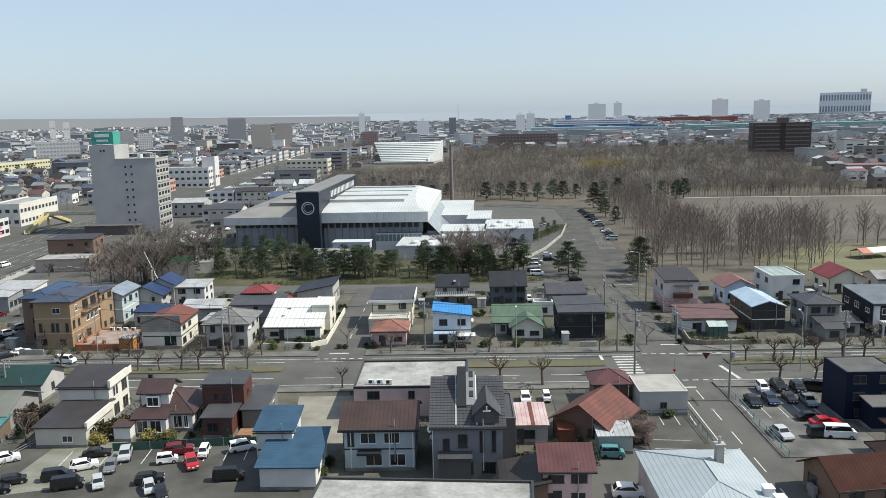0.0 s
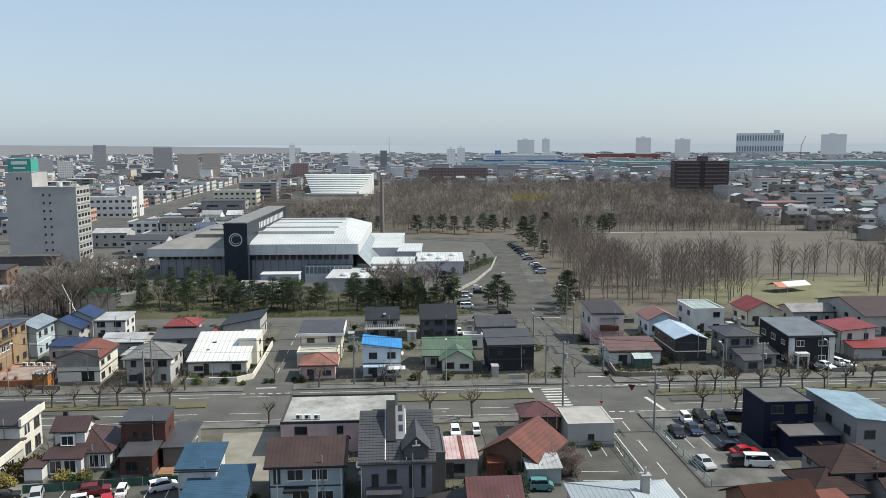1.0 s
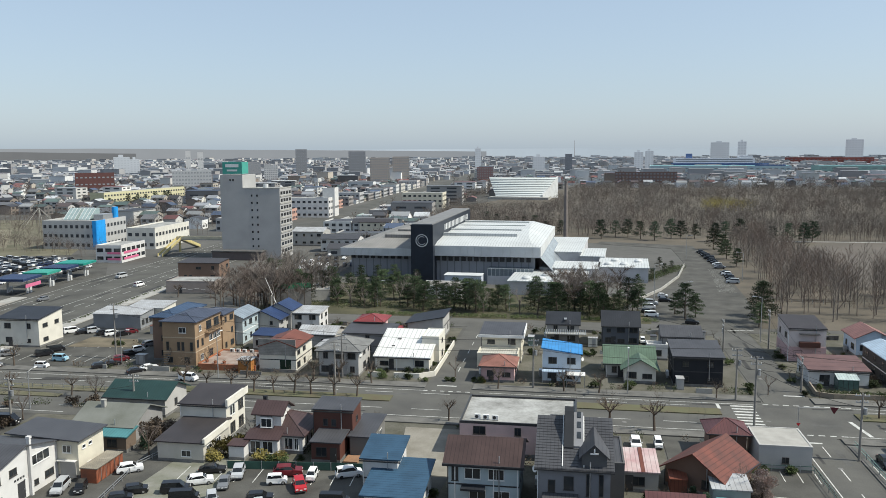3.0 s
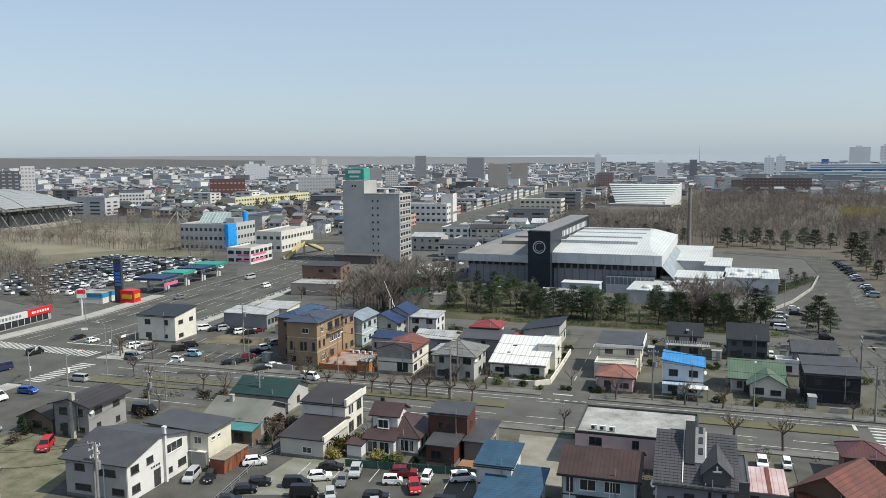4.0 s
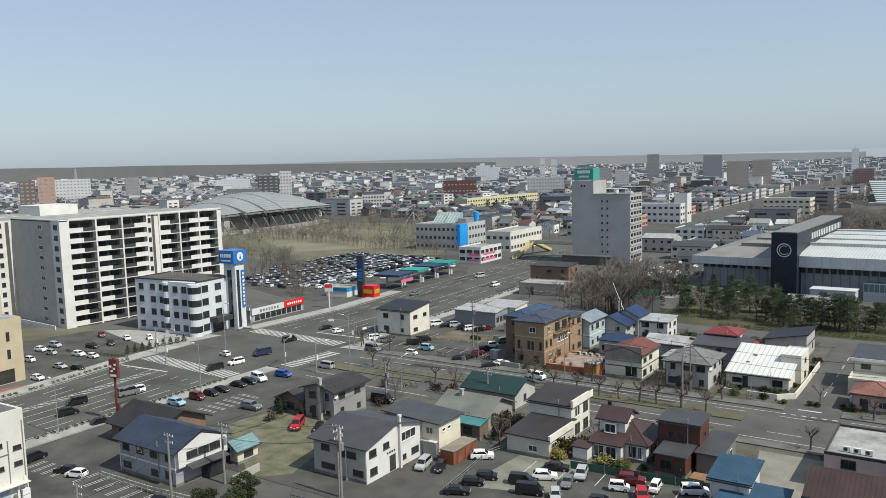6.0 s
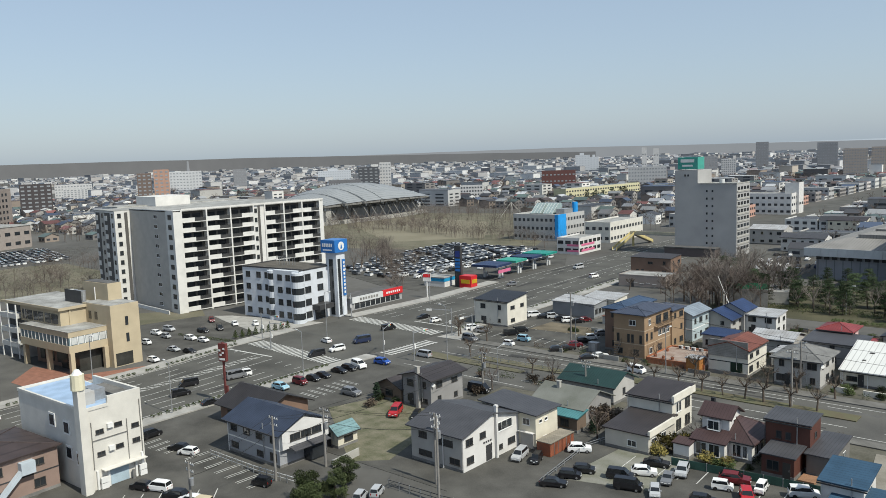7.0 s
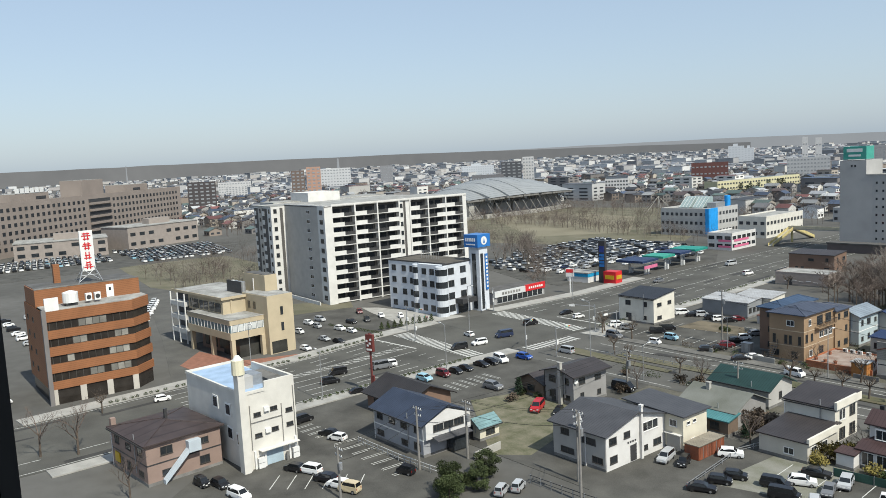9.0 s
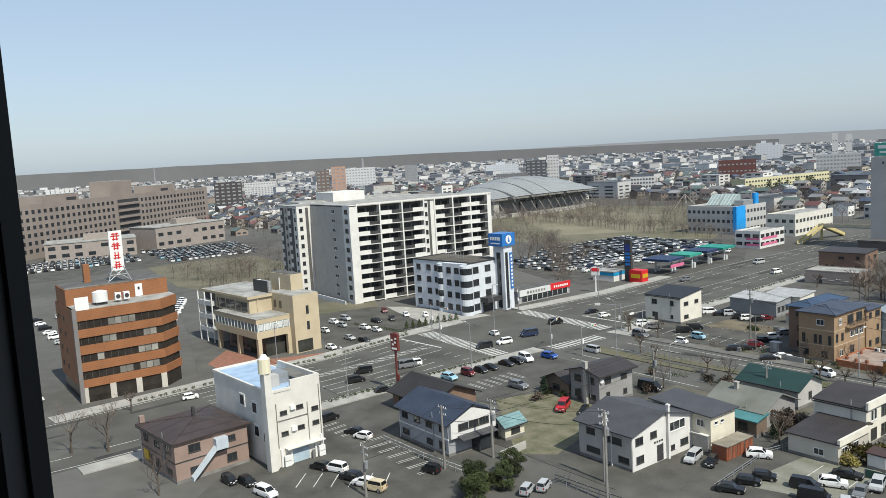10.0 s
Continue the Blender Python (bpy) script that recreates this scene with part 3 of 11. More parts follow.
def wall_mesh(kind, w, d, h, rise, cx=0.0, cy=0.0, z0=0.0):
    m = Mesh()
    x0, x1, y0, y1 = cx - w / 2, cx + w / 2, cy - d / 2, cy + d / 2
    if kind == "gable_x":
        m.slide([(y0, z0), (y1, z0), (y1, h), (cy, h + rise), (y0, h)], "x", x0, x1)
    elif kind == "gable_y":
        m.slide([(x0, z0), (x1, z0), (x1, h), (cx, h + rise), (x0, h)], "y", y0, y1)
    elif kind in ("shed_N", "shed_S"):
        a, b = (h, h + rise) if kind[-1] == "N" else (h + rise, h)
        m.slide([(y0, z0), (y1, z0), (y1, b), (y0, a)], "x", x0, x1)
    elif kind in ("shed_E", "shed_W"):
        a, b = (h, h + rise) if kind[-1] == "E" else (h + rise, h)
        m.slide([(x0, z0), (x1, z0), (x1, b), (x0, a)], "y", y0, y1)
    else:
        m.box(x0, x1, y0, y1, z0, h)
    return m


def block(t, w, d, h, wall, roofm, kind="gable_x", rise=1.6, over=0.5, cx=0.0, cy=0.0, z0=0.0, wins="S3 E2 W2", dark=True, seam=0.0, foot=True, rng=None, parapet=0.5, storey=2.75, split=2, ww=1.5, wh=1.15, cap=None):
    """One volume of a building with its wall, roof and windows, as parts of the thing t."""
    rng = rng or random.Random(int(w * 100 + d * 10 + h + cx * 7))
    part("wall", wall_mesh(kind, w, d, h, rise, cx, cy, z0), wall, t)
    if kind == "flat":
        part("roof", roof_mesh(kind, w, d, h, rise, over, cx, cy), roofm, t)
        m = Mesh()
        p = 0.2
        m.box(cx - w / 2 - 0.03, cx + w / 2 + 0.03, cy - d / 2 - 0.03, cy - d / 2 + p, h, h + parapet)
        m.box(cx - w / 2 - 0.03, cx + w / 2 + 0.03, cy + d / 2 - p, cy + d / 2 + 0.03, h, h + parapet)
        m.box(cx - w / 2 - 0.03, cx - w / 2 + p, cy - d / 2 + p, cy + d / 2 - p, h, h + parapet)
        m.box(cx + w / 2 - p, cx + w / 2 + 0.03, cy - d / 2 + p, cy + d / 2 - p, h, h + parapet)
        part("parapet", m, cap or wall, t)
    else:
        part("roof", roof_mesh(kind, w, d, h, rise, over, cx, cy, seam=seam), roofm, t)
    if foot and z0 == 0:
        m = Mesh()
        m.box(cx - w / 2 - 0.04, cx + w / 2 + 0.04, cy - d / 2 - 0.04, cy + d / 2 + 0.04, 0, 0.45)
        part("foundation", m, concrete_dark, t)
    floors = max(1, round((h - z0) / storey))
    for spec in wins.split():
        face, n = spec[0], int(spec[1:])
        L = w if face in "SN" else d
        for k in range(floors):
            z = z0 + (h - z0) / floors * k + (h - z0) / floors * 0.34
            for i in range(n):
                if rng.random() < 0.1:
                    continue
                a = min(ww * rng.choice((0.6, 1.0, 1.15)), L / n * 0.82)
                b = min(wh * rng.choice((0.75, 1.0, 1.0)), (h - z0) / floors * 0.55)
                window(t, face, w, d, L * (i + 0.5) / n + rng.uniform(-0.15, 0.15), z, a, b, dark, split, cx, cy)


def house(name, label, x, y, w, d, h, wall, roofm, kind="gable_x", rise=1.6, over=0.5, yaw=None, wins="S3 E2 W2", dark=True, seam=0.0, category="house", group="houses", chimney=None, doorway="S", dish=False, **k):
    t = thing(name, label, category, x, y, 0, GRID if yaw is None else yaw, group)
    block(t, w, d, h, wall, roofm, kind, rise, over, wins=wins, dark=dark, seam=seam, **k)
    if doorway:
        L = w if doorway in "SN" else d
        door(t, doorway, w, d, L * 0.3)
    if chimney:
        px, py, pz = chimney
        part("chimney", Mesh().cbox(px, py, pz - 1.4, 0.55, 0.55, 1.7).cbox(px, py, pz + 0.3, 0.68, 0.68, 0.12), concrete, t)
    rg = random.Random(int(abs(x) * 13 + abs(y) * 7))
    if kind != "flat" and group == "houses" and category == "house":
        ox, oy = rg.uniform(-0.25, 0.25) * w, rg.uniform(-0.3, -0.1) * d
        part("gutter", Mesh().box(-w / 2 - over, w / 2 + over, -d / 2 - over - 0.1, -d / 2 - over, h - 0.28, h - 0.12) if kind in ("gable_x", "hip", "shed_N") else Mesh().box(w / 2 + over, w / 2 + over + 0.1, -d / 2 - over, d / 2 + over, h - 0.28, h - 0.12), metal_d, t)
        part("downpipe", Mesh().cbox(-w / 2 - 0.06, -d / 2 - 0.06, 0.0, 0.09, 0.09, h - 0.1), rg.choice((frame_w, metal_d)), t)
        part("flue_pipe", Mesh().tube((w * 0.22, -d / 2 - 0.16, 1.2), (w * 0.22, -d / 2 - 0.16, h + 0.9), 0.07, 0.07, 6), metal_g, t)
        tk = part("oil_tank", Mesh().cbox(-w / 2 - 0.55, d * 0.1, 0.55, 0.5, 1.3, 0.8), rg.choice((frame_w, metal_g, W("tank beige", (0.45, 0.40, 0.30)))), t, "kerosene tank on a low stand")
        part("tank_stand", Mesh().cbox(-w / 2 - 0.55, d * 0.1, 0, 0.36, 1.0, 0.55), metal_g, tk)
        if h > 4.6 and rg.random() < 0.6:
            part("eave_band", Mesh().box(-w / 2 - 0.03, w / 2 + 0.03, -d / 2 - 0.03, d / 2 + 0.03, h / 2 - 0.09, h / 2 + 0.09), rg.choice((frame_w, metal_d)), t)
    if dish:
        part("satellite_dish", Mesh().tube((w / 2 + 0.1, -d / 2 + 0.5, h - 1.0), (w / 2 + 0.32, -d / 2 + 0.32, h - 0.95), 0.1, 0.36, 10).tube((w / 2, -d / 2 + 0.55, h - 1.0), (w / 2 + 0.12, -d / 2 + 0.5, h - 1.0), 0.03, 0.03, 5), frame_w, t)
    return t


def more(t, *a, **k):
    block(t, *a, **k)
    return t


def ac_unit(x, y, z, yaw=0):
    """An outdoor air-conditioning unit with its fan grille."""
    t = thing("air_conditioner", "white outdoor air-conditioning unit", "air conditioner", x, y, z, yaw, "outdoor air conditioners")
    part("casing", Mesh().cbox(0, 0, 0.08, 0.85, 0.32, 0.65), frame_w, t)
    part("fan_grille", Mesh().tube((-0.12, -0.16, 0.4), (-0.12, -0.19, 0.4), 0.25, 0.24, 12), metal_d, t)
    for s in (-0.3, 0.3):
        part("foot", Mesh().cbox(s, 0, 0, 0.08, 0.36, 0.08), concrete_dark, t)
    return t


# ---- houses beyond the side street ----
grey_wall = W("light grey", (0.42, 0.41, 0.39))
mid_grey = W("mid grey", (0.27, 0.265, 0.26))
dark_grey = W("charcoal", (0.03, 0.032, 0.036), spec=0.12)
white_wall = W("white", (0.62, 0.61, 0.59))
cream_wall = W("cream", (0.62, 0.58, 0.47))
ivory = W("ivory", (0.66, 0.63, 0.55))
pink_wall = W("pink", (0.57, 0.38, 0.37))
pale_pink = W("pale pink", (0.62, 0.45, 0.43))
blue_wall = W("pale blue", (0.50, 0.60, 0.70))
navy_wall = W("navy", (0.009, 0.014, 0.034), rough=0.6, spec=0.12)
tan_wall = W("tan", (0.30, 0.208, 0.13))
brown_wall = W("brown", (0.20, 0.13, 0.095))
redbrown_wall = W("red-brown", (0.10, 0.042, 0.032), rough=0.55)
bluegrey_wall = W("blue-grey", (0.40, 0.47, 0.49))
roof_dark = R("dark grey", (0.072, 0.072, 0.078))
roof_black = R("black", (0.028, 0.03, 0.036))
roof_navy = R("navy blue", (0.025, 0.045, 0.11))
roof_blue = R("bright blue", (0.04, 0.23, 0.52), gap=0.6)
roof_slate = R("slate blue", (0.038, 0.085, 0.14), "Y", 0.5)
roof_red = R("red", (0.23, 0.045, 0.045))
roof_rust = R("rust-brown", (0.18, 0.062, 0.04))
roof_maroon = R("maroon", (0.115, 0.048, 0.048))
roof_brown = R("brown", (0.066, 0.041, 0.037), "X", 0.5)
roof_choc = R("chocolate", (0.05, 0.043, 0.043))
roof_green = R("green", (0.105, 0.158, 0.11))
roof_dgreen = R("dark green", (0.021, 0.052, 0.048))
roof_teal = R("teal", (0.08, 0.23, 0.24))
roof_white = R("white", (0.66, 0.66, 0.63), "X", 0.9, var=0.05)
roof_pale = R("pale grey", (0.42, 0.43, 0.44), "X", 0.6, stain=(0.27, 0.26, 0.25))
roof_flat = mat("flat roof membrane", (0.35, 0.35, 0.335), 0.85, 0.3, 0.3, 0.2, stain=(0.155, 0.15, 0.138), fine=2.5)
roof_flatd = mat("dark flat roof", (0.11, 0.108, 0.105), 0.9, 0.3, 0.4, 0.2)

t = house("white_roof_house", "low house under a white sloping metal roof", -42.2, 149.8, 10.5, 11.5, 2.7, ivory, roof_white, "shed_N", 2.6, 0.4, wins="S3 E2")
more(t, 3.4, 7.5, 5.4, ivory, roof_white, "flat", cx=4.6, cy=3.4, wins="E1", parapet=0.2)
part("skylight", Mesh().cbox(-2.0, 1.5, 4.3, 0.8, 0.8, 0.25), frame_d, t)
part("skylight", Mesh().cbox(-2.6, -1.6, 3.6, 0.6, 0.6, 0.25), frame_d, t)
for px in (-5.0, -1.0):
    part("porch_post", Mesh().cbox(px, -6.0, 0, 0.15, 0.15, 2.6), frame_w, t)

w_ = thing("garden_wall", "low white rendered garden wall", "wall", kind="", group="garden walls")
for a, b in (((-46.8, 138.6), (-43.6, 138.8)), ((-42.0, 139.0), (-37.2, 139.3)), ((-37.2, 139.3), (-34.8, 141.6)), ((-34.8, 141.6), (-35.4, 152.0)), ((-35.4, 152.0), (-36.4, 166))):
    part("wall_panel", Mesh().prism(ribbon([a, b], 0.25), 0, 1.0), ivory, w_)

house("dark_roof_house", "grey house with a black sloping metal roof", -44.0, 174.0, 8.0, 9.5, 3.7, grey_wall, roof_black, "shed_E", 1.5, 0.5, wins="S2 E2")
t = house("red_roof_house", "pinkish house with two tiers of red roof", -54.5, 165.0, 5.4, 6.0, 5.4, pale_pink, roof_red, "hip", 0.8, 0.7, wins="S2 E1")
more(t, 10.0, 7.0, 4.3, mid_grey, roof_dark, "shed_N", 0.5, 0.4, cx=1.4, cy=-6.8, wins="S1 E1")
more(t, 9.0, 7.6, 2.9, pale_pink, roof_red, "hip", 0.9, 0.6, cx=1.2, cy=-0.2, wins="E2", foot=False)
house("grey_hip_house", "grey two-storey house under a hipped tile roof", -52.6, 142.0, 7.6, 8.6, 5.1, grey_wall, mat("grey roof tiles", (0.19, 0.19, 0.185), 0.8, 0.25, 0.5, 0.4, ribs=(0.35, "Y")), "hip", 1.5, 0.7, wins="S3 E3", dish=True)
t = house("facade_house", "white shop-house with a tall weathered facade", -65.0, 142.6, 7.2, 9.5, 5.0, ivory, roof_rust, "gable_y", 1.2, 0.3, wins="E3", doorway="")
part("facade", Mesh().box(-3.8, 3.6, -4.95, -4.76, 3.4, 6.5), mat("weathered panel", (0.30, 0.285, 0.26), 0.9, 0.3, 0.5, 0.3, ribs=(0.3, "Z")), t)
part("facade_band", Mesh().box(-3.8, 3.6, -5.0, -4.76, 0.0, 0.7), concrete_dark, t)
part("shop_window", Mesh().box(0.4, 2.6, -4.82, -4.77, 0.7, 2.5), mat("dark green glass", (0.012, 0.03, 0.02), 0.15), t)
house("pale_box_house", "pale house with a flat silver roof", -73.6, 175.0, 7.0, 6.6, 4.3, white_wall, roof_pale, "shed_N", 0.4, 0.3, wins="S2 E2")
house("grey_low_house", "low house with grey sheet roof", -64.6, 160.0, 8.0, 7.5, 3.3, grey_wall, roof_pale, "gable_x", 1.0, 0.4, wins="S2 E2")
house("small_white_house", "small white house between grey neighbours", -58.6, 150.8, 5.0, 6.0, 2.8, white_wall, roof_pale, "shed_E", 0.5, 0.3, wins="S1 E1", doorway="")
t = house("blue_roof_house", "grey house with stepped navy metal roofs", -81.0, 168.6, 7.6, 7.6, 4.2, grey_wall, roof_navy, "gable_y", 1.7, 0.6, wins="S2 E2")
more(t, 6.0, 6.5, 5.2, grey_wall, roof_navy, "gable_y", 1.5, 0.5, cx=1.6, cy=5.2, wins="E2", foot=False)
slate_grey = R("slate grey", (0.060, 0.072, 0.105))
t = house("tan_apartment_house", "tan three-storey apartment house with slate roofs", -85.6, 143.2, 6.8, 12.0, 9.2, tan_wall, slate_grey, "hip", 0.9, 0.5, wins="", category="apartment house", doorway="")
more(t, 4.8, 13.0, 9.0, brown_wall, R("slate blue roof", (0.045, 0.075, 0.13)), "hip", 0.9, 0.5, cx=-5.6, cy=5.0, wins="S1")
more(t, 5.4, 6.0, 8.2, tan_wall, slate_grey, "hip", 0.8, 0.4, cx=1.0, cy=8.6, wins="E2", foot=False)
window(t, "S", 6.8, 12.0, 4.2, 6.9, 1.5, 1.1, False, 2)
for u in (1.0, 3.3, 4.2, 6.0):
    window(t, "S", 6.8, 12.0, u, 3.4, 0.6, 1.7, True, 1)
for u in (1.4, 5.0):
    window(t, "S", 6.8, 12.0, u, 0.9, 1.2, 1.2, True, 2)
for u, z, a, b in ((1.0, 3.9, 0.8, 1.5), (3.0, 3.9, 0.8, 1.4), (6.6, 4.0, 1.4, 1.2), (8.4, 4.0, 1.4, 1.2), (10.2, 4.0, 1.4, 1.2), (2.2, 6.9, 0.9, 1.2), (6.0, 6.6, 2.2, 1.7), (9.4, 6.6, 2.2, 1.7), (2.6, 1.0, 1.2, 1.2), (6.6, 1.0, 1.6, 1.3)):
    window(t, "E", 6.8, 12.0, u, z, a, b, b > 1.25, 2)
part("balcony", Mesh().box(3.4, 4.3, -2.0, 5.2, 6.05, 6.2), tan_wall, t)
bars = Mesh()
for i in range(25):
    bars.cbox(4.26, -1.95 + i * 0.295, 6.2, 0.04, 0.04, 1.0)
part("balcony_rail", bars.box(4.22, 4.3, -2.0, 5.2, 7.15, 7.22), metal_d, t)
for z in (3.15, 6.0):
    part("trim_band", Mesh().box(-3.43, 3.43, -6.03, 6.03, z - 0.12, z + 0.04), W("cream trim", (0.45, 0.36, 0.26)), t)
for k in range(8):
    part("stair_step", Mesh().box(-3.0, -1.7, -8.8 + k * 0.33, -8.4 + k * 0.33, 0.2 + 0.34 * k, 0.28 + 0.34 * k), metal_d, t)
part("stair_rail", Mesh().slide([(-8.8, 0.3), (-6.1, 3.0), (-6.1, 4.0), (-8.8, 1.3), (-8.8, 1.22), (-6.18, 3.9), (-6.18, 3.05)], "x", -1.72, -1.66), metal_d, t)
t = house("bluegrey_house", "blue-grey house with silver roof", -84.0, 160.0, 5.2, 9.0, 6.2, bluegrey_wall, R("silver blue", (0.22, 0.26, 0.30)), "gable_y", 1.1, 0.4, wins="S1 E3")
t = thing("terrace", "orange-walled roof terrace with white deck", "terrace", -75.0, 143.0, 0, GRID)
part("deck", Mesh().box(-6.2, 5.5, -6.0, 5.0, 0.0, 1.0), mat("faded deck", (0.30, 0.255, 0.225), 0.85, 0.3, 0.6, stain=(0.20, 0.13, 0.10)), t)
for a in ((-6.2, 5.5, -6.2, -6.0), (-6.2, 5.5, 5.0, 5.25), (-6.4, -6.2, -6.0, 5.0)):
    part("orange_wall", Mesh().box(*a, 0.0, 1.25), mat("orange paint", (0.38, 0.14, 0.07), 0.6, 0.2, 0.5), t)
part("kiosk", Mesh().box(2.6, 5.2, -7.6, -5.2, 0.0, 2.6), mat("orange timber", (0.40, 0.17, 0.05), 0.7, 0.2, 1), t)
part("kiosk_roof", Mesh().box(2.4, 5.4, -7.8, -5.0, 2.6, 2.75), roof_pale, t)
t = thing("shed_pavilion", "small shed with navy flat roof", "shed", -74.5, 155.5, 0, GRID)
block(t, 6.0, 5.0, 3.2, grey_wall, roof_navy, "shed_N", 0.4, 0.3, wins="S2")

t = house("cream_house", "cream two-storey house with dark sloping roof", -24.3, 157.8, 7.8, 8.4, 5.7, cream_wall, roof_dark, "shed_N", 0.5, 0.5, wins="S2 E2", doorway="")
more(t, 7.8, 5.0, 2.9, cream_wall, R("cream canopy", (0.5, 0.48, 0.42)), "flat", cx=-0.3, cy=-7.0, wins="S2", parapet=0.35)
part("gutter_band", Mesh().box(-4.5, 4.5, -4.9, -4.75, 5.2, 5.75).box(4.4, 4.55, -4.75, 4.6, 5.2, 6.3), frame_w, t)
house("pink_house", "small pink house with a red-brown hipped roof", -22.8, 143.2, 6.0, 6.2, 3.1, pink_wall, mat("red-brown tiles", (0.26, 0.12, 0.095), 0.8, 0.25, 0.5, 0.4, ribs=(0.35, "Y")), "hip", 1.2, 0.5, wins="S2 E1")
t = house("light_blue_house", "pale blue two-storey house with bright blue roof", -11.4, 145.2, 6.8, 7.0, 5.5, W("white-blue", (0.56, 0.63, 0.69)), roof_blue, "shed_W", 0.9, 0.3, wins="S2 E2", dish=True)
part("porch_roof", Mesh().box(-3.4, 0.6, -5.8, -4.2, 2.6, 2.75), R("pale blue", (0.4, 0.5, 0.6)), t)
part("carport_roof", Mesh().box(0.8, 4.2, -6.0, -3.6, 2.2, 2.3), white_wall, t)
for px in (0.9, 4.1):
    part("carport_post", Mesh().cbox(px, -5.9, 0, 0.1, 0.1, 2.2), metal_g, t)
t = house("black_roof_house", "grey house with black roof and white balcony", -13.6, 175.5, 6.8, 8.0, 4.5, mid_grey, roof_black, "gable_x", 1.8, 0.4, wins="S2 E1")
part("balcony_floor", Mesh().box(-3.8, 5.0, -6.2, -4.0, 2.6, 2.75), concrete, t)
for i in range(19):
    part("baluster", Mesh().cbox(-3.7 + i * 0.47, -6.15, 2.75, 0.2, 0.05, 1.0), frame_w, t)
part("roof_ladder", Mesh().cbox(0.5, -2.4, 5.4, 0.6, 3.0, 0.1), metal_g, t)
house("navy_roof_house", "charcoal house under a steep black roof", -1.3, 175.8, 7.6, 7.6, 4.5, W("slate", (0.10, 0.11, 0.125)), roof_black, "gable_x", 2.4, 0.4, wins="S3 E1")
t = house("green_roof_house", "older house with faded green hipped roofs", 0.6, 152.0, 8.4, 8.4, 2.9, grey_wall, roof_green, "gable_x", 2.2, 0.7, wins="S3 E1")
more(t, 5.6, 4.0, 2.8, ivory, roof_green, "gable_y", 1.6, 0.7, cx=1.6, cy=-5.4, wins="S2")
house("black_house", "black two-storey box house with shallow roof", 12.4, 149.0, 8.4, 8.6, 5.4, dark_grey, roof_dark, "shed_N", 0.9, 0.35, wins="S2 W1", ww=0.9, wh=0.9, doorway="")
t = house("grey_back_house", "grey house with dark roof behind the black one", 10.8, 168.6, 7.6, 8.0, 4.4, mid_grey, roof_dark, "gable_x", 1.4, 0.4, wins="S2 W1")
more(t, 4.0, 3.0, 2.8, white_wall, roof_pale, "flat", cx=-5.0, cy=-5.0, wins="S1")

t = house("pink_corner_house", "white and pink two-storey corner house", 34.7, 171.2, 7.0, 9.0, 6.6, W("pinkish white", (0.60, 0.52, 0.49)), roof_choc, "shed_N", 0.9, 0.15, wins="S2 W2", doorway="")
part("pink_base", Mesh().box(-3.56, 3.56, -4.56, 4.56, 0.0, 3.0), pink_wall, t)
part("balcony", Mesh().box(-1.6, 2.2, -5.6, -4.4, 3.1, 4.1), redbrown_wall, t)
part("balcony_awning", Mesh().box(-1.6, 2.2, -5.4, -4.4, 5.6, 5.7), metal_d, t)
t = house("conservatory_house", "low white house with glass conservatory", 36.6, 153.4, 10.0, 7.8, 3.0, white_wall, R("red-brown", (0.14, 0.078, 0.07), "Y", 2.2), "shed_N", 0.7, 0.3, wins="S2 W2")
part("conservatory", Mesh().box(-0.8, 2.6, -6.2, -4.0, 0.0, 2.0), mat("greenhouse glass", (0.10, 0.16, 0.14), 0.1, 0.2, 1), t)
part("conservatory_roof", Mesh().slide([(-6.4, 2.0), (-4.0, 2.7), (-4.0, 2.78), (-6.4, 2.08)], "x", -0.9, 2.7), mat("greenhouse roof", (0.45, 0.52, 0.50), 0.25, 0.2, 1, ribs=(0.5, "X")), t)
for i in range(5):
    part("glazing_bar", Mesh().cbox(-0.8 + i * 0.85, -6.22, 0, 0.06, 0.06, 2.05), metal_d, t)
w_ = thing("block_wall", "low weathered concrete block garden wall", "wall", group="garden walls")
for a, b in ((S(41.0, 140.5), S(41.6, 148)), (S(41.0, 140.5), S(43.5, 139.6)), (S(43.5, 139.6), S(53.5, 139.9))):
    part("wall_panel", Mesh().prism(ribbon([a, b], 0.25), 0, 0.9), W("block", (0.26, 0.22, 0.17)), w_)
house("blue_gable_house", "pale blue house with brown gable roof", 48.4, 176.5, 6.6, 7.5, 4.0, blue_wall, R("brick brown", (0.26, 0.13, 0.11), "X"), "gable_y", 1.6, 0.5, wins="S2 W2")
house("white_cube_house", "white cube house with green-grey flat roof", 59.5, 181.7, 7.2, 10.4, 5.4, white_wall, mat("green-grey deck", (0.30, 0.36, 0.34), 0.7, 0.15, 0.5, ribs=(1.8, "X")), "flat", wins="S2 W2", parapet=0.3)
house("black_gable_house", "black-fronted house with pale blue roof", 47.6, 157.2, 6.2, 12.4, 4.9, W("black metal", (0.035, 0.035, 0.037), rough=0.5), R("pale blue", (0.40, 0.53, 0.66), "Y"), "gable_y", 1.0, 0.25, wins="W3", doorway="")
t = house("grey_tier_house", "grey two-storey house with tiered dark roofs", 57.6, 154.6, 6.0, 7.5, 5.6, mid_grey, roof_dark, "hip", 0.9, 0.6, wins="S2 W2", chimney=(1.6, 1.5, 7.4))
more(t, 7.2, 4.5, 2.7, mid_grey, roof_dark, "shed_N", 0.7, 0.5, cx=1.6, cy=-5.0, wins="S2")
more(t, 3.4, 3.4, 2.3, mid_grey, roof_dark, "gable_x", 0.5, 0.3, cx=-0.5, cy=-8.2, wins="S1")
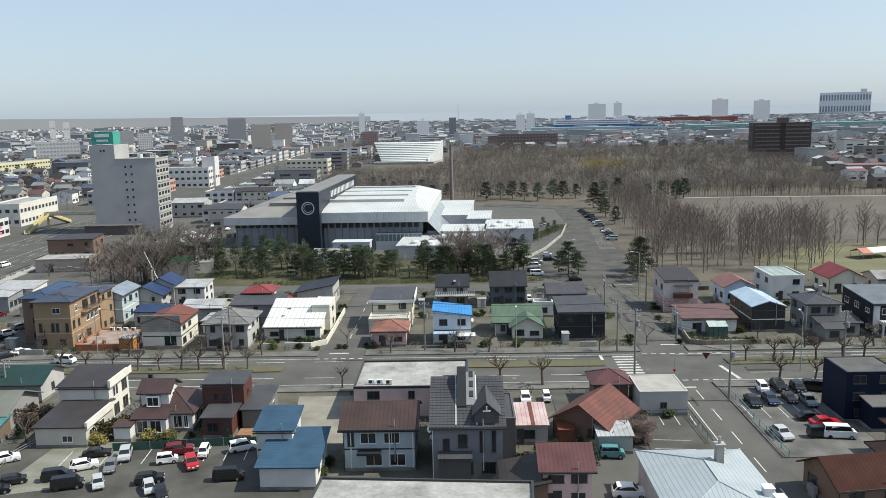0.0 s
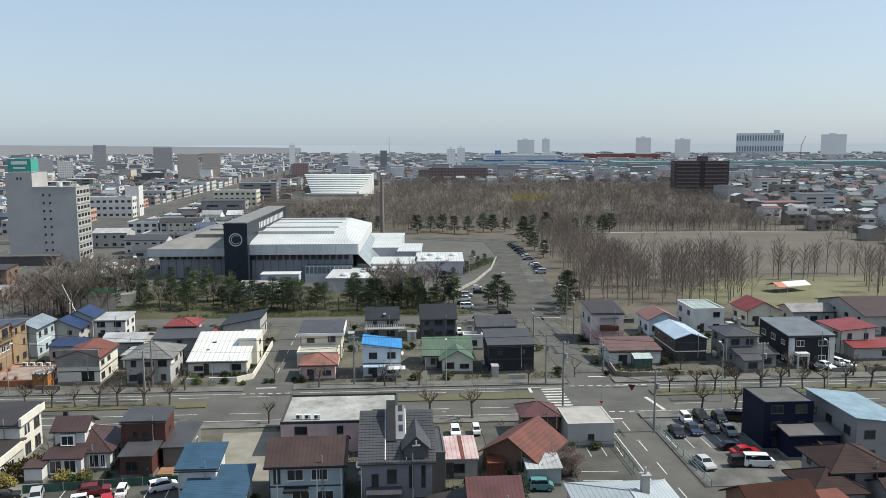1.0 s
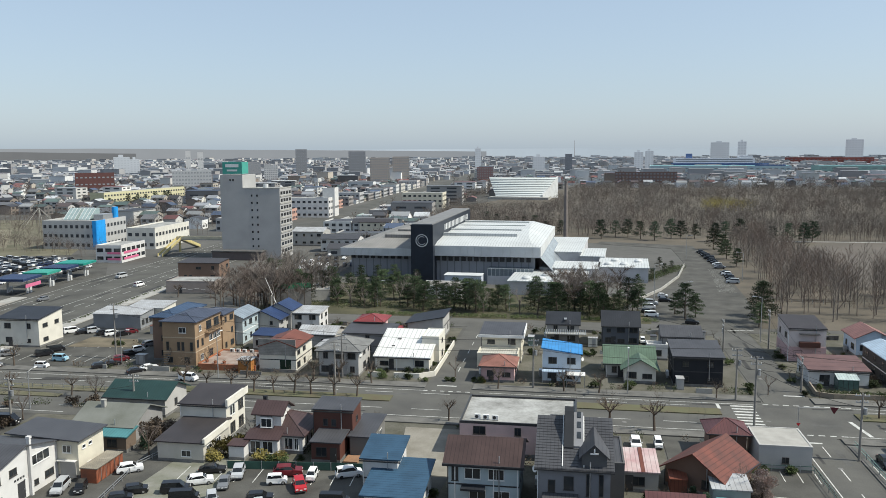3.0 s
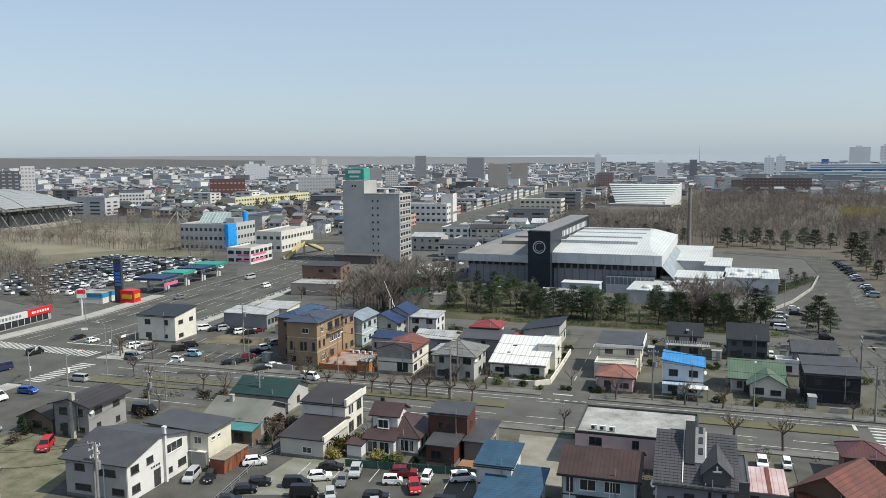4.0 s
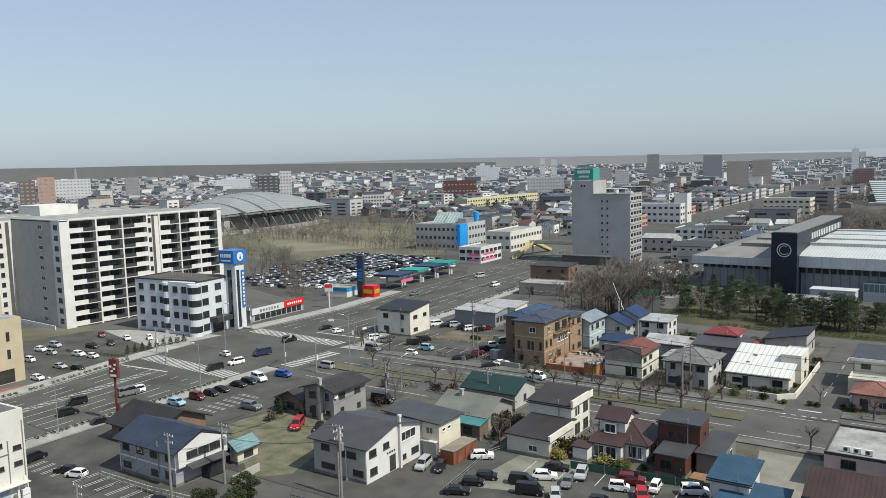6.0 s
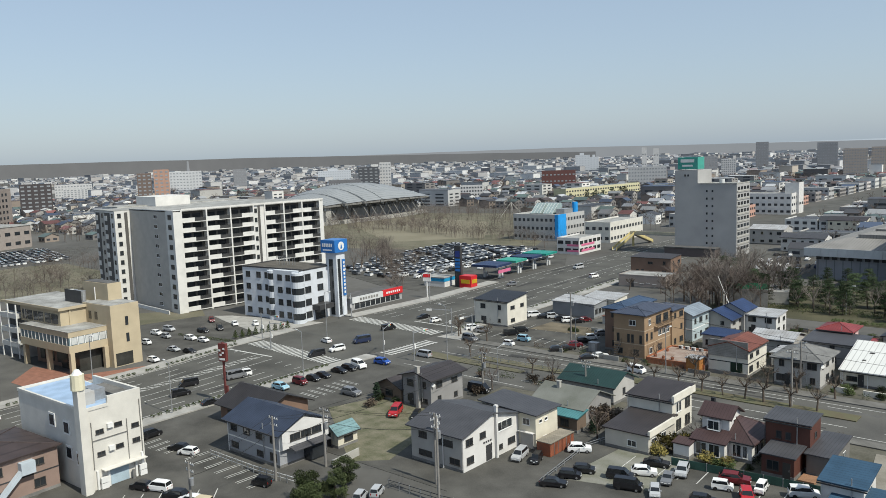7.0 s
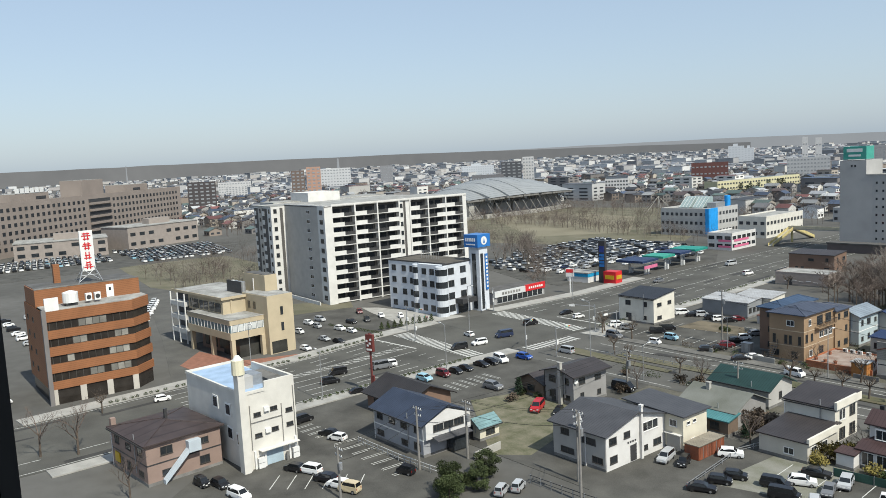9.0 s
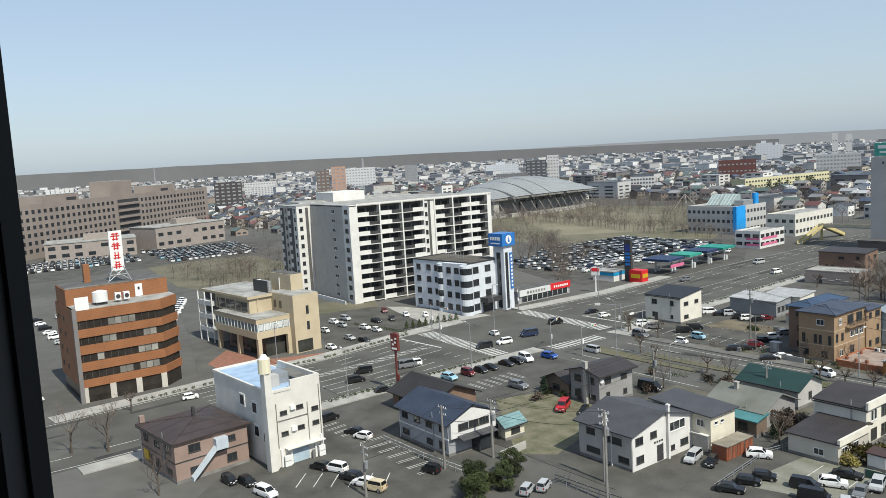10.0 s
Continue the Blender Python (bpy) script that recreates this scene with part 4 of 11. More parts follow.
house("red_gable_house", "cream house with red gable roof", 74.4, 187.0, 7.5, 8.5, 3.9, cream_wall, roof_red, "gable_y", 1.9, 0.5, wins="S2 W2")
house("solar_roof_house", "grey house with snow-pale patched roof", 86.5, 187.0, 10.0, 7.0, 3.4, grey_wall, R("patched grey", (0.30, 0.29, 0.28), "X", 0.8, stain=(0.13, 0.12, 0.12)), "gable_x", 1.2, 0.4, wins="S3 W1")
t = house("charcoal_house", "charcoal two-storey house with white corner panels", 69.8, 154.6, 9.0, 12.0, 6.0, dark_grey, R("steel grey", (0.15, 0.165, 0.18)), "shed_N", 0.9, 0.2, wins="S2 W3", dark=False, doorway="")
for px in (-3.9, 4.0):
    part("corner_panel", Mesh().box(px - 0.6, px + 0.6, -6.08, -5.98, 0.4, 5.8), white_wall, t)
part("porch", Mesh().box(-3.4, -1.0, -7.6, -6.0, 2.4, 3.0), white_wall, t)
for px in (-3.2, -1.2):
    part("porch_post", Mesh().cbox(px, -7.4, 0, 0.3, 0.3, 2.4), white_wall, t)
t = house("red_roof_two_tier", "beige house with two tiers of red roof", 82.8, 160.6, 7.0, 8.5, 5.2, ivory, roof_red, "shed_E", 0.6, 0.5, wins="S2 W2")
more(t, 8.6, 4.0, 2.6, grey_wall, roof_red, "shed_N", 0.6, 0.5, cx=1.6, cy=-5.8, wins="S2")
house("brown_hall", "long grey building with brown metal roof", 99.5, 183.0, 14.0, 20.0, 4.6, grey_wall, R("brown", (0.13, 0.105, 0.10), "X", 0.6), "gable_x", 2.4, 0.6, wins="S4 W4", category="building")
t = thing("tent", "low white and pink canopy sheet on poles", "tent", 100.5, 229.0, 0, 20)
part("canopy", roof_mesh("gable_x", 8.5, 5, 1.7, 1.0, 0.1, cx=1.6), white_wall, t)
part("pink_end", roof_mesh("gable_x", 3.0, 5, 1.7, 1.0, 0.1, cx=-4.3), mat("pink canvas", (0.50, 0.20, 0.15), 0.8, 0.15), t)
for a in (-5.6, -2.6, 1.6, 5.7):
    for b in (-2.4, 2.4):
        part("pole", Mesh().cbox(a, b, 0, 0.08, 0.08, 1.7), metal_g, t)

# ---- buildings this side of the side street ----
t = house("pink_flat_building", "pale pink one-storey building with weathered flat roof", -14.6, 111.2, 16.0, 12.0, 4.5, pale_pink, roof_flat, "flat", wins="S3", parapet=0.35, category="shop", doorway="", cap=metal_d)
more(t, 3.6, 4.0, 5.2, pale_pink, roof_flat, "flat", cx=6.2, cy=-5.2, wins="S1", parapet=0.2, cap=metal_d)
for dx in (-5.4, -4.2, -2.9):
    ac_unit(-14.6 + dx, 106.6, 4.56, GRID)
t = house("brown_roof_house", "pale blue-grey two-storey house with brown roof", -16.2, 92.4, 8.4, 7.4, 5.6, bluegrey_wall, roof_brown, "gable_x", 1.7, 0.6, wins="", doorway="")
for u in (2.9, 5.7):
    window(t, "S", 8.4, 7.4, u, 3.5, 1.9, 1.35, False, 2)
    window(t, "S", 8.4, 7.4, u + 0.6, 0.7, 2.0, 1.5, False, 2)
window(t, "S", 8.4, 7.4, 0.8, 3.2, 0.8, 1.8, True, 1)
part("fascia", Mesh().box(-4.85, 4.85, -4.36, -4.3, 5.15, 5.42), roof_black, t)
part("porch", Mesh().box(-2.6, 0.2, -5.0, -3.7, 2.5, 2.75), roof_black, t)
for px in (-3.4, 1.2, 4.0):
    part("trim_strip", Mesh().box(px - 0.06, px + 0.06, -3.76, -3.7, 0.4, 5.4), frame_w, t)
t = house("dark_grey_house", "large dark grey house with ribbed metal roof", -5.8, 94.6, 8.0, 15.6, 6.6, W("house grey", (0.21, 0.212, 0.225)), roof_dark, "gable_x", 3.2, 0.45, wins="", doorway="", seam=0.0, dish=False)
_lap = Mesh().box(-4.4, 4.4, 0.0, 0.05, -0.02, 0.05).data("roof_lap", roof_dark)
for k in range(19):
    y = -8.2 + k * 0.42
    part("roof_lap", _lap, None, t, at=(0, y, 6.6 + (y + 7.8) * 3.2 / 7.8 + 0.16))
part("dormer", wall_mesh("gable_y", 2.8, 5.5, 8.0, 1.3, 2.2, -4.9, 6.2), W("dark grey", (0.1, 0.1, 0.1)), t)
part("dormer_roof", roof_mesh("gable_y", 2.8, 5.5, 8.0, 1.3, 0.3, 2.2, -4.9), roof_dark, t)
part("dormer_ornament", Mesh().box(1.75, 2.65, -8.02, -7.95, 8.35, 8.5).box(2.12, 2.28, -8.02, -7.95, 8.5, 9.0), frame_w, t)
part("spine", Mesh().slide([(-5.2, 7.7), (0.0, 9.8), (6.0, 7.3), (6.0, 8.6), (0.0, 11.2), (-1.2, 11.0), (-5.2, 8.0)], "x", -1.2, -0.1), W("charcoal", (0.042, 0.044, 0.048)), t)
part("clerestory", Mesh().slide([(-5.0, 7.8), (0.0, 9.8), (6.0, 7.3), (6.0, 8.2), (0.0, 10.5), (-5.0, 8.1)], "x", -0.1, 1.0), W("house grey", (0.21, 0.212, 0.225)), t)
for y in (-3.9, -2.4, -0.9):
    part("slit_window", Mesh().slide([(y, 8.1 + (y + 5.0) * 0.48 + 0.02), (y + 0.9, 8.1 + (y + 5.9) * 0.48 + 0.02), (y + 0.9, 8.1 + (y + 5.9) * 0.48 + 0.08), (y, 8.1 + (y + 5.0) * 0.48 + 0.08)], "x", 0.3, 0.75), glass, t)
for x0 in (-1.38, 1.02):
    part("snow_rail", Mesh().slide([(-7.9, 6.75), (0.0, 10.0), (0.0, 10.08), (-7.9, 6.84)], "x", x0, x0 + 0.1), frame_w, t)
for u, z, a, b in ((1.5, 3.7, 0.8, 1.4), (3.4, 4.0, 1.1, 1.6), (5.6, 3.4, 0.5, 2.6), (7.0, 3.4, 0.5, 2.6)):
    window(t, "S", 8.0, 15.6, u, z, a, b, True, 1)
for u, z, a, b in ((1.6, 0.8, 1.0, 1.2), (4.0, 0.8, 1.2, 1.4), (6.4, 0.7, 1.6, 1.5)):
    window(t, "S", 8.0, 15.6, u, z, a, b, True, 2)
part("bay", Mesh().box(-3.3, 0.3, -8.6, -7.8, 0.2, 3.0), W("dark grey", (0.1, 0.1, 0.1)), t)
part("bay_roof", Mesh().slide([(-8.9, 3.0), (-7.8, 3.5), (-7.8, 3.6), (-8.9, 3.1)], "x", -3.5, 0.5), roof_dark, t)
part("satellite_dish", Mesh().tube((-4.1, -7.6, 6.2), (-4.4, -7.9, 6.3), 0.1, 0.4, 10).tube((-4.0, -7.5, 6.0), (-4.1, -7.6, 6.2), 0.03, 0.03), frame_w, t)
more(t, 1.8, 9.0, 5.6, W("dark grey", (0.1, 0.1, 0.1)), roof_dark, "flat", cx=4.9, cy=1.0, wins="", parapet=0.2)
t = house("rust_roof_house", "old house with a rusty hipped roof", 10.6, 101.8, 7.6, 8.2, 2.7, brown_wall, R("rust", (0.155, 0.047, 0.03), "X", 0.5, stain=(0.065, 0.03, 0.024)), "gable_y", 2.4, 0.8, wins="S2", yaw=-30)
house("maroon_hip_house", "small shed house with maroon hipped roof", 13.8, 113.4, 4.8, 4.6, 3.6, brown_wall, roof_maroon, "hip", 1.1, 0.6, wins="S1")
house("flat_office", "grey one-storey box with pale flat roof", 20.4, 111.0, 6.6, 7.2, 3.5, grey_wall, mat("beige deck", (0.36, 0.345, 0.315), 0.8, 0.15, 0.6), "flat", wins="S1", parapet=0.12, category="office", doorway="")
t = house("pale_metal_roof_hall", "low building with pale grey metal roof", 20.0, 78.6, 11.0, 16.0, 4.0, grey_wall, R("pale blue-grey", (0.36, 0.40, 0.42), "X", 0.5, var=0.1), "hip", 1.4, 0.4, wins="", doorway="", category="building")
part("chimney", Mesh().cbox(1.8, 3.0, 4.6, 0.8, 0.8, 2.4).cbox(1.8, 3.0, 7.0, 1.1, 1.1, 0.15), concrete, t)
part("chimney_cowl", Mesh().tube((1.8, 3.0, 7.15), (1.8, 3.0, 7.9), 0.16, 0.16, 8), metal_g, t)
for q in ((4.6, -3.2), (5.0, -5.2), (0.8, -7.0)):
    part("vent", Mesh().cbox(q[0], q[1], 4.2, 0.9, 0.9, 1.0).cbox(q[0], q[1], 5.2, 1.1, 1.1, 0.12), frame_w, t)
t = house("maroon_house", "two-storey house with maroon metal roofs", 5.4, 83.4, 5.2, 6.4, 4.6, pale_pink, roof_maroon, "gable_x", 1.5, 0.5, wins="S2 E1 W1")
more(t, 4.6, 7.0, 2.6, brown_wall, roof_choc, "shed_E", 0.9, 0.4, cx=-4.4, cy=-0.5, wins="S1")
t = house("shop_shed", "shed with patched pink and white roof", 1.6, 100.2, 5.0, 6.4, 2.6, W("weathered board", (0.30, 0.29, 0.27)), R("faded pink", (0.52, 0.44, 0.42), "X", 0.6, stain=(0.42, 0.25, 0.25)), "shed_N", 0.5, 0.2, wins="S1", category="shed")
part("rust_strip", Mesh().slide([(-3.4, 2.72), (3.4, 3.32), (3.4, 3.35), (-3.4, 2.75)], "x", 0.4, 0.9), roof_rust, t)
t = house("tin_shed", "small shed with ribbed grey tin roof", 12.4, 96.4, 4.2, 3.6, 2.3, W("pale green board", (0.33, 0.38, 0.36)), roof_pale, "shed_N", 0.4, 0.2, wins="S1", category="shed", doorway="")
house("red_box_shed", "little rust-red tool shed", 6.6, 98.2, 2.0, 2.4, 2.0, roof_rust, roof_rust, "shed_N", 0.2, 0.1, wins="", category="shed", doorway="")
t = house("navy_house", "navy blue box house with grey flat roofs", 47.4, 109.6, 7.0, 6.8, 6.9, navy_wall, roof_flatd, "flat", wins="S2", parapet=0.12, doorway="")
more(t, 7.0, 3.6, 3.4, navy_wall, mat("grey metal deck", (0.13, 0.125, 0.125), 0.6, 0.1, 0.5, ribs=(0.5, "X")), "shed_N", 0.3, 0.2, cx=2.0, cy=-5.0, wins="S1")
part("porch_roof", Mesh().box(2.2, 4.6, -8.0, -6.6, 2.5, 2.65), roof_dark, t)
t = house("grey_long_house", "grey building with pale blue metal roof", 57.4, 107.4, 7.4, 13.0, 5.6, mid_grey, R("pale steel blue", (0.22, 0.31, 0.37), "Y"), "shed_W", 0.9, 0.3, wins="S2 W3", category="building")
t = house("brown_hip_house", "old house with dark brown hipped roofs", 49.2, 93.4, 7.4, 7.0, 4.2, mid_grey, R("brown tiles", (0.056, 0.038, 0.036), "Y", 0.35, rough=0.85, spec=0.1), "hip", 1.6, 0.7, wins="S2 W2")
more(t, 6.0, 6.0, 2.7, mid_grey, R("brown tiles", (0.056, 0.038, 0.036), "Y", 0.35, rough=0.85, spec=0.1), "hip", 1.5, 0.6, cx=-4.2, cy=-3.0, wins="S1 W1")
more(t, 5.0, 5.0, 2.7, mid_grey, R("brown tiles", (0.056, 0.038, 0.036), "Y", 0.35, rough=0.85, spec=0.1), "gable_x", 1.3, 0.5, cx=3.2, cy=-6.0, wins="S1")
t = house("dark_red_roof_house", "low house with dark red-brown roof", 36.6, 84.6, 7.4, 6.6, 2.9, brown_wall, R("dark red", (0.06, 0.026, 0.02), rough=0.85, spec=0.1), "gable_x", 1.9, 0.6, wins="S2 W2", yaw=12)
more(t, 5.0, 5.0, 2.4, brown_wall, roof_rust, "shed_N", 0.6, 0.3, cx=5.8, cy=-2.2, wins="S1")

# the yard of houses to the west
t = house("slate_roof_house", "house with two tiers of slate-blue metal roof", -28.8, 91.3, 4.2, 5.2, 5.0, white_wall, roof_slate, "shed_N", 0.8, 0.45, wins="", doorway="")
window(t, "E", 4.2, 5.2, 2.6, 3.5, 1.4, 0.9, False, 2)
more(t, 6.4, 8.0, 2.9, white_wall, roof_slate, "shed_N", 1.1, 0.5, cx=2.6, cy=-4.2, wins="")
for u in (2.0, 5.0):
    window(t, "E", 6.4, 8.0, u, 1.0, 1.3, 1.2, False, 2, 2.6, -4.2)
t = house("red_brown_house", "red-brown box house with dark metal roof", -39.9, 104.1, 5.6, 4.4, 6.0, redbrown_wall, roof_dark, "shed_N", 0.35, 0.25, wins="", doorway="")
for u in (1.7, 2.9):
    window(t, "S", 5.6, 4.4, u, 3.7, 0.7, 1.0, True, 1)
window(t, "E", 5.6, 4.4, 2.2, 3.9, 0.8, 0.8, True, 1)
more(t, 4.0, 4.3, 2.85, redbrown_wall, roof_dark, "shed_N", 0.35, 0.25, cx=0.2, cy=-4.35, wins="")
window(t, "S", 4.0, 4.3, 1.4, 0.9, 1.5, 1.3, True, 2, 0.2, -4.35)
door(t, "S", 4.0, 4.3, 3.1, material=frame_d, cx=0.2, cy=-4.35)
more(t, 3.0, 8.0, 2.9, W("grey block", (0.17, 0.165, 0.155)), roof_dark, "shed_N", 0.45, 0.3, cx=4.35, cy=0.2, wins="")
for u in (3.0, 5.4):
    window(t, "E", 3.0, 8.0, u, 0.9, 1.3, 1.3, False, 2, 4.35, 0.2)
part("wood_deck", Mesh().box(2.6, 4.6, -6.4, -4.0, 0.0, 0.35), mat("deck timber", (0.30, 0.17, 0.10), 0.8, 0.2, 1, ribs=(0.14, "X")), t)
maroon_brown = R("maroon brown", (0.07, 0.043, 0.042))
t = house("maroon_roof_house", "white house with maroon hipped roofs and upper bay", -47.6, 103.5, 7.6, 7.8, 2.9, white_wall, maroon_brown, "hip", 2.0, 0.5, wins="", doorway="")
more(t, 3.8, 3.8, 5.4, white_wall, maroon_brown, "gable_x", 1.1, 0.5, cx=-1.5, cy=-1.0, z0=2.4, wins="", foot=False)
part("upper_bay", Mesh().box(-2.6, -0.7, -3.35, -2.85, 3.3, 4.9), white_wall, t)
window(t, "S", 1.8, 0.6, 0.9, 3.45, 1.6, 1.3, False, 2, -1.65, -3.05)
window(t, "E", 3.8, 3.8, 1.7, 4.1, 0.8, 0.7, False, 1, -1.5, -1.0)
more(t, 4.4, 1.6, 2.5, white_wall, maroon_brown, "shed_N", 0.5, 0.35, cx=-1.5, cy=-4.6, wins="")
for u in (1.2, 3.0):
    window(t, "S", 4.4, 1.6, u, 0.5, 1.5, 1.7, False, 2, -1.5, -4.6)
for u, a in ((5.6, 1.2), (6.7, 0.6)):
    window(t, "S", 7.6, 7.8, u, 0.6, a, 1.7, False, 2)
for u in (1.6, 4.0, 6.2):
    window(t, "E", 7.6, 7.8, u, 0.8, 1.5, 1.5, False, 2)
part("chimney", Mesh().cbox(-3.2, 0.4, 3.2, 0.5, 0.5, 3.6), W("charcoal", (0.042, 0.044, 0.048)), t)
part("entry_step", Mesh().cbox(0.9, -5.0, 0, 1.4, 1.0, 0.3), mat("red paving", (0.27, 0.13, 0.09), 0.9, 0.2, 0.8), t)
t = house("garden_shed", "small pale garden shed with maroon roof", -51.7, 96.9, 2.2, 1.9, 2.0, white_wall, maroon_brown, "shed_N", 0.2, 0.2, wins="", category="shed", group="", doorway="")
t = house("two_tier_house", "cream house with dark roofs on two tiers", -60.1, 105.3, 7.0, 6.6, 5.4, ivory, roof_choc, "shed_N", 0.9, 0.35, wins="", doorway="")
for u in (1.6, 2.5, 4.6, 5.5):
    window(t, "E", 7.0, 6.6, u, 3.4, 0.75, 1.5, u > 4, 1)
    window(t, "E", 7.0, 6.6, u, 0.7, 0.75, 1.6, True, 1)
more(t, 6.7, 8.3, 2.8, W("pale putty", (0.50, 0.475, 0.42)), roof_choc, "shed_N", 0.6, 0.35, cx=0.55, cy=-7.45, wins="")
window(t, "S", 6.7, 8.3, 4.2, 0.8, 1.4, 0.9, False, 2, 0.55, -7.45)
for u in (1.6, 4.6):
    window(t, "E", 6.7, 8.3, u, 0.8, 1.4, 1.3, False, 2, 0.55, -7.45)
part("white_fascia", Mesh().box(3.6, 3.95, -3.7, 3.7, 5.3, 6.35), ivory, t)
part("white_fascia", Mesh().box(3.95, 4.28, -11.9, -3.7, 2.6, 3.5), ivory, t)
t = house("grey_roof_house", "house with wide pale grey roof and teal lean-to", -73.6, 101.6, 9.0, 8.6, 3.0, mid_grey, mat("mossy grey sheet", (0.165, 0.17, 0.155), 0.8, 0.25, 0.3, 0.2, stain=(0.11, 0.115, 0.095)), "gable_x", 1.8, 0.6, wins="E2 S2", chimney=(-1.8, -1.0, 5.2))
more(t, 4.2, 2.6, 2.3, W("brown board", (0.16, 0.12, 0.09)), roof_teal, "shed_N", 0.5, 0.3, cx=3.0, cy=-5.6, wins="S1")
house("green_gable_house", "house with dark green gable roof", -76.4, 113.0, 10.0, 7.2, 3.2, grey_wall, roof_dgreen, "gable_x", 1.6, 0.6, wins="S3 E1")
t = house("grey_apartment_house", "grey and white two-storey house with charcoal roof", -75.9, 79.1, 9.2, 12.6, 5.0, W("greyish beige", (0.39, 0.375, 0.35)), roof_dark, "gable_x", 1.6, 0.6, wins="", doorway="", category="apartment house")
part("white_gable", wall_mesh("gable_x", 0.14, 12.5, 4.98, 1.56, 4.64, 0, 0.05), white_wall, t)
for u, z, a, b in ((1.4, 3.4, 1.5, 1.0), (4.3, 3.6, 1.3, 0.9), (9.2, 3.5, 3.6, 1.3), (1.5, 0.9, 1.5, 1.0), (8.3, 0.9, 0.8, 0.7), (10.8, 1.0, 1.7, 0.9)):
    window(t, "E", 9.42, 12.6, u, z, a, b, a < 3, 3 if a > 3 else 2)
for u, z, a, b in ((2.2, 3.5, 1.5, 0.9), (6.3, 3.2, 2.6, 0.9), (7.9, 0.9, 1.8, 0.9), (2.6, 1.0, 2.4, 0.8)):
    window(t, "S", 9.2, 12.6, u, z, a, b, True, 2)
door(t, "E", 9.42, 12.6, 5.6, 1.3, 2.2)
for k in range(4):
    part("sign_letter", Mesh().box(4.72, 4.76, -1.9 + k * 0.5, -1.6 + k * 0.5, 2.75, 3.0), metal_d, t)
for px, py, pz in ((0.4, -6.5, 6.9), (4.95, 0.8, 7.3)):
    part("flue", Mesh().cbox(px, py, 0, 0.36, 0.36, pz).cbox(px, py, pz, 0.5, 0.5, 0.28), white_wall, t)
part("downpipe", Mesh().cbox(1.3, -6.38, 0, 0.12, 0.12, 5.0), white_wall, t)
part("porch_lamp", Mesh().tube((4.75, -0.1, 2.5), (4.95, -0.1, 2.5), 0.12, 0.12, 8), frame_w, t)
more(t, 9.6, 5.6, 5.1, cream_wall, roof_dark, "shed_W", 0.5, 0.5, cx=2.9, cy=9.1, wins="")
for u, z, a, b in ((1.2, 3.7, 0.8, 0.5), (2.6, 3.7, 0.8, 0.5), (2.2, 1.0, 1.0, 0.6)):
    window(t, "E", 9.6, 5.6, u, z, a, b, False, 1, 2.9, 9.1)
window(t, "S", 9.6, 5.6, 8.0, 3.4, 1.2, 1.0, False, 2, 2.9, 9.1)
part("garage_door", Mesh().box(5.1, 7.3, 6.2, 6.29, 0.1, 2.3), grey_wall, t)
part("garage_hood", Mesh().box(4.9, 7.5, 5.7, 6.29, 2.4, 2.5), white_wall, t)
t = thing("storage_shed", "rust-orange corrugated storage sheds with pale roofs", "shed", -66.6, 87.8, 0, GRID)
shed_orange = mat("orange corrugated", (0.27, 0.085, 0.042), 0.75, 0.25, 0.8, 0.4, stain=(0.17, 0.075, 0.05))
for k in (0, 1):
    y0 = -3.05 + k * 3.08
    b = part("shed_box", Mesh().box(-1.1, 1.1, y0, y0 + 2.95, 0.08, 1.95), shed_orange, t)
    ribs = Mesh()
    for i in range(10):
        ribs.cbox(1.12, y0 + 0.15 + i * 0.295, 0.12, 0.06, 0.12, 1.75)
    part("wall_rib", ribs, shed_orange, b)
    part("door_bar", Mesh().cbox(1.17, y0 + 0.95, 0.2, 0.04, 0.06, 1.6).cbox(1.17, y0 + 2.0, 0.2, 0.04, 0.06, 1.6), concrete_dark, b)
    part("shed_roof", Mesh().box(-1.25, 1.25, y0 - 0.05, y0 + 2.99, 1.95, 2.06), mat("shed roof sheet", (0.27, 0.24, 0.19), 0.8, 0.25, 0.6, ribs=(0.25, "X")), t)
t = house("bay_roof_house", "grey two-storey house with slate roof and white upper bay", -97.6, 62.0, 12.0, 8.4, 5.0, W("pale slate", (0.33, 0.34, 0.36)), R("blue-grey", (0.036, 0.047, 0.075)), "gable_x", 1.8, 0.7, wins="S4", chimney=None, doorway="")
part("white_bay", wall_mesh("gable_x", 0.7, 8.2, 4.9, 1.5, 6.3, 0, 2.7), white_wall, t)
for k in range(3):
    window(t, "E", 13.3, 8.4, 2.3 + k * 1.9, 3.6, 1.8, 1.0, True, 3)
part("porch_roof", Mesh().slide([(6.0, 3.0), (8.0, 2.5), (8.0, 2.6), (6.0, 3.1)], "y", -3.0, 3.4), roof_dark, t)
part("porch_window", Mesh().box(6.0, 7.4, 0.0, 3.0, 0.2, 2.4), glass, t)
t = house("teal_roof_cottage", "small cream cottage with teal roof", -92.6, 69.8, 2.9, 3.8, 2.2, cream_wall, R("dull teal", (0.17, 0.28, 0.29)), "gable_y", 1.0, 0.4, wins="E1")
t = house("restaurant", "dark-roofed low restaurant building", -112.0, 69.0, 11.0, 9.4, 3.0, brown_wall, R("dark brown", (0.034, 0.03, 0.029)), "gable_x", 2.0, 0.8, wins="E2 S2", category="restaurant")
part("entry", Mesh().box(5.5, 7.4, -3.4, 0.4, 0.0, 2.6), redbrown_wall, t)
part("entry_roof", Mesh().box(5.3, 7.8, -3.8, 0.8, 2.6, 2.75), roof_black, t)
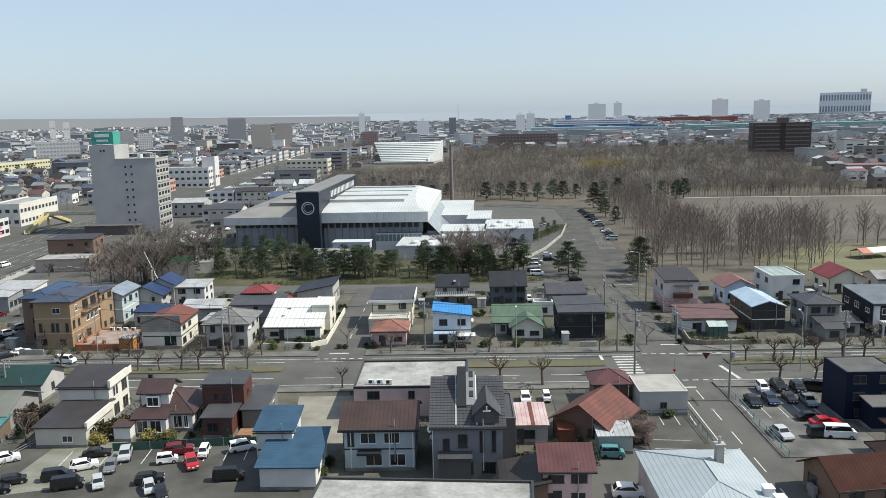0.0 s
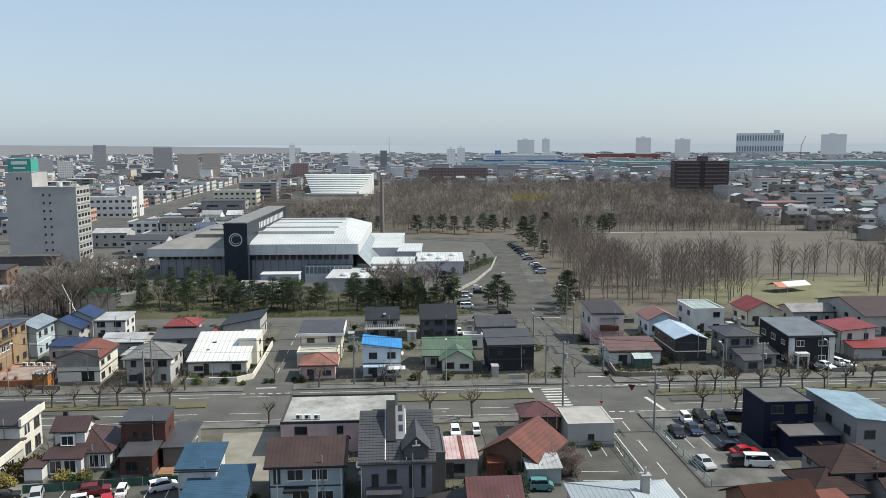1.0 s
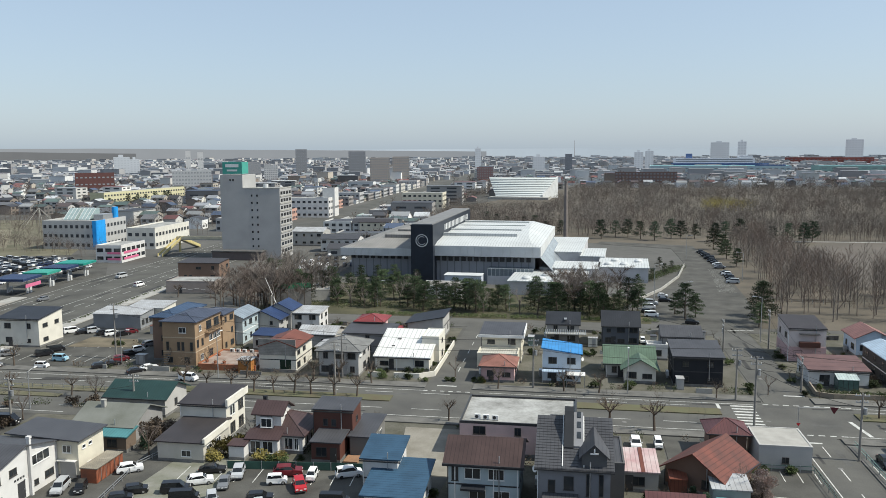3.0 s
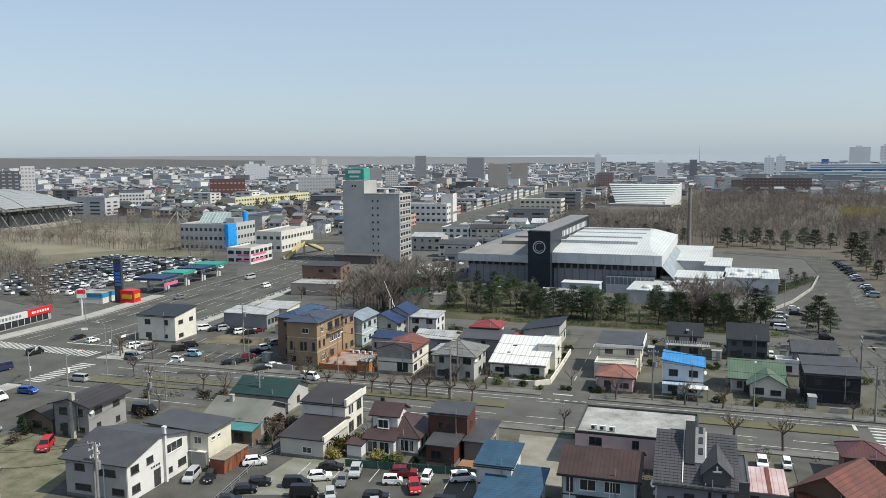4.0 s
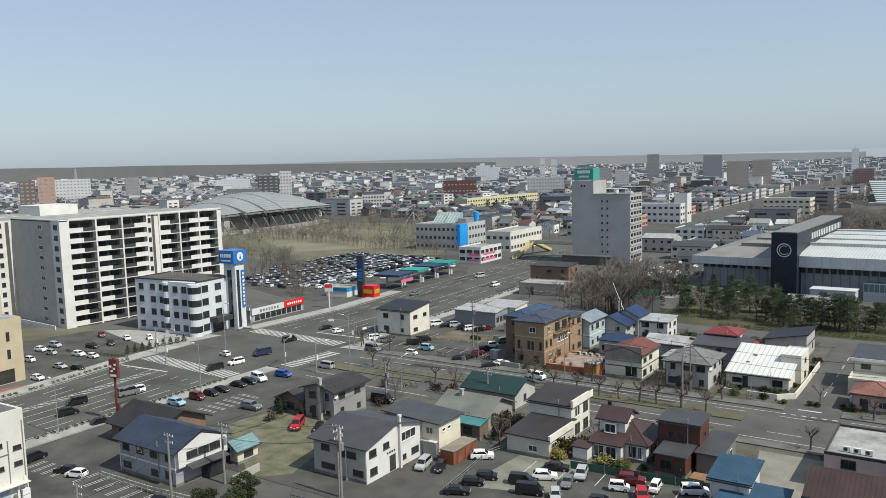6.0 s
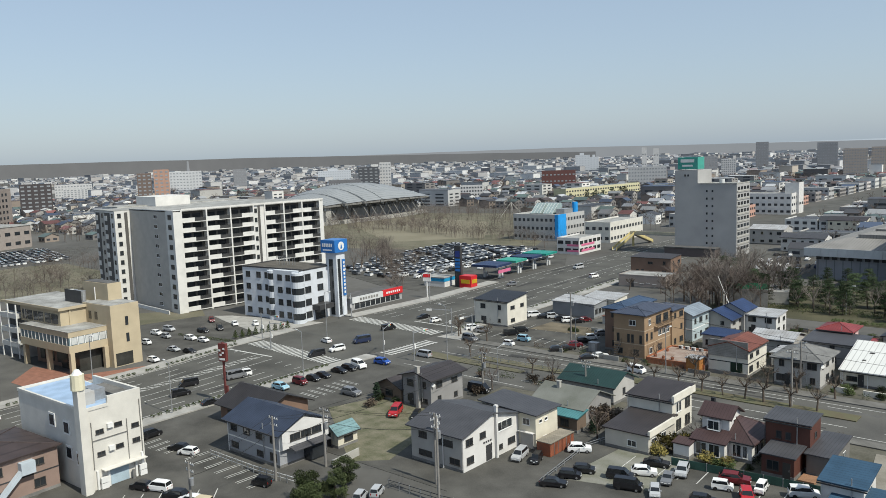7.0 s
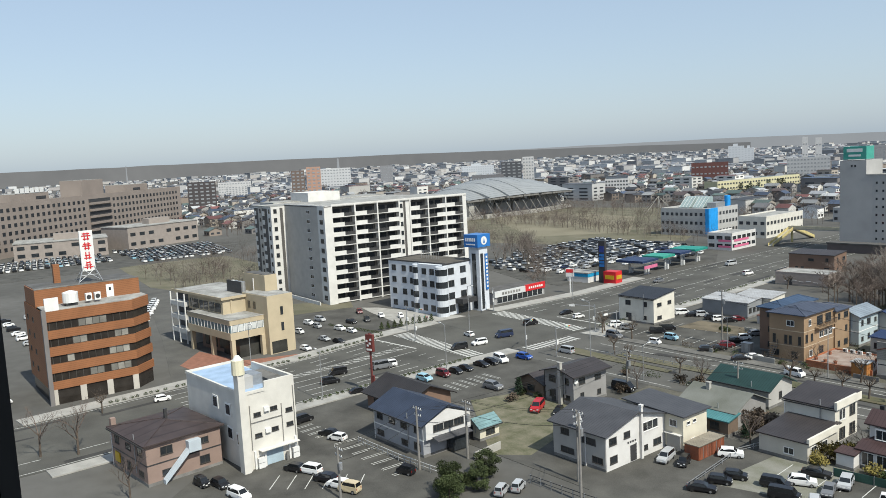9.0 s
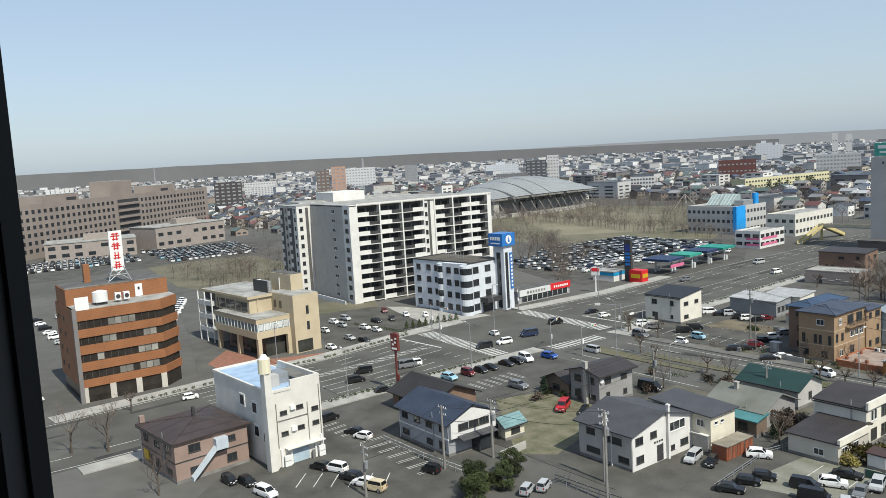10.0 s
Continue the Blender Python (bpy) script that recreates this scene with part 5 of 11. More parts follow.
part("menu_shutter", Mesh().box(7.9, 9.9, 0.0, 0.3, 0.0, 1.7), frame_w, t)
t = house("chimney_house", "grey house with dark roof and tall concrete chimney", -96.6, 93.0, 6.4, 8.2, 5.2, mid_grey, roof_choc, "gable_y", 0.9, 0.7, wins="S2 E2", dish=True)
part("chimney", Mesh().cbox(0.6, -4.45, 0, 0.6, 0.6, 7.2), concrete, t)
more(t, 6.0, 6.4, 2.6, W("brown board", (0.16, 0.12, 0.09)), roof_choc, "gable_y", 1.3, 0.5, cx=-6.6, cy=-1.0, wins="S1")
house("lone_house", "ivory two-storey house with black shed roof", -129.2, 149.0, 9.8, 8.4, 6.2, ivory, roof_black, "shed_N", 1.0, 0.3, wins="S2 E2", yaw=5)
t = house("row_office", "long low grey and white office row", -118.6, 167.6, 12.0, 6.6, 3.7, W("slate grey", (0.24, 0.25, 0.26)), roof_pale, "shed_N", 0.5, 0.3, wins="", yaw=5, category="office", doorway="")
more(t, 9.0, 7.0, 3.9, ivory, roof_pale, "shed_N", 0.5, 0.3, cx=3.4, cy=7.4, wins="E3 S1")
for u in (1.2, 3.0, 4.8):
    window(t, "E", 12.0, 6.6, u, 1.2, 1.2, 1.2)
t = house("brown_shop_house", "brown two-storey building with dark flat roof", -136.6, 237.0, 14.0, 8.6, 6.0, brown_wall, roof_choc, "shed_N", 0.5, 0.2, wins="S3 E2", yaw=6, category="building")
t = house("beige_row_shop", "low beige shop with pictorial frieze of pale strokes", -127.4, 216.0, 15.0, 9.0, 3.6, W("beige", (0.30, 0.26, 0.235)), roof_flat, "flat", wins="E2", yaw=8, category="shop", parapet=0.25)
for k in range(5):
    part("wall_motif", Mesh().cbox(-4 + k * 2.0, -4.53, 1.2 + 0.3 * (k % 2), 1.3, 0.05, 0.12), frame_w, t)
# the flat roof nearest to the window
t = house("near_flat_building", "low building with a pale flat roof and dark edge", -9.0, 70.0, 21.8, 12.0, 5.0, grey_wall, roof_flat, "flat", wins="N3", parapet=0.3, doorway="", cap=metal_d, category="building", yaw=0)
part("roof_curb", Mesh().cbox(2.0, 0.0, 5.06, 1.6, 1.6, 0.35), concrete, t)
# clutter on the orange terrace and beside the shops
for dx, dy in ((-4.0, 3.8), (-2.6, 3.8), (-1.2, 3.8), (0.4, 3.8)):
    ac_unit(-75.0 + dx, 143.0 + dy, 1.0, GRID)
for i, (dx, dy) in enumerate(((-5.0, -4.6), (-3.0, -5.0), (-1.2, -4.8), (3.0, 1.5), (4.2, 3.0), (-5.2, 0.5), (1.0, -2.0))):
    t = thing("planter", "clay planter on the terrace deck", "planter", -75.0 + dx, 143.0 + dy, 1.0, GRID, "planters")
    part("pot", Mesh().tube((0, 0, 0), (0, 0, 0.5), 0.28, 0.36, 10), mat("terracotta", (0.30, 0.12, 0.07), 0.8, 0.2, 2), t)
    pm = Mesh()
    for k in range(14):
        a = k * 2.4
        pm.add([(0.03 * math.cos(a), 0.03 * math.sin(a), 0.5), (0.05 * math.cos(a + 1), 0.05 * math.sin(a + 1), 0.5), (0.4 * math.cos(a), 0.4 * math.sin(a), 0.8 + 0.05 * (k % 5))], [(0, 1, 2)])
    part("plant", pm, lawn, t)

# ---- large buildings ----
panel_grey = mat("grey metal panels", (0.30, 0.31, 0.33), 0.55, 0.12, 0.2, 0.3, ribs=(2.4, "X"))
white_panel = mat("white enamelled panels", (0.56, 0.57, 0.565), 0.5, 0.1, 0.3)
white_roofing = mat("white roofing sheet", (0.52, 0.535, 0.53), 0.55, 0.12, 0.12, 0.3, ribs=(0.9, "X"))
grey_roofing = mat("weathered roofing sheet", (0.25, 0.24, 0.225), 0.7, 0.2, 0.15, 0.3, ribs=(0.9, "X"))
tower_navy = mat("dark navy tile", (0.022, 0.028, 0.04), 0.45, 0.2, 0.4)


def sports_hall():
    """The sports hall: two hipped halls with deep fascias either side of a dark tower wall."""
    t = thing("sports_hall", "white-roofed sports hall with a dark navy tower", "sports hall", -61.5, 247.0, 0, 1.5)
    part("tower", Mesh().box(-6.1, 1.1, -2.5, 68, 0, 18.6), tower_navy, t, "dark navy tower wall with a white ring")
    part("tower_roof", Mesh().box(-5.9, 0.9, -2.3, 67.8, 18.6, 18.9), mat("tower deck", (0.20, 0.20, 0.20), 0.8, 0.2), t)
    ring = Mesh()
    for i in range(32):
        a, b = 6.2832 * i / 32, 6.2832 * (i + 1) / 32
        for r0, r1 in ((1.75, 2.05), (1.2, 1.38)):
            if r0 < 1.5 and not 4 < i < 29:
                continue
            ring.add([(-2.5 + r * math.cos(q), -2.56, 13.6 + r * math.sin(q)) for r, q in ((r0, a), (r1, a), (r1, b), (r0, b))], [(0, 1, 2, 3)])
    part("ring_emblem", ring, white_panel, t, "white ring emblem")
    for i in range(18):
        part("tower_window", Mesh().box(1.1, 1.18, 16 + i * 2.6, 17.4 + i * 2.6, 15.2, 17.2), white_panel, t)
    # right hall
    part("wall", Mesh().box(1.0, 33.0, 3.0, 66, 0, 8.6), panel_grey, t)
    for i in range(15):
        part("fascia_panel", Mesh().box(0.3 + i * 2.3, 2.56 + i * 2.3, 0.0, 0.4, 8.5, 11.8), white_panel, t)
    for i in range(29):
        part("fascia_panel", Mesh().box(34.6, 35.0, 0.4 + i * 2.4, 2.76 + i * 2.4, 8.5, 11.8), white_panel, t)
    for i in range(15):
        part("louvre", Mesh().box(0.9 + i * 2.1, 2.3 + i * 2.1, 2.6, 3.0, 6.6, 8.4), metal_d, t)
    part("soffit", Mesh().box(0.3, 35.0, 0.4, 70, 8.3, 8.5), metal_d, t)
    rf = Mesh()
    steps = [(0.4, 11.8), (4.0, 12.6), (15, 13.6), (30, 14.2), (46, 14.5), (66, 14.2), (70, 11.8)]
    ins = [0.0, 2.4, 3.8, 4.8, 5.6, 6.2, 1.5]
    for k in range(len(steps) - 1):
        (y0, z0), (y1, z1) = steps[k], steps[k + 1]
        a0, a1 = 34.8 - ins[k] * 1.3, 34.8 - ins[k + 1] * 1.3
        rf.add([(0.4, y0, z0), (a0, y0, z0), (a1, y1, z1), (0.4, y1, z1)], [(0, 1, 2, 3)])
        rf.add([(a0, y0, z0), (34.9, y0, 11.8), (34.9, y1, 11.8), (a1, y1, z1)], [(0, 1, 2, 3)])
    part("roof", rf, white_roofing, t, "bright white standing-seam roof")
    for y in (14, 28, 42, 56):
        part("roof_step", Mesh().box(0.6, 26.0, y, y + 1.6, 13.1, 14.3 + 0.01 * y), white_roofing, t)
    part("glass_gallery", Mesh().box(18.5, 33.0, -2.0, 3.0, 2.8, 5.0), mat("gallery glass", (0.16, 0.19, 0.21), 0.15, 0.2, 0.5), t)
    for i in range(12):
        part("gallery_bar", Mesh().box(18.5 + i * 1.3, 18.62 + i * 1.3, -2.06, -2.0, 2.8, 5.1), white_panel, t)
    part("gallery_base", Mesh().box(18.5, 33.0, -2.0, 3.0, 0, 2.8), W("pale panel", (0.5, 0.5, 0.51)), t)
    part("side_glazing", Mesh().add([(35.0, 0.4, 8.4), (40.5, 0.4, 2.6), (40.5, 60, 2.6), (35.0, 60, 8.4)], [(0, 1, 2, 3)]), mat("sloped glazing", (0.30, 0.33, 0.35), 0.2, 0.2, 0.3, ribs=(1.5, "Y")), t)
    # left hall
    part("left_wall", Mesh().box(-29.5, -5.5, 8.0, 76, 0, 7.6), panel_grey, t)
    for i in range(11):
        part("left_fascia_panel", Mesh().box(-32.4 + i * 2.45, -30.0 + i * 2.45, 5.4, 5.8, 7.4, 9.9), white_panel, t)
    for i in range(10):
        part("left_louvre", Mesh().box(-29.4 + i * 2.3, -28.0 + i * 2.3, 7.6, 8.0, 6.2, 7.4), metal_d, t)
    part("left_soffit", Mesh().box(-32.4, -5.5, 5.8, 80, 7.3, 7.4), metal_d, t)
    part("left_roof", Mesh().add([(-32.4, 5.6, 9.9), (-5.5, 5.6, 9.9), (-5.5, 20, 12.4), (-22, 20, 12.4), (-5.5, 80, 13.0), (-20, 80, 13.0), (-32.4, 80, 9.9)], [(0, 1, 2, 3), (3, 2, 4, 5), (0, 3, 5, 6)]), grey_roofing, t, "weathered grey-brown metal roof")
    for y in (18, 36, 54):
        part("left_roof_step", Mesh().box(-20.5, -5.6, y, y + 1.2, 12.0, 13.2), grey_roofing, t)
    return t


sports_hall()
t = thing("hall_annex", "low white-roofed annex with round skylights", "annex", 0, 0, 0, 0)
for x0, x1, y0, y1, h in ((-34, -12, 229, 252, 3.8), (-27, -9, 252, 268, 4.6), (-31, -16, 282, 330, 6.0), (-16, -8, 279, 302, 5.0), (-9, 6.5, 257, 279, 4.6)):
    part("wall", Mesh().box(x0, x1, y0, y1, 0, h), W("pale panel", (0.5, 0.5, 0.51)), t)
    part("roof", Mesh().box(x0 - 0.3, x1 + 0.3, y0 - 0.3, y1 + 0.3, h, h + 0.35), white_roofing, t)
for sx, sy, h in ((-29, 233, 4.1), (-24.5, 232.4, 4.1), (-20, 232, 4.1), (-24, 240, 4.1), (-20, 241, 4.1), (-6, 262, 4.9), (-1, 262.5, 4.9), (3.5, 270, 4.9), (-4, 271, 4.9)):
    part("skylight", Mesh().tube((sx, sy, h), (sx, sy, h + 0.6), 1.4, 1.3, 14).tube((sx, sy, h + 0.6), (sx, sy, h + 1.0), 1.3, 0.6, 14), white_panel, t)
t = thing("pump_house", "small white utility building with a mossy flat roof", "utility building", -51.5, 221.5, 0, 4)
block(t, 11.5, 9.0, 3.8, white_wall, mat("mossy roof", (0.30, 0.29, 0.27), 0.9, 0.4, 0.25, stain=(0.11, 0.10, 0.09)), "flat", wins="E1", parapet=0.25)
t = thing("blue_utility_box", "pale blue-grey utility block beside the hall", "utility building", -48.5, 236.0, 0, 2)
part("wall", Mesh().box(-5.6, 5.6, -2.5, 2.5, 0, 4.4), W("pale blue-grey", (0.44, 0.48, 0.54)), t)
part("roof", Mesh().box(-5.8, 5.8, -2.7, 2.7, 4.4, 4.6), white_panel, t)
t = thing("changing_block", "low concrete changing block with open front", "utility building", -86.0, 213.5, 0, 20)
block(t, 5.0, 13.0, 3.2, concrete, roof_flat, "flat", wins="", parapet=0.3)
part("opening", Mesh().box(2.5, 2.56, -4.5, 1.0, 0.6, 2.4), metal_d, t)
t = thing("tennis_stand", "concrete practice wall topped by green netting", "practice wall", -88.5, 199.0, 0, 20)
part("wall", Mesh().box(-5, 5, -0.4, 0.4, 0, 5.0), concrete_dark, t)
part("side_wall", Mesh().box(-5.4, -4.6, -5.0, 5.0, 0, 4.0), concrete, t)
for i in range(9):
    part("net_panel", Mesh().box(-4.9 + i * 1.1, -3.9 + i * 1.1, -0.05, 0.05, 5.0, 6.6), mat("green net", (0.02, 0.20, 0.10), 0.8, 0.3, 2), t)


def hotel():
    t = thing("hotel_block", "grey nine-storey hotel block with rooftop sign", "hotel", -143.2, 292.0, 0, 5.0)
    gw = W("hotel grey", (0.39, 0.385, 0.375), scale=0.15)
    part("tower", Mesh().box(-4.6, 10.4, -4.5, 9.5, 0, 27.6), gw, t)
    part("stair_tower", Mesh().box(-13.8, -4.6, -4.5, 9.5, 0, 33.0), gw, t)
    part("roof_edge", Mesh().box(-4.6, 10.5, -4.6, -4.3, 27.6, 28.0).box(10.2, 10.5, -4.3, 9.5, 27.6, 28.0), concrete, t)
    part("roof", Mesh().box(-4.6, 10.2, -4.3, 9.4, 27.6, 27.7), roof_flat, t)
    part("podium", Mesh().box(-16, 4, -9.5, -4.6, 0, 3.2), W("podium brown", (0.12, 0.10, 0.095)), t)
    part("podium_roof", Mesh().box(-16.3, 4.3, -9.8, -4.5, 3.2, 3.6), roof_flatd, t)
    part("sign_box", Mesh().box(-12.8, -4.8, -4.0, 2.5, 33.4, 38.0), mat("green sign", (0.06, 0.32, 0.26), 0.4, 0.08), t, "green rooftop sign box")
    for px in (-12.4, -5.2):
        part("sign_leg", Mesh().cbox(px, -3.6, 33.0, 0.3, 0.3, 0.5), metal_g, t)
    for z, x0, x1 in ((36.0, -11.6, -6.2), (34.4, -11.0, -6.8)):
        part("sign_bar", Mesh().box(x0, x1, -4.06, -4.0, z, z + (1.2 if z > 35 else 0.7)), frame_w, t)
    sw = Mesh().box(-0.32, 0.32, -0.06, 0, 0, 0.8).data("small_window", glass)
    for k in range(8):
        for x in (-1.0, 1.2):
            part("small_window", sw, None, t, at=(x, -4.5, 4.6 + k * 2.85))
    for x in (-9.6, -8.4):
        part("small_window", sw, None, t, at=(x, -4.5, 30.6))
    bw = Mesh().box(-0.05, 0.06, -1.15, 1.15, 0, 1.2).data("room_window", glass)
    bb = Mesh().box(-0.05, 0.22, -6.6, 6.6, 0, 0.55).data("spandrel", concrete)
    for k in range(9):
        part("spandrel", bb, None, t, at=(10.4, 2.5, 1.6 + k * 2.85))
        for i in range(4):
            part("room_window", bw, None, t, at=(10.4, -2.4 + i * 3.25, 2.5 + k * 2.85))
    part("tank", Mesh().tube((3, 0.5, 27.7), (3, 0.5, 29.3), 1.0, 1.0, 12), white_panel, t)
    return t


hotel()


def apartment_tower():
    t = thing("apartment_tower", "ten-storey white apartment block with grey end wall", "apartment block", -211.0, 105.0, 0, 0)
    wm = W("tower white", (0.64, 0.63, 0.60))
    gm = W("tower grey", (0.43, 0.41, 0.375))
    # near-black colour stands in for the shade in balcony recesses and grooves
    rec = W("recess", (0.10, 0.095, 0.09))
    T, FL, EW = 29.0, 2.83, -28.0
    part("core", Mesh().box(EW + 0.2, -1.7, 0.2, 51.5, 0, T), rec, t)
    part("end_wall", Mesh().box(EW, -4.6, -0.25, 0.2, 0, T + 0.1), gm, t, "grey end wall")
    part("corner_pier", Mesh().box(-4.6, 0.0, -0.3, 2.2, 0, T + 0.35), wm, t)
    part("low_wall", Mesh().box(EW - 4, -2.0, -2.6, -2.3, 0, 1.1), wm, t)
    part("middle_block", Mesh().box(EW - 14, EW, -5.0, 48, 0, T - 0.1), wm, t)
    part("rear_block", Mesh().box(EW - 26, EW - 14, 2.0, 46, 0, T + 0.2), wm, t)
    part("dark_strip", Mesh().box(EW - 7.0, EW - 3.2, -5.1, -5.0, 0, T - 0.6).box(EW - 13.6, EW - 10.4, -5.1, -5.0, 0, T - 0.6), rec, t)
    part("side_wall", Mesh().box(EW - 10.4, EW - 7.0, -5.12, -5.0, 0, T - 0.2), gm, t, "grey end wall")
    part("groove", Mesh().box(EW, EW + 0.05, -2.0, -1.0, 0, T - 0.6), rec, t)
    part("roof", Mesh().box(EW, 0, -0.25, 51.6, T, T + 0.25), roof_flat, t)
    part("parapet", Mesh().box(-0.25, 0.0, 2.2, 51.6, T + 0.25, T + 0.75).box(EW, 0, -0.25, 0.0, T + 0.1, T + 0.5), wm, t)
    part("rear_roof", Mesh().box(EW - 14.1, EW, -5.1, 48.2, T - 0.1, T + 0.15).box(EW - 26.2, EW - 14.1, 2.0, 46.2, T + 0.2, T + 0.5), roof_flat, t)
    part("lift_house", Mesh().box(EW - 22, EW - 8, 12, 24, T, T + 3.2), wm, t)
    part("stair_shaft", Mesh().box(-1.7, -0.3, 25.6, 29.6, 0, T + 0.2), wm, t)
    part("stair_groove", Mesh().box(-0.32, -0.22, 27.2, 28.0, 1.0, T), rec, t)
    part("north_pier", Mesh().box(-1.7, 0.0, 50.2, 51.5, 0, T + 0.2), wm, t)
    # bays: three each side of the stair shaft
    ys = [2.2 + k * 7.8 for k in range(4)] + [29.6 + k * 6.87 for k in range(4)]
    for y in ys:
        part("fin", Mesh().box(-1.7, 0.02, y - 0.22, y + 0.22, 0, T + 0.2), wm, t)
    shared = {}
    rail = mat("dark rail glass", (0.06, 0.06, 0.06), 0.3, 0.2)
    for k in range(10):
        z = 0.5 + k * FL
        for s, e in ((0, 3), (4, 7)):
            for i in range(s, e):
                y0, y1 = ys[i] + 0.24, ys[i + 1] - 0.24
                L = round(y1 - y0, 3)
                side = (i + 1) % 3 == 0
                if (L, side) not in shared:
                    p0, p1, r0, r1 = (L * 0.48, L, 0.0, L * 0.48) if side else (0.0, L * 0.52, L * 0.52, L)
                    rm_ = Mesh().box(-0.08, -0.05, r0, r1, 0.05, 0.9).box(-0.1, -0.02, r0, r1, 0.95, 1.02)
                    shared[(L, side)] = (Mesh().box(-1.7, 0.05, 0, L, -0.2, 0.0).data("balcony_slab", wm),
                                         Mesh().box(-0.12, 0.0, p0, p1, 0.0, 1.12).data("balcony_panel", wm),
                                         rm_.data("balcony_rail", rail),
                                         Mesh().box(-1.72, -1.66, 0.8, L * 0.45, 0.1, 2.2).box(-1.72, -1.66, L * 0.55, L - 0.8, 0.1, 2.2).data("balcony_window", glass))
                d = shared[(L, side)]
                b = part("balcony", d[0], None, t, at=(0, y0, z))
                part("balcony_panel", d[1], None, b)
                part("balcony_rail", d[2], None, b)
                part("balcony_window", d[3], None, b)
    wa = window_data(2.2, 1.1, False, 2)
    wb = window_data(2.0, 1.3, True, 1)
    wc = window_data(1.1, 1.3, True, 1)
    for k in range(10):
        z = 1.4 + k * FL
        for x, y, w in ((-11.0, -0.25, wa), (-2.2, -0.3, wb), (EW - 1.6, -5.0, wc), (EW - 8.6, -5.12, wc)):
            o = part("window", w[0], None, t, at=(x, y, z))
            part("pane", w[1], None, o)
        for x0, x1 in ((EW - 7.0, EW - 5.1), (EW - 13.6, EW - 12.0)):
            part("wall_panel", Mesh().box(x0, x1, -5.2, -5.1, z - 0.9, z + 0.6), wm, t)
        o = part("window", wc[0], None, t, at=pose(EW, -3.6, z, 0, 0, 90))
        part("pane", wc[1], None, o)
        o = part("window", wc[0], None, t, at=pose(-0.3, 26.4, z, 0, 0, 90))
        part("pane", wc[1], None, o)
    return t


apartment_tower()


def corner_office():
    """Four-storey white office with rounded bay windows and a sign tower."""
    t = thing("corner_office", "white four-storey office with blue sign tower", "office", -180.6, 123.6, 0, 10)
    wm = W("office white", (0.58, 0.61, 0.65))
    H_ = 13.6
    part("wall", Mesh().box(-14.8, 8.6, -5.6, 7, 0, H_), wm, t)
    part("wing", Mesh().box(-1.0, 8.6, -7.2, -5.6, 0, H_), wm, t)
    part("roof", Mesh().box(-14.6, 8.4, -5.4, 6.8, H_, H_ + 0.1), mat("rooftop felt", (0.11, 0.10, 0.085), 0.9, 0.3, 0.4), t)
    part("parapet", Mesh().box(-14.9, 8.7, -5.7, -5.5, H_, H_ + 0.35).box(-14.9, -14.7, -5.5, 7, H_, H_ + 0.35).box(8.5, 8.7, -7.2, 7, H_, H_ + 0.35), metal_d, t)
    for k in range(4):
        z = 1.0 + k * 3.3
        for bx_ in (-2.2, 8.0):
            cy_ = -5.9 if bx_ < 0 else -7.2
            part("bay", Mesh().tube((bx_, cy_, z - 0.9 if k else 0.0), (bx_, cy_, z + 0.05), 1.7, 1.7, 16), wm, t)
            part("bay_window", Mesh().tube((bx_, cy_, z + 0.05), (bx_, cy_, z + 1.75), 1.62, 1.62, 16), glass, t)
            part("bay_head", Mesh().tube((bx_, cy_, z + 1.75), (bx_, cy_, z + 2.42), 1.7, 1.7, 16), wm, t)
        for u in (-12.6, -8.4, -5.2):
            o = part("window", window_data(1.7, 1.6, True, 2)[0], None, t, at=(u, -5.6, z))
            part("pane", window_data(1.7, 1.6, True, 2)[1], None, o)
        for u in (1.4, 4.4):
            o = part("window", window_data(1.7, 1.6, True, 2)[0], None, t, at=(u, -7.2, z))
            part("pane", window_data(1.7, 1.6, True, 2)[1], None, o)
        for v in (-4.2, 0.4):
            o = part("window", window_data(2.2, 1.7, True, 2)[0], None, t, at=pose(8.6, v, z, 0, 0, 90))
            part("pane", window_data(2.2, 1.7, True, 2)[1], None, o)
    part("entrance_canopy", Mesh().box(8.6, 11.4, -3.0, 2.4, 2.9, 4.2), metal_d, t)
    part("entrance", Mesh().box(8.6, 8.7, -2.0, 2.0, 0.1, 2.8), glass, t)
    part("sign_tower", Mesh().box(8.4, 12.0, 3.4, 6.8, 0, 17.4), wm, t)
    part("tower_glazing", Mesh().box(9.4, 10.8, 3.3, 3.4, 0.5, 15.6).box(12.0, 12.08, 3.9, 4.9, 0.5, 15.6), glass, t)
    blue = mat("sign blue", (0.03, 0.16, 0.45), 0.35, 0.08)
    part("sign_cube", Mesh().box(7.6, 12.6, 2.4, 7.4, 17.4, 20.8), blue, t, "blue sign cube")
    for i in range(6):
        part("sign_bar", Mesh().box(8.2 + i * 0.62, 8.6 + i * 0.62, 2.34, 2.4, 19.0, 19.9), frame_w, t)
    part("sign_bar", Mesh().box(8.4, 11.6, 2.34, 2.4, 18.0, 18.3), frame_w, t)
    part("sign_disc", Mesh().tube((12.6, 4.9, 19.1), (12.68, 4.9, 19.1), 1.15, 1.15, 16), frame_w, t)
    part("sign_wedge", Mesh().add([(12.72, 4.5, 18.4), (12.72, 5.3, 18.4), (12.72, 4.9, 19.9)], [(0, 1, 2)]), blue, t)
    part("banner", Mesh().box(12.08, 12.3, 5.5, 6.5, 5.6, 15.4), blue, t, "blue vertical sign banner")
    for i in range(9):
        part("banner_bar", Mesh().box(12.3, 12.34, 5.7, 6.3, 6.2 + i, 6.8 + i), frame_w, t)
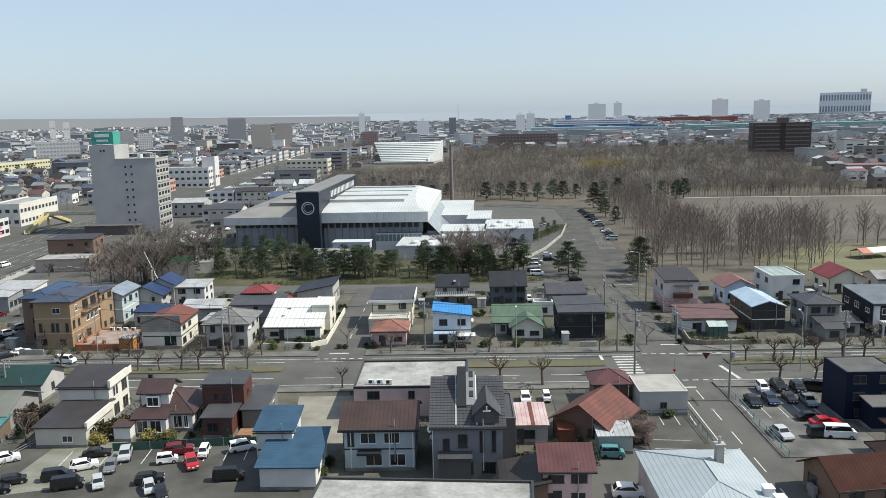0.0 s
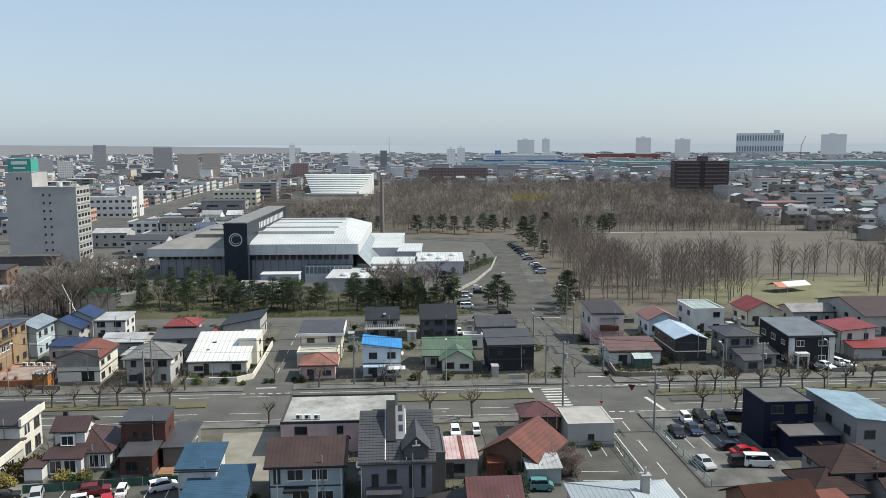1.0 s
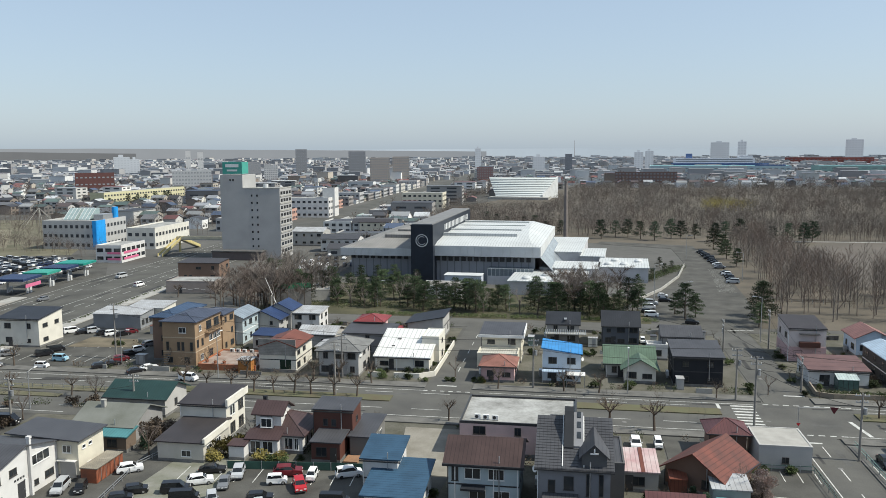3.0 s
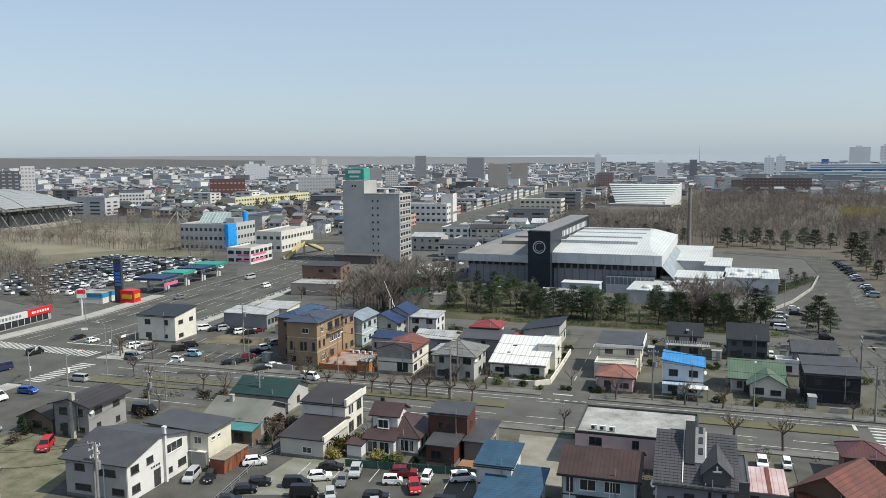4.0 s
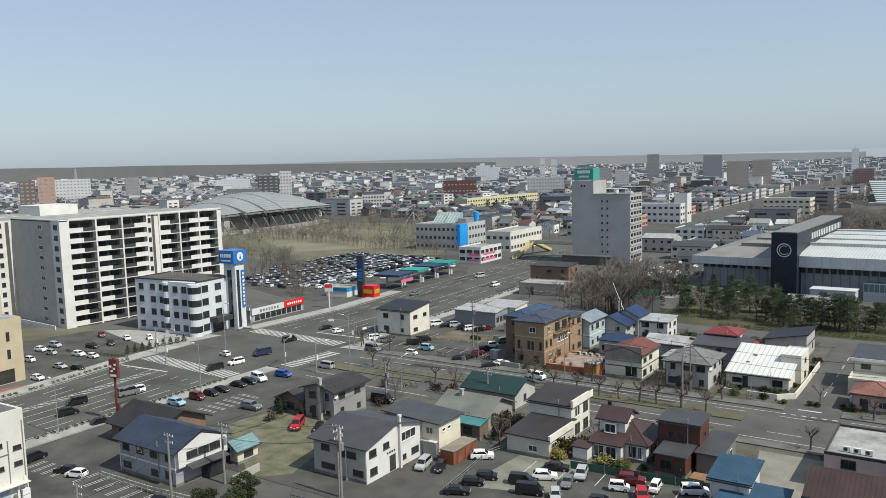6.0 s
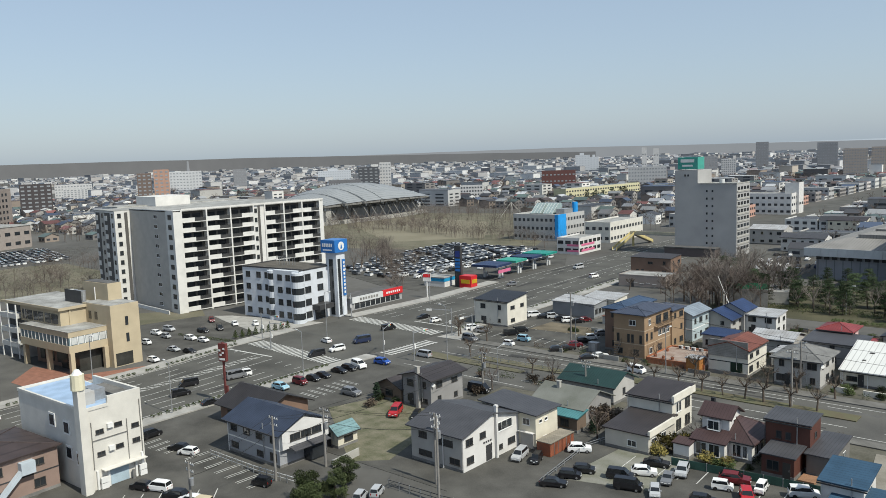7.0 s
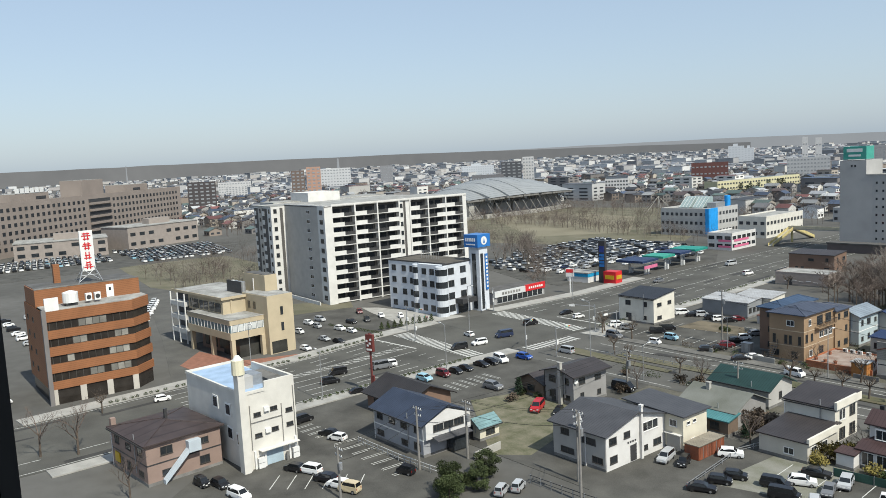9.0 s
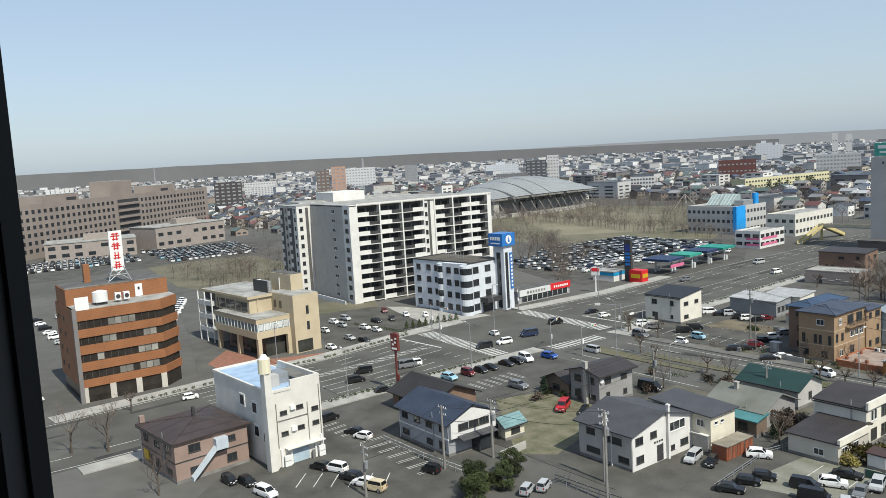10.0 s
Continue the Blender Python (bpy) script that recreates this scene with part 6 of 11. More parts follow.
    for i in range(8):
        part("roof_rack", Mesh().cbox(-8 + i * 1.0, 1.0, H_ + 0.1, 0.08, 0.08, 2.2), metal_g, t)
    part("roof_rack_rail", Mesh().box(-8.2, -0.8, 0.95, 1.05, H_ + 2.2, H_ + 2.3), metal_g, t)
    return t


corner_office()
t = thing("phone_shop", "low shop with white and red sign band", "shop", -178.4, 146.6, 0, 6)
part("wall", Mesh().box(-4, 4, -10.5, 10.5, 0, 3.2), W("shop grey", (0.34, 0.34, 0.34)), t)
part("shop_glass", Mesh().box(4.0, 4.08, -9.5, 9.5, 0.3, 2.0), glass, t)
part("sign_band", Mesh().box(4.0, 4.4, -10.5, 2.0, 2.0, 3.7), white_panel, t, "white sign band")
part("red_sign_band", Mesh().box(4.0, 4.4, 2.0, 10.5, 2.0, 3.9), mat("sign red", (0.55, 0.025, 0.03), 0.4, 0.08), t, "red sign band")
for i in range(7):
    part("sign_bar", Mesh().box(4.4, 4.44, -7.5 + i * 1.1, -6.8 + i * 1.1, 2.5, 3.2), concrete_dark, t)
for i in range(7):
    part("sign_bar", Mesh().box(4.4, 4.44, 3.4 + i * 0.9, 3.95 + i * 0.9, 2.6, 3.2), frame_w, t)
for i in range(10):
    part("mullion", Mesh().box(4.08, 4.14, -9.5 + i * 2.1, -9.38 + i * 2.1, 0.3, 2.0), frame_w, t)
part("roof", Mesh().box(-4.2, 4.0, -10.7, 10.7, 3.2, 3.35), roof_flatd, t)


def orange_office():
    t = thing("orange_office", "five-storey orange tiled office with ribbon windows", "office", -159.8, 21.4, 0, 2)
    om = mat("orange tile", (0.285, 0.122, 0.055), 0.6, 0.12, 0.3, 0.2, ribs=(0.35, "Z"))
    plan = [(-18, 0), (0, 0), (0, 15.8), (-3.8, 20.0), (-18, 20.0)]
    inner = [(-17.7, 0.3), (-0.25, 0.3), (-0.25, 15.7), (-3.95, 19.7), (-17.7, 19.7)]
    part("core", Mesh().prism(inner, 0.0, 17.2), mat("bronze glass", (0.035, 0.03, 0.026), 0.12, 0.3, 0.6), t)
    for z0, z1 in ((2.9, 4.4), (6.0, 7.7), (9.2, 10.9), (12.4, 14.0), (15.6, 17.6)):
        part("band", Mesh().prism(plan, z0, z1), om, t)
    part("south_wall", Mesh().box(-18.1, 0.06, -0.06, 0.5, 2.9, 17.6), om, t)
    part("corner_pier", Mesh().box(-0.5, 0.25, -0.3, 0.45, 0.0, 17.9), W("pier grey", (0.18, 0.17, 0.165)), t)
    part("roof", Mesh().prism(inner, 17.6, 17.75), roof_flat, t)
    part("penthouse", Mesh().box(-17.0, -7.0, 0.1, 19.4, 17.6, 20.9), om, t)
    part("penthouse_roof", Mesh().box(-16.8, -7.2, 0.3, 19.2, 20.9, 21.0), roof_flatd, t)
    part("penthouse_edge", Mesh().box(-7.2, -6.95, 0.1, 19.4, 20.9, 21.15), concrete_dark, t)
    part("chimney", Mesh().cbox(-14.0, 5.6, 20.9, 1.2, 1.2, 3.8), om, t)
    part("penthouse_door", Mesh().box(-7.0, -6.9, 13.0, 14.4, 17.8, 20.3), frame_w, t)
    part("door_pane", Mesh().box(-6.9, -6.86, 13.5, 13.9, 19.1, 19.7), glass, t)
    part("panel", Mesh().box(-0.4, 0.0, 0.4, 2.8, 17.6, 20.0), frame_w, t)
    part("water_tank", Mesh().tube((-3.4, 5.6, 18.3), (-3.4, 5.6, 20.2), 1.4, 1.4, 16), frame_w, t)
    part("tank_lid", Mesh().tube((-3.4, 5.6, 20.2), (-3.4, 5.6, 20.5), 1.4, 0.4, 16), frame_w, t)
    part("tank_frame", Mesh().cbox(-3.4, 5.6, 17.7, 2.0, 2.0, 0.6), metal_d, t)
    for y in (8.2, 9.8):
        part("cooling_unit", Mesh().box(-3.6, -2.7, y, y + 1.1, 18.2, 19.6), frame_w, t)
        part("unit_fan", Mesh().tube((-2.7, y + 0.55, 18.9), (-2.62, y + 0.55, 18.9), 0.42, 0.42, 12), metal_d, t)
    for y in (0.6, 5.6, 10.4, 15.2):
        part("pilotis", Mesh().box(-0.9, 0.0, y - 0.55, y + 0.55, 0.0, 2.9), W("pale stone", (0.48, 0.45, 0.40)), t)
    mw = Mesh().box(0.0, 0.05, -0.05, 0.05, 0, 1.6).data("mullion", frame_d)
    for z in (4.4, 7.7, 10.9, 14.0):
        for i in range(12):
            part("mullion", mw, None, t, at=(-0.25, 0.9 + i * 1.25, z))
    lw = Mesh().box(0.0, 0.02, 0.0, 1.15, 0.1, 1.45).data("blind", mat("blind", (0.28, 0.27, 0.24), 0.6, 0.3, 0.3, rnd=0.5))
    for z, s in ((4.4, (5, 6, 8, 9, 10)), (7.7, (8, 9, 10, 2)), (10.9, (3, 4, 9, 10)), (14.0, (4, 5, 6, 7))):
        for i in s:
            part("blind", lw, None, t, at=(-0.25, 0.95 + i * 1.25, z))
    for x in (-15, -10):
        for z in (4.9, 8.2, 11.4, 14.5):
            o = part("window", window_data(1.2, 1.0, True, 2)[0], None, t, at=(x, -0.06, z))
            part("pane", window_data(1.2, 1.0, True, 2)[1], None, o)
    part("sign_panel", Mesh().box(-9.2, -8.8, 9.4, 11.9, 23.2, 31.2), frame_w, t, "tall white roof sign")
    red = mat("sign red", (0.55, 0.025, 0.03), 0.4, 0.08)
    for k, strokes in enumerate((((0.15, 0.85, 0.1), (0.0, 1.0, 0.55), (0.1, 0.9, 0.85)), ((0.2, 0.8, 0.15), (0.0, 1.0, 0.5), (0.1, 0.9, 0.75)), ((0.1, 0.9, 0.12), (0.2, 0.8, 0.5)), ((0.0, 1.0, 0.2), (0.15, 0.85, 0.5), (0.3, 0.7, 0.85)))):
        z = 29.3 - k * 1.9
        g = Mesh().box(-8.78, -8.74, 10.25, 10.45, z, z + 1.5).box(-8.78, -8.74, 10.85, 11.05, z, z + 1.5)
        for a, b, h in strokes:
            g.box(-8.77, -8.73, 9.8 + a * 1.7, 9.8 + b * 1.7, z + h * 1.4, z + h * 1.4 + 0.2)
        part("sign_glyph", g, red, t)
    for y in (8.4, 12.9):
        m = 10.65 + (y - 10.65) * 0.35
        part("sign_strut", Mesh().tube((-9.0, m, 24.6), (-8.2, y, 20.9), 0.12, 0.12).tube((-9.0, m, 24.6), (-11.4, y, 20.9), 0.12, 0.12).tube((-8.6, (m + y) / 2, 22.7), (-10.2, (m + y) / 2, 22.7), 0.08, 0.08), metal_g, t)
    part("sign_brace", Mesh().tube((-8.6, 9.0, 22.4), (-8.6, 12.3, 22.4), 0.09, 0.09).tube((-8.5, 8.6, 21.2), (-8.8, 11.6, 23.4), 0.08, 0.08).tube((-8.5, 12.7, 21.2), (-8.8, 9.7, 23.4), 0.08, 0.08), metal_g, t)
    return t


orange_office()


def beige_office():
    """Beige office: a ribbon-window floor over a glazed hall on pillars, a stair wing and a set-back top floor."""
    t = thing("beige_office", "beige concrete office on pillars with stepped roofs", "office", -166.9, 58.4, 0, 8)
    bm_ = mat("beige render", (0.47, 0.395, 0.275), 0.8, 0.1, 0.3, 0.2)
    grey = W("pale grey sign", (0.5, 0.5, 0.48))
    blue_glass = mat("pale blue glass", (0.16, 0.22, 0.24), 0.1, 0.3, 0.5)
    dim = mat("shop glass", (0.05, 0.05, 0.045), 0.15, 0.3, 0.5)
    part("apron", Mesh().box(-20.5, 0.0, 0, 8.4, 4.6, 6.2), bm_, t)
    part("ribbon_window", Mesh().box(-20.4, -0.08, 0.08, 8.4, 6.2, 7.9), blue_glass, t)
    part("floor_edge", Mesh().box(-20.5, 0.0, 0, 8.4, 7.9, 9.0), bm_, t)
    part("coping", Mesh().box(-20.6, 0.08, -0.08, 0.2, 9.0, 9.12).box(-0.2, 0.08, 0.2, 8.4, 9.0, 9.12), concrete, t)
    for i in range(13):
        part("mullion", Mesh().box(-20.2 + i * 1.6, -20.06 + i * 1.6, 0.0, 0.1, 6.2, 7.9), frame_w, t)
    for i in range(6):
        part("mullion", Mesh().box(-0.1, 0.0, 0.3 + i * 1.55, 0.5 + i * 1.55, 6.2, 7.9), frame_w, t)
    for i in range(5):
        part("blind", Mesh().box(-0.07, -0.03, 0.6 + i * 1.55, 1.75 + i * 1.55, 6.35, 7.8), mat("white blind", (0.55, 0.57, 0.56), 0.7, 0.2, 0.5), t)
    part("terrace", Mesh().box(-20.3, -0.2, 0.2, 8.3, 9.0, 9.05), roof_flat, t)
    part("top_floor", Mesh().box(-25, -7.8, 2.7, 15, 8.9, 12.5), bm_, t)
    for x0, x1 in ((-24.2, -19.8), (-19.2, -15.0), (-14.2, -8.8)):
        part("top_window", Mesh().box(x0, x1, 2.62, 2.7, 9.4, 11.5), glass, t)
        part("top_mullion", Mesh().box((x0 + x1) / 2 - 0.06, (x0 + x1) / 2 + 0.06, 2.58, 2.64, 9.4, 11.5), bm_, t)
    part("pilaster", Mesh().box(-7.8, -7.6, 4.6, 5.0, 9.0, 12.5), bm_, t)
    part("roof", Mesh().box(-33, -7.4, 2.3, 15.2, 12.5, 12.8), roof_flat, t)
    part("roof_edge", Mesh().box(-33.05, -7.35, 2.2, 2.4, 12.4, 13.0).box(-7.5, -7.3, 2.4, 8.4, 12.4, 13.0), bm_, t)
    part("stair_wing", Mesh().box(-9, 1.9, 8.4, 15, 0, 13.2), bm_, t)
    part("wing_roof", Mesh().box(-8.8, 1.7, 8.6, 14.8, 13.2, 13.3), roof_flat, t)
    for x0 in (-6.6, -4.2):
        part("wing_window", Mesh().box(x0, x0 + 1.0, 8.32, 8.4, 9.9, 11.6), glass, t)
    for z in (5.0, 8.6):
        part("stair_window", Mesh().box(1.9, 1.96, 11.6, 12.3, z, z + 1.9), glass, t)
    part("entrance", Mesh().box(1.9, 1.96, 8.9, 12.8, 0.2, 2.9), dim, t)
    part("penthouse", Mesh().box(-14.5, -4.6, 12, 15.2, 12.5, 17.0), bm_, t)
    part("penthouse_roof", Mesh().box(-14.3, -4.8, 12.2, 15.0, 17.0, 17.1), roof_flatd, t)
    part("vent_pipe", Mesh().tube((-9.5, 11.8, 13), (-9.5, 11.8, 16.0), 0.12, 0.12, 6), frame_w, t)
    part("ground_hall", Mesh().box(-9.0, -1.6, 2.8, 8.4, 0, 4.6), dim, t)
    part("ground_wall", Mesh().box(-20.2, -9.0, 3.2, 12, 0, 4.6), brown_wall, t)
    for x0 in (-18.6, -14.6, -11.4):
        part("ground_window", Mesh().box(x0, x0 + 1.9, 3.1, 3.2, 0.9, 3.6), dim, t)
    for x, y in ((-0.4, 0.6), (-0.2, 7.9), (-9.6, 0.6), (-19.6, 0.6)):
        part("pillar", Mesh().cbox(x, y, 0, 0.9, 0.9, 4.6), bm_, t)
    part("rear_wing", Mesh().box(-33, -25, 3.6, 15, 0, 12.5), grey, t)
    for z in (2.6, 5.9, 9.2):
        part("stair_landing", Mesh().box(-32.6, -25.4, 1.6, 3.6, z, z + 1.1), grey, t)
        part("stair_shade", Mesh().box(-32.4, -25.6, 3.5, 3.6, z + 1.1, z + 3.1), metal_d, t)
    for x in (-32.8, -29.0, -25.2):
        part("stair_post", Mesh().cbox(x, 1.7, 0, 0.25, 0.25, 12.4), frame_w, t)
    for i in range(4):
        part("roof_unit", Mesh().tube((-15.5 + i * 1.6, 9.6, 12.9), (-15.5 + i * 1.6, 9.6, 15.4), 0.7, 0.7, 10), metal_g if i else frame_w, t)
    part("unit_frame", Mesh().box(-16.6, -9.8, 8.7, 8.8, 12.8, 15.6).box(-16.6, -16.5, 8.8, 10.6, 15.5, 15.6), metal_d, t)
    return t


beige_office()


def white_block():
    t = thing("white_block", "white three-storey block with blue flat roof and tall flue", "office", -104.0, 37.3, 0, 6)
    wm = W("white render", (0.62, 0.60, 0.55))
    part("wall", Mesh().box(-18.6, 0, 0, 8.1, 0, 10.8), wm, t)
    part("stair_head", Mesh().box(-0.4, 0, 3.4, 8.1, 10.8, 12.1).box(-12.0, -0.4, 7.7, 8.1, 10.8, 12.1), wm, t)
    part("stair_roof", Mesh().box(-9.0, -0.4, 5.6, 7.7, 10.8, 11.5), mat("grey roof felt", (0.16, 0.155, 0.145), 0.9, 0.3, 0.4), t)
    part("roof", Mesh().box(-18.3, -0.4, 0.3, 7.7, 10.8, 10.88), mat("pale blue roof paint", (0.34, 0.46, 0.62), 0.6, 0.2, 0.4), t)
    part("parapet", Mesh().box(-18.7, 0.1, -0.1, 0.2, 10.8, 11.2).box(-18.7, -18.4, 0.2, 8.2, 10.8, 11.2).box(-0.2, 0.1, 0.2, 3.4, 10.8, 11.2), wm, t)
    for u, z in ((8.8, 7.4), (12.8, 7.0), (13.0, 3.6), (15.8, 3.2)):
        o = part("window", Mesh().box(-0.85, 0.85, -0.1, 0, 0, 1.9), frame_w, t, at=(-17.5 + u, 0, z))
        part("pane", Mesh().box(-0.6, 0.6, -0.13, -0.1, 0.25, 1.65), glass, o)
    for v, z in ((2.0, 7.4), (4.6, 7.7), (7.0, 6.9), (2.0, 4.4), (4.6, 4.7), (7.0, 4.8)):
        o = part("window", window_data(1.1, 0.6, True, 2)[0], None, t, at=pose(0, v, z, 0, 0, 90))
        part("pane", window_data(1.1, 0.6, True, 2)[1], None, o)
    part("flue", Mesh().box(-0.4, 0.9, -0.9, 0.1, 0, 14.0), wm, t)
    part("flue_base", Mesh().box(-0.9, 0.5, -0.5, 0.5, 0, 11.2), wm, t)
    part("flue_cap", Mesh().tube((0.2, -0.4, 14.0), (0.2, -0.4, 16.0), 0.9, 0.85, 12), mat("cream enamel", (0.66, 0.62, 0.46), 0.5, 0.1), t)
    part("flue_top", Mesh().tube((0.2, -0.4, 16.0), (0.2, -0.4, 16.6), 0.7, 0.3, 10), frame_w, t)
    part("door", Mesh().box(0.0, 0.06, 3.0, 5.6, 0.1, 2.2), mat("pale blue door", (0.42, 0.53, 0.60), 0.6), t)
    part("canopy", Mesh().box(0.0, 1.0, 1.8, 7.9, 2.5, 2.62), wm, t)
    for v in (1.9, 7.4):
        for z in (0.1, 0.9):
            part("air_conditioner", Mesh().box(0.25, 0.65, v - 0.5, v + 0.5, z, z + 0.7), frame_w, t)
    part("roof_unit", Mesh().box(-6.4, -3.4, 3.4, 5.0, 10.88, 12.4), metal_g, t)
    for v, z0, z1 in ((0.9, 2.8, 9.2), (5.8, 2.8, 8.4), (7.8, 0.0, 10.6)):
        part("conduit", Mesh().box(0.0, 0.1, v - 0.05, v + 0.05, z0, z1), concrete_dark, t)
    part("conduit", Mesh().box(0.0, 0.1, 0.9, 5.8, 6.6, 6.7), concrete_dark, t)
    for v, z in ((3.4, 7.9), (3.4, 4.8)):
        part("wall_unit", Mesh().box(0.0, 0.35, v - 0.4, v + 0.4, z, z + 0.6), frame_w, t)
    part("rooftop_tank", Mesh().box(-4.0, -2.4, 1.4, 3.0, 10.88, 12.6), grey_wall, t)
    for v, z0 in ((1.2, 0.0), (2.7, 0.0), (6.6, 0.0), (7.6, 0.6)):
        part("duct", Mesh().box(0.0, 0.28, v - 0.14, v + 0.14, z0, z0 + 2.6), frame_w, t)
    part("gas_cylinder", Mesh().tube((0.5, 6.0, 0.0), (0.5, 6.0, 1.3), 0.22, 0.2, 10), concrete_dark, t)
    return t


white_block()
t = house("pink_brown_house", "pinkish-brown two-storey house with chocolate hipped roof", -114.6, 29.4, 12.0, 10.8, 5.8, W("pinkish brown", (0.275, 0.20, 0.168)), R("plain chocolate", (0.06, 0.045, 0.043), "X", 2.4), "hip", 0.9, 0.5, yaw=8, wins="E2 S3")
part("chimney", Mesh().cbox(-0.4, 0.4, 6.0, 0.4, 0.4, 2.2), metal_d, t)
hood_m = W("pale blue sheet", (0.46, 0.52, 0.57))
part("stair_hood", Mesh().box(6.0, 7.0, 0.2, 2.0, 3.4, 5.0), hood_m, t)
part("stair_flight", Mesh().add([(6.1, 0.2, 3.3), (6.9, 0.2, 3.3), (6.9, -3.4, 0.0), (6.1, -3.4, 0.0), (6.1, 0.2, 4.0), (6.9, 0.2, 4.0), (6.9, -3.4, 0.6), (6.1, -3.4, 0.6)], [(0, 3, 2, 1), (4, 5, 6, 7), (0, 1, 5, 4), (1, 2, 6, 5), (2, 3, 7, 6), (3, 0, 4, 7)]), hood_m, t)
part("yellow_sign", Mesh().box(-4.8, -3.2, -5.6, -5.46, 1.2, 2.6), mat("sign yellow", (0.55, 0.36, 0.02), 0.5), t)
part("flue", Mesh().cbox(-6.3, -5.0, 0, 0.7, 0.7, 7.0), W("pinkish brown", (0.275, 0.20, 0.168)), t)


def domed_stadium():
    """A broad low roof of overlapping curved leaves over a ring of raking struts."""
    t = thing("domed_stadium", "stadium with a broad low grey roof of overlapping leaves", "stadium", -447.5, 358.0, 0, 99.0)
    rm = mat("dome roof sheet", (0.255, 0.268, 0.275), 0.5, 0.10, 0.05, ribs=(2.2, "Y"))
    n, L, D, K = 7, 112.0, 68.0, 9

    def z_at(x, y):
        return 13.0 + 8.6 * max(0.0, 1 - 0.9 * (x / (L / 2)) ** 2) * (1 - (y / (D / 2)) ** 2) + 1.2 * (1 - (x / (L / 2)) ** 2)

    for i in range(n):
        x0, w = -L / 2 + L * i / n, L / n
        m = Mesh()
        vs = []
        for k in range(K + 1):
            y = -D / 2 + D * k / K
            e = 1 - 0.30 * ((x0 + w / 2) / (L / 2)) ** 2
            lift = 1 - (y / (D / 2)) ** 2
            for q in range(6):
                u = q / 5
                x = x0 + w * (u * 1.12 - 0.06) + 3.0 * (y / (D / 2)) * -1
                vs.append((x, y * e, z_at(x, y) + lift * (1.9 * math.sin(3.1416 * u * 0.7) + 2.2 * (1 - u)) - 0.2))
        fs = [(k * 6 + q, k * 6 + q + 1, k * 6 + q + 7, k * 6 + q + 6) for k in range(K) for q in range(5)]
        m.add(vs, fs)
        low = [(a, b, c - 3.4) for a, b, c in vs[::6]]
        m.add(vs[::6] + low, [(k, k + 1, K + 2 + k, K + 1 + k) for k in range(K)])
        part("roof_leaf", m, rm, t)
        xm = x0 + w / 2
        e = 1 - 0.30 * (xm / (L / 2)) ** 2
        yf = -D / 2 * e
        part("eave", Mesh().box(x0, x0 + w, yf + 0.4, yf + 3.0, z_at(xm, -D / 2) - 1.8, z_at(xm, -D / 2) - 0.5), concrete_dark, t)
        for dx in (-w * 0.3, w * 0.2):
            part("strut", Mesh().tube((xm + dx, yf - 3, 0), (xm + dx - 2, yf + 5, z_at(xm, -D / 2) - 0.8), 0.34, 0.28, 6), concrete_dark, t)
            part("strut", Mesh().tube((xm + dx + 3, yf + 9, 0), (xm + dx + 4.5, yf + 1, z_at(xm, -D / 2) - 0.9), 0.3, 0.24, 6), concrete_dark, t)
        part("wall_bay", Mesh().box(x0 + 0.4, x0 + w - 0.4, yf + 11, yf + 12, 0, 9.0), W("drum", (0.20, 0.205, 0.21)), t)
        part("plinth", Mesh().box(x0, x0 + w, yf + 2, yf + 12, 0, 2.2), concrete, t)
    part("drum", Mesh().box(-L / 2 + 9, L / 2 - 9, -D / 2 + 14, D / 2 - 12, 0, 12.5), W("drum", (0.20, 0.205, 0.21)), t)
    part("end_wall", Mesh().box(-L / 2 + 4, -L / 2 + 9, -D / 2 + 10, D / 2 - 12, 0, 11.5), concrete, t)
    return t


domed_stadium()


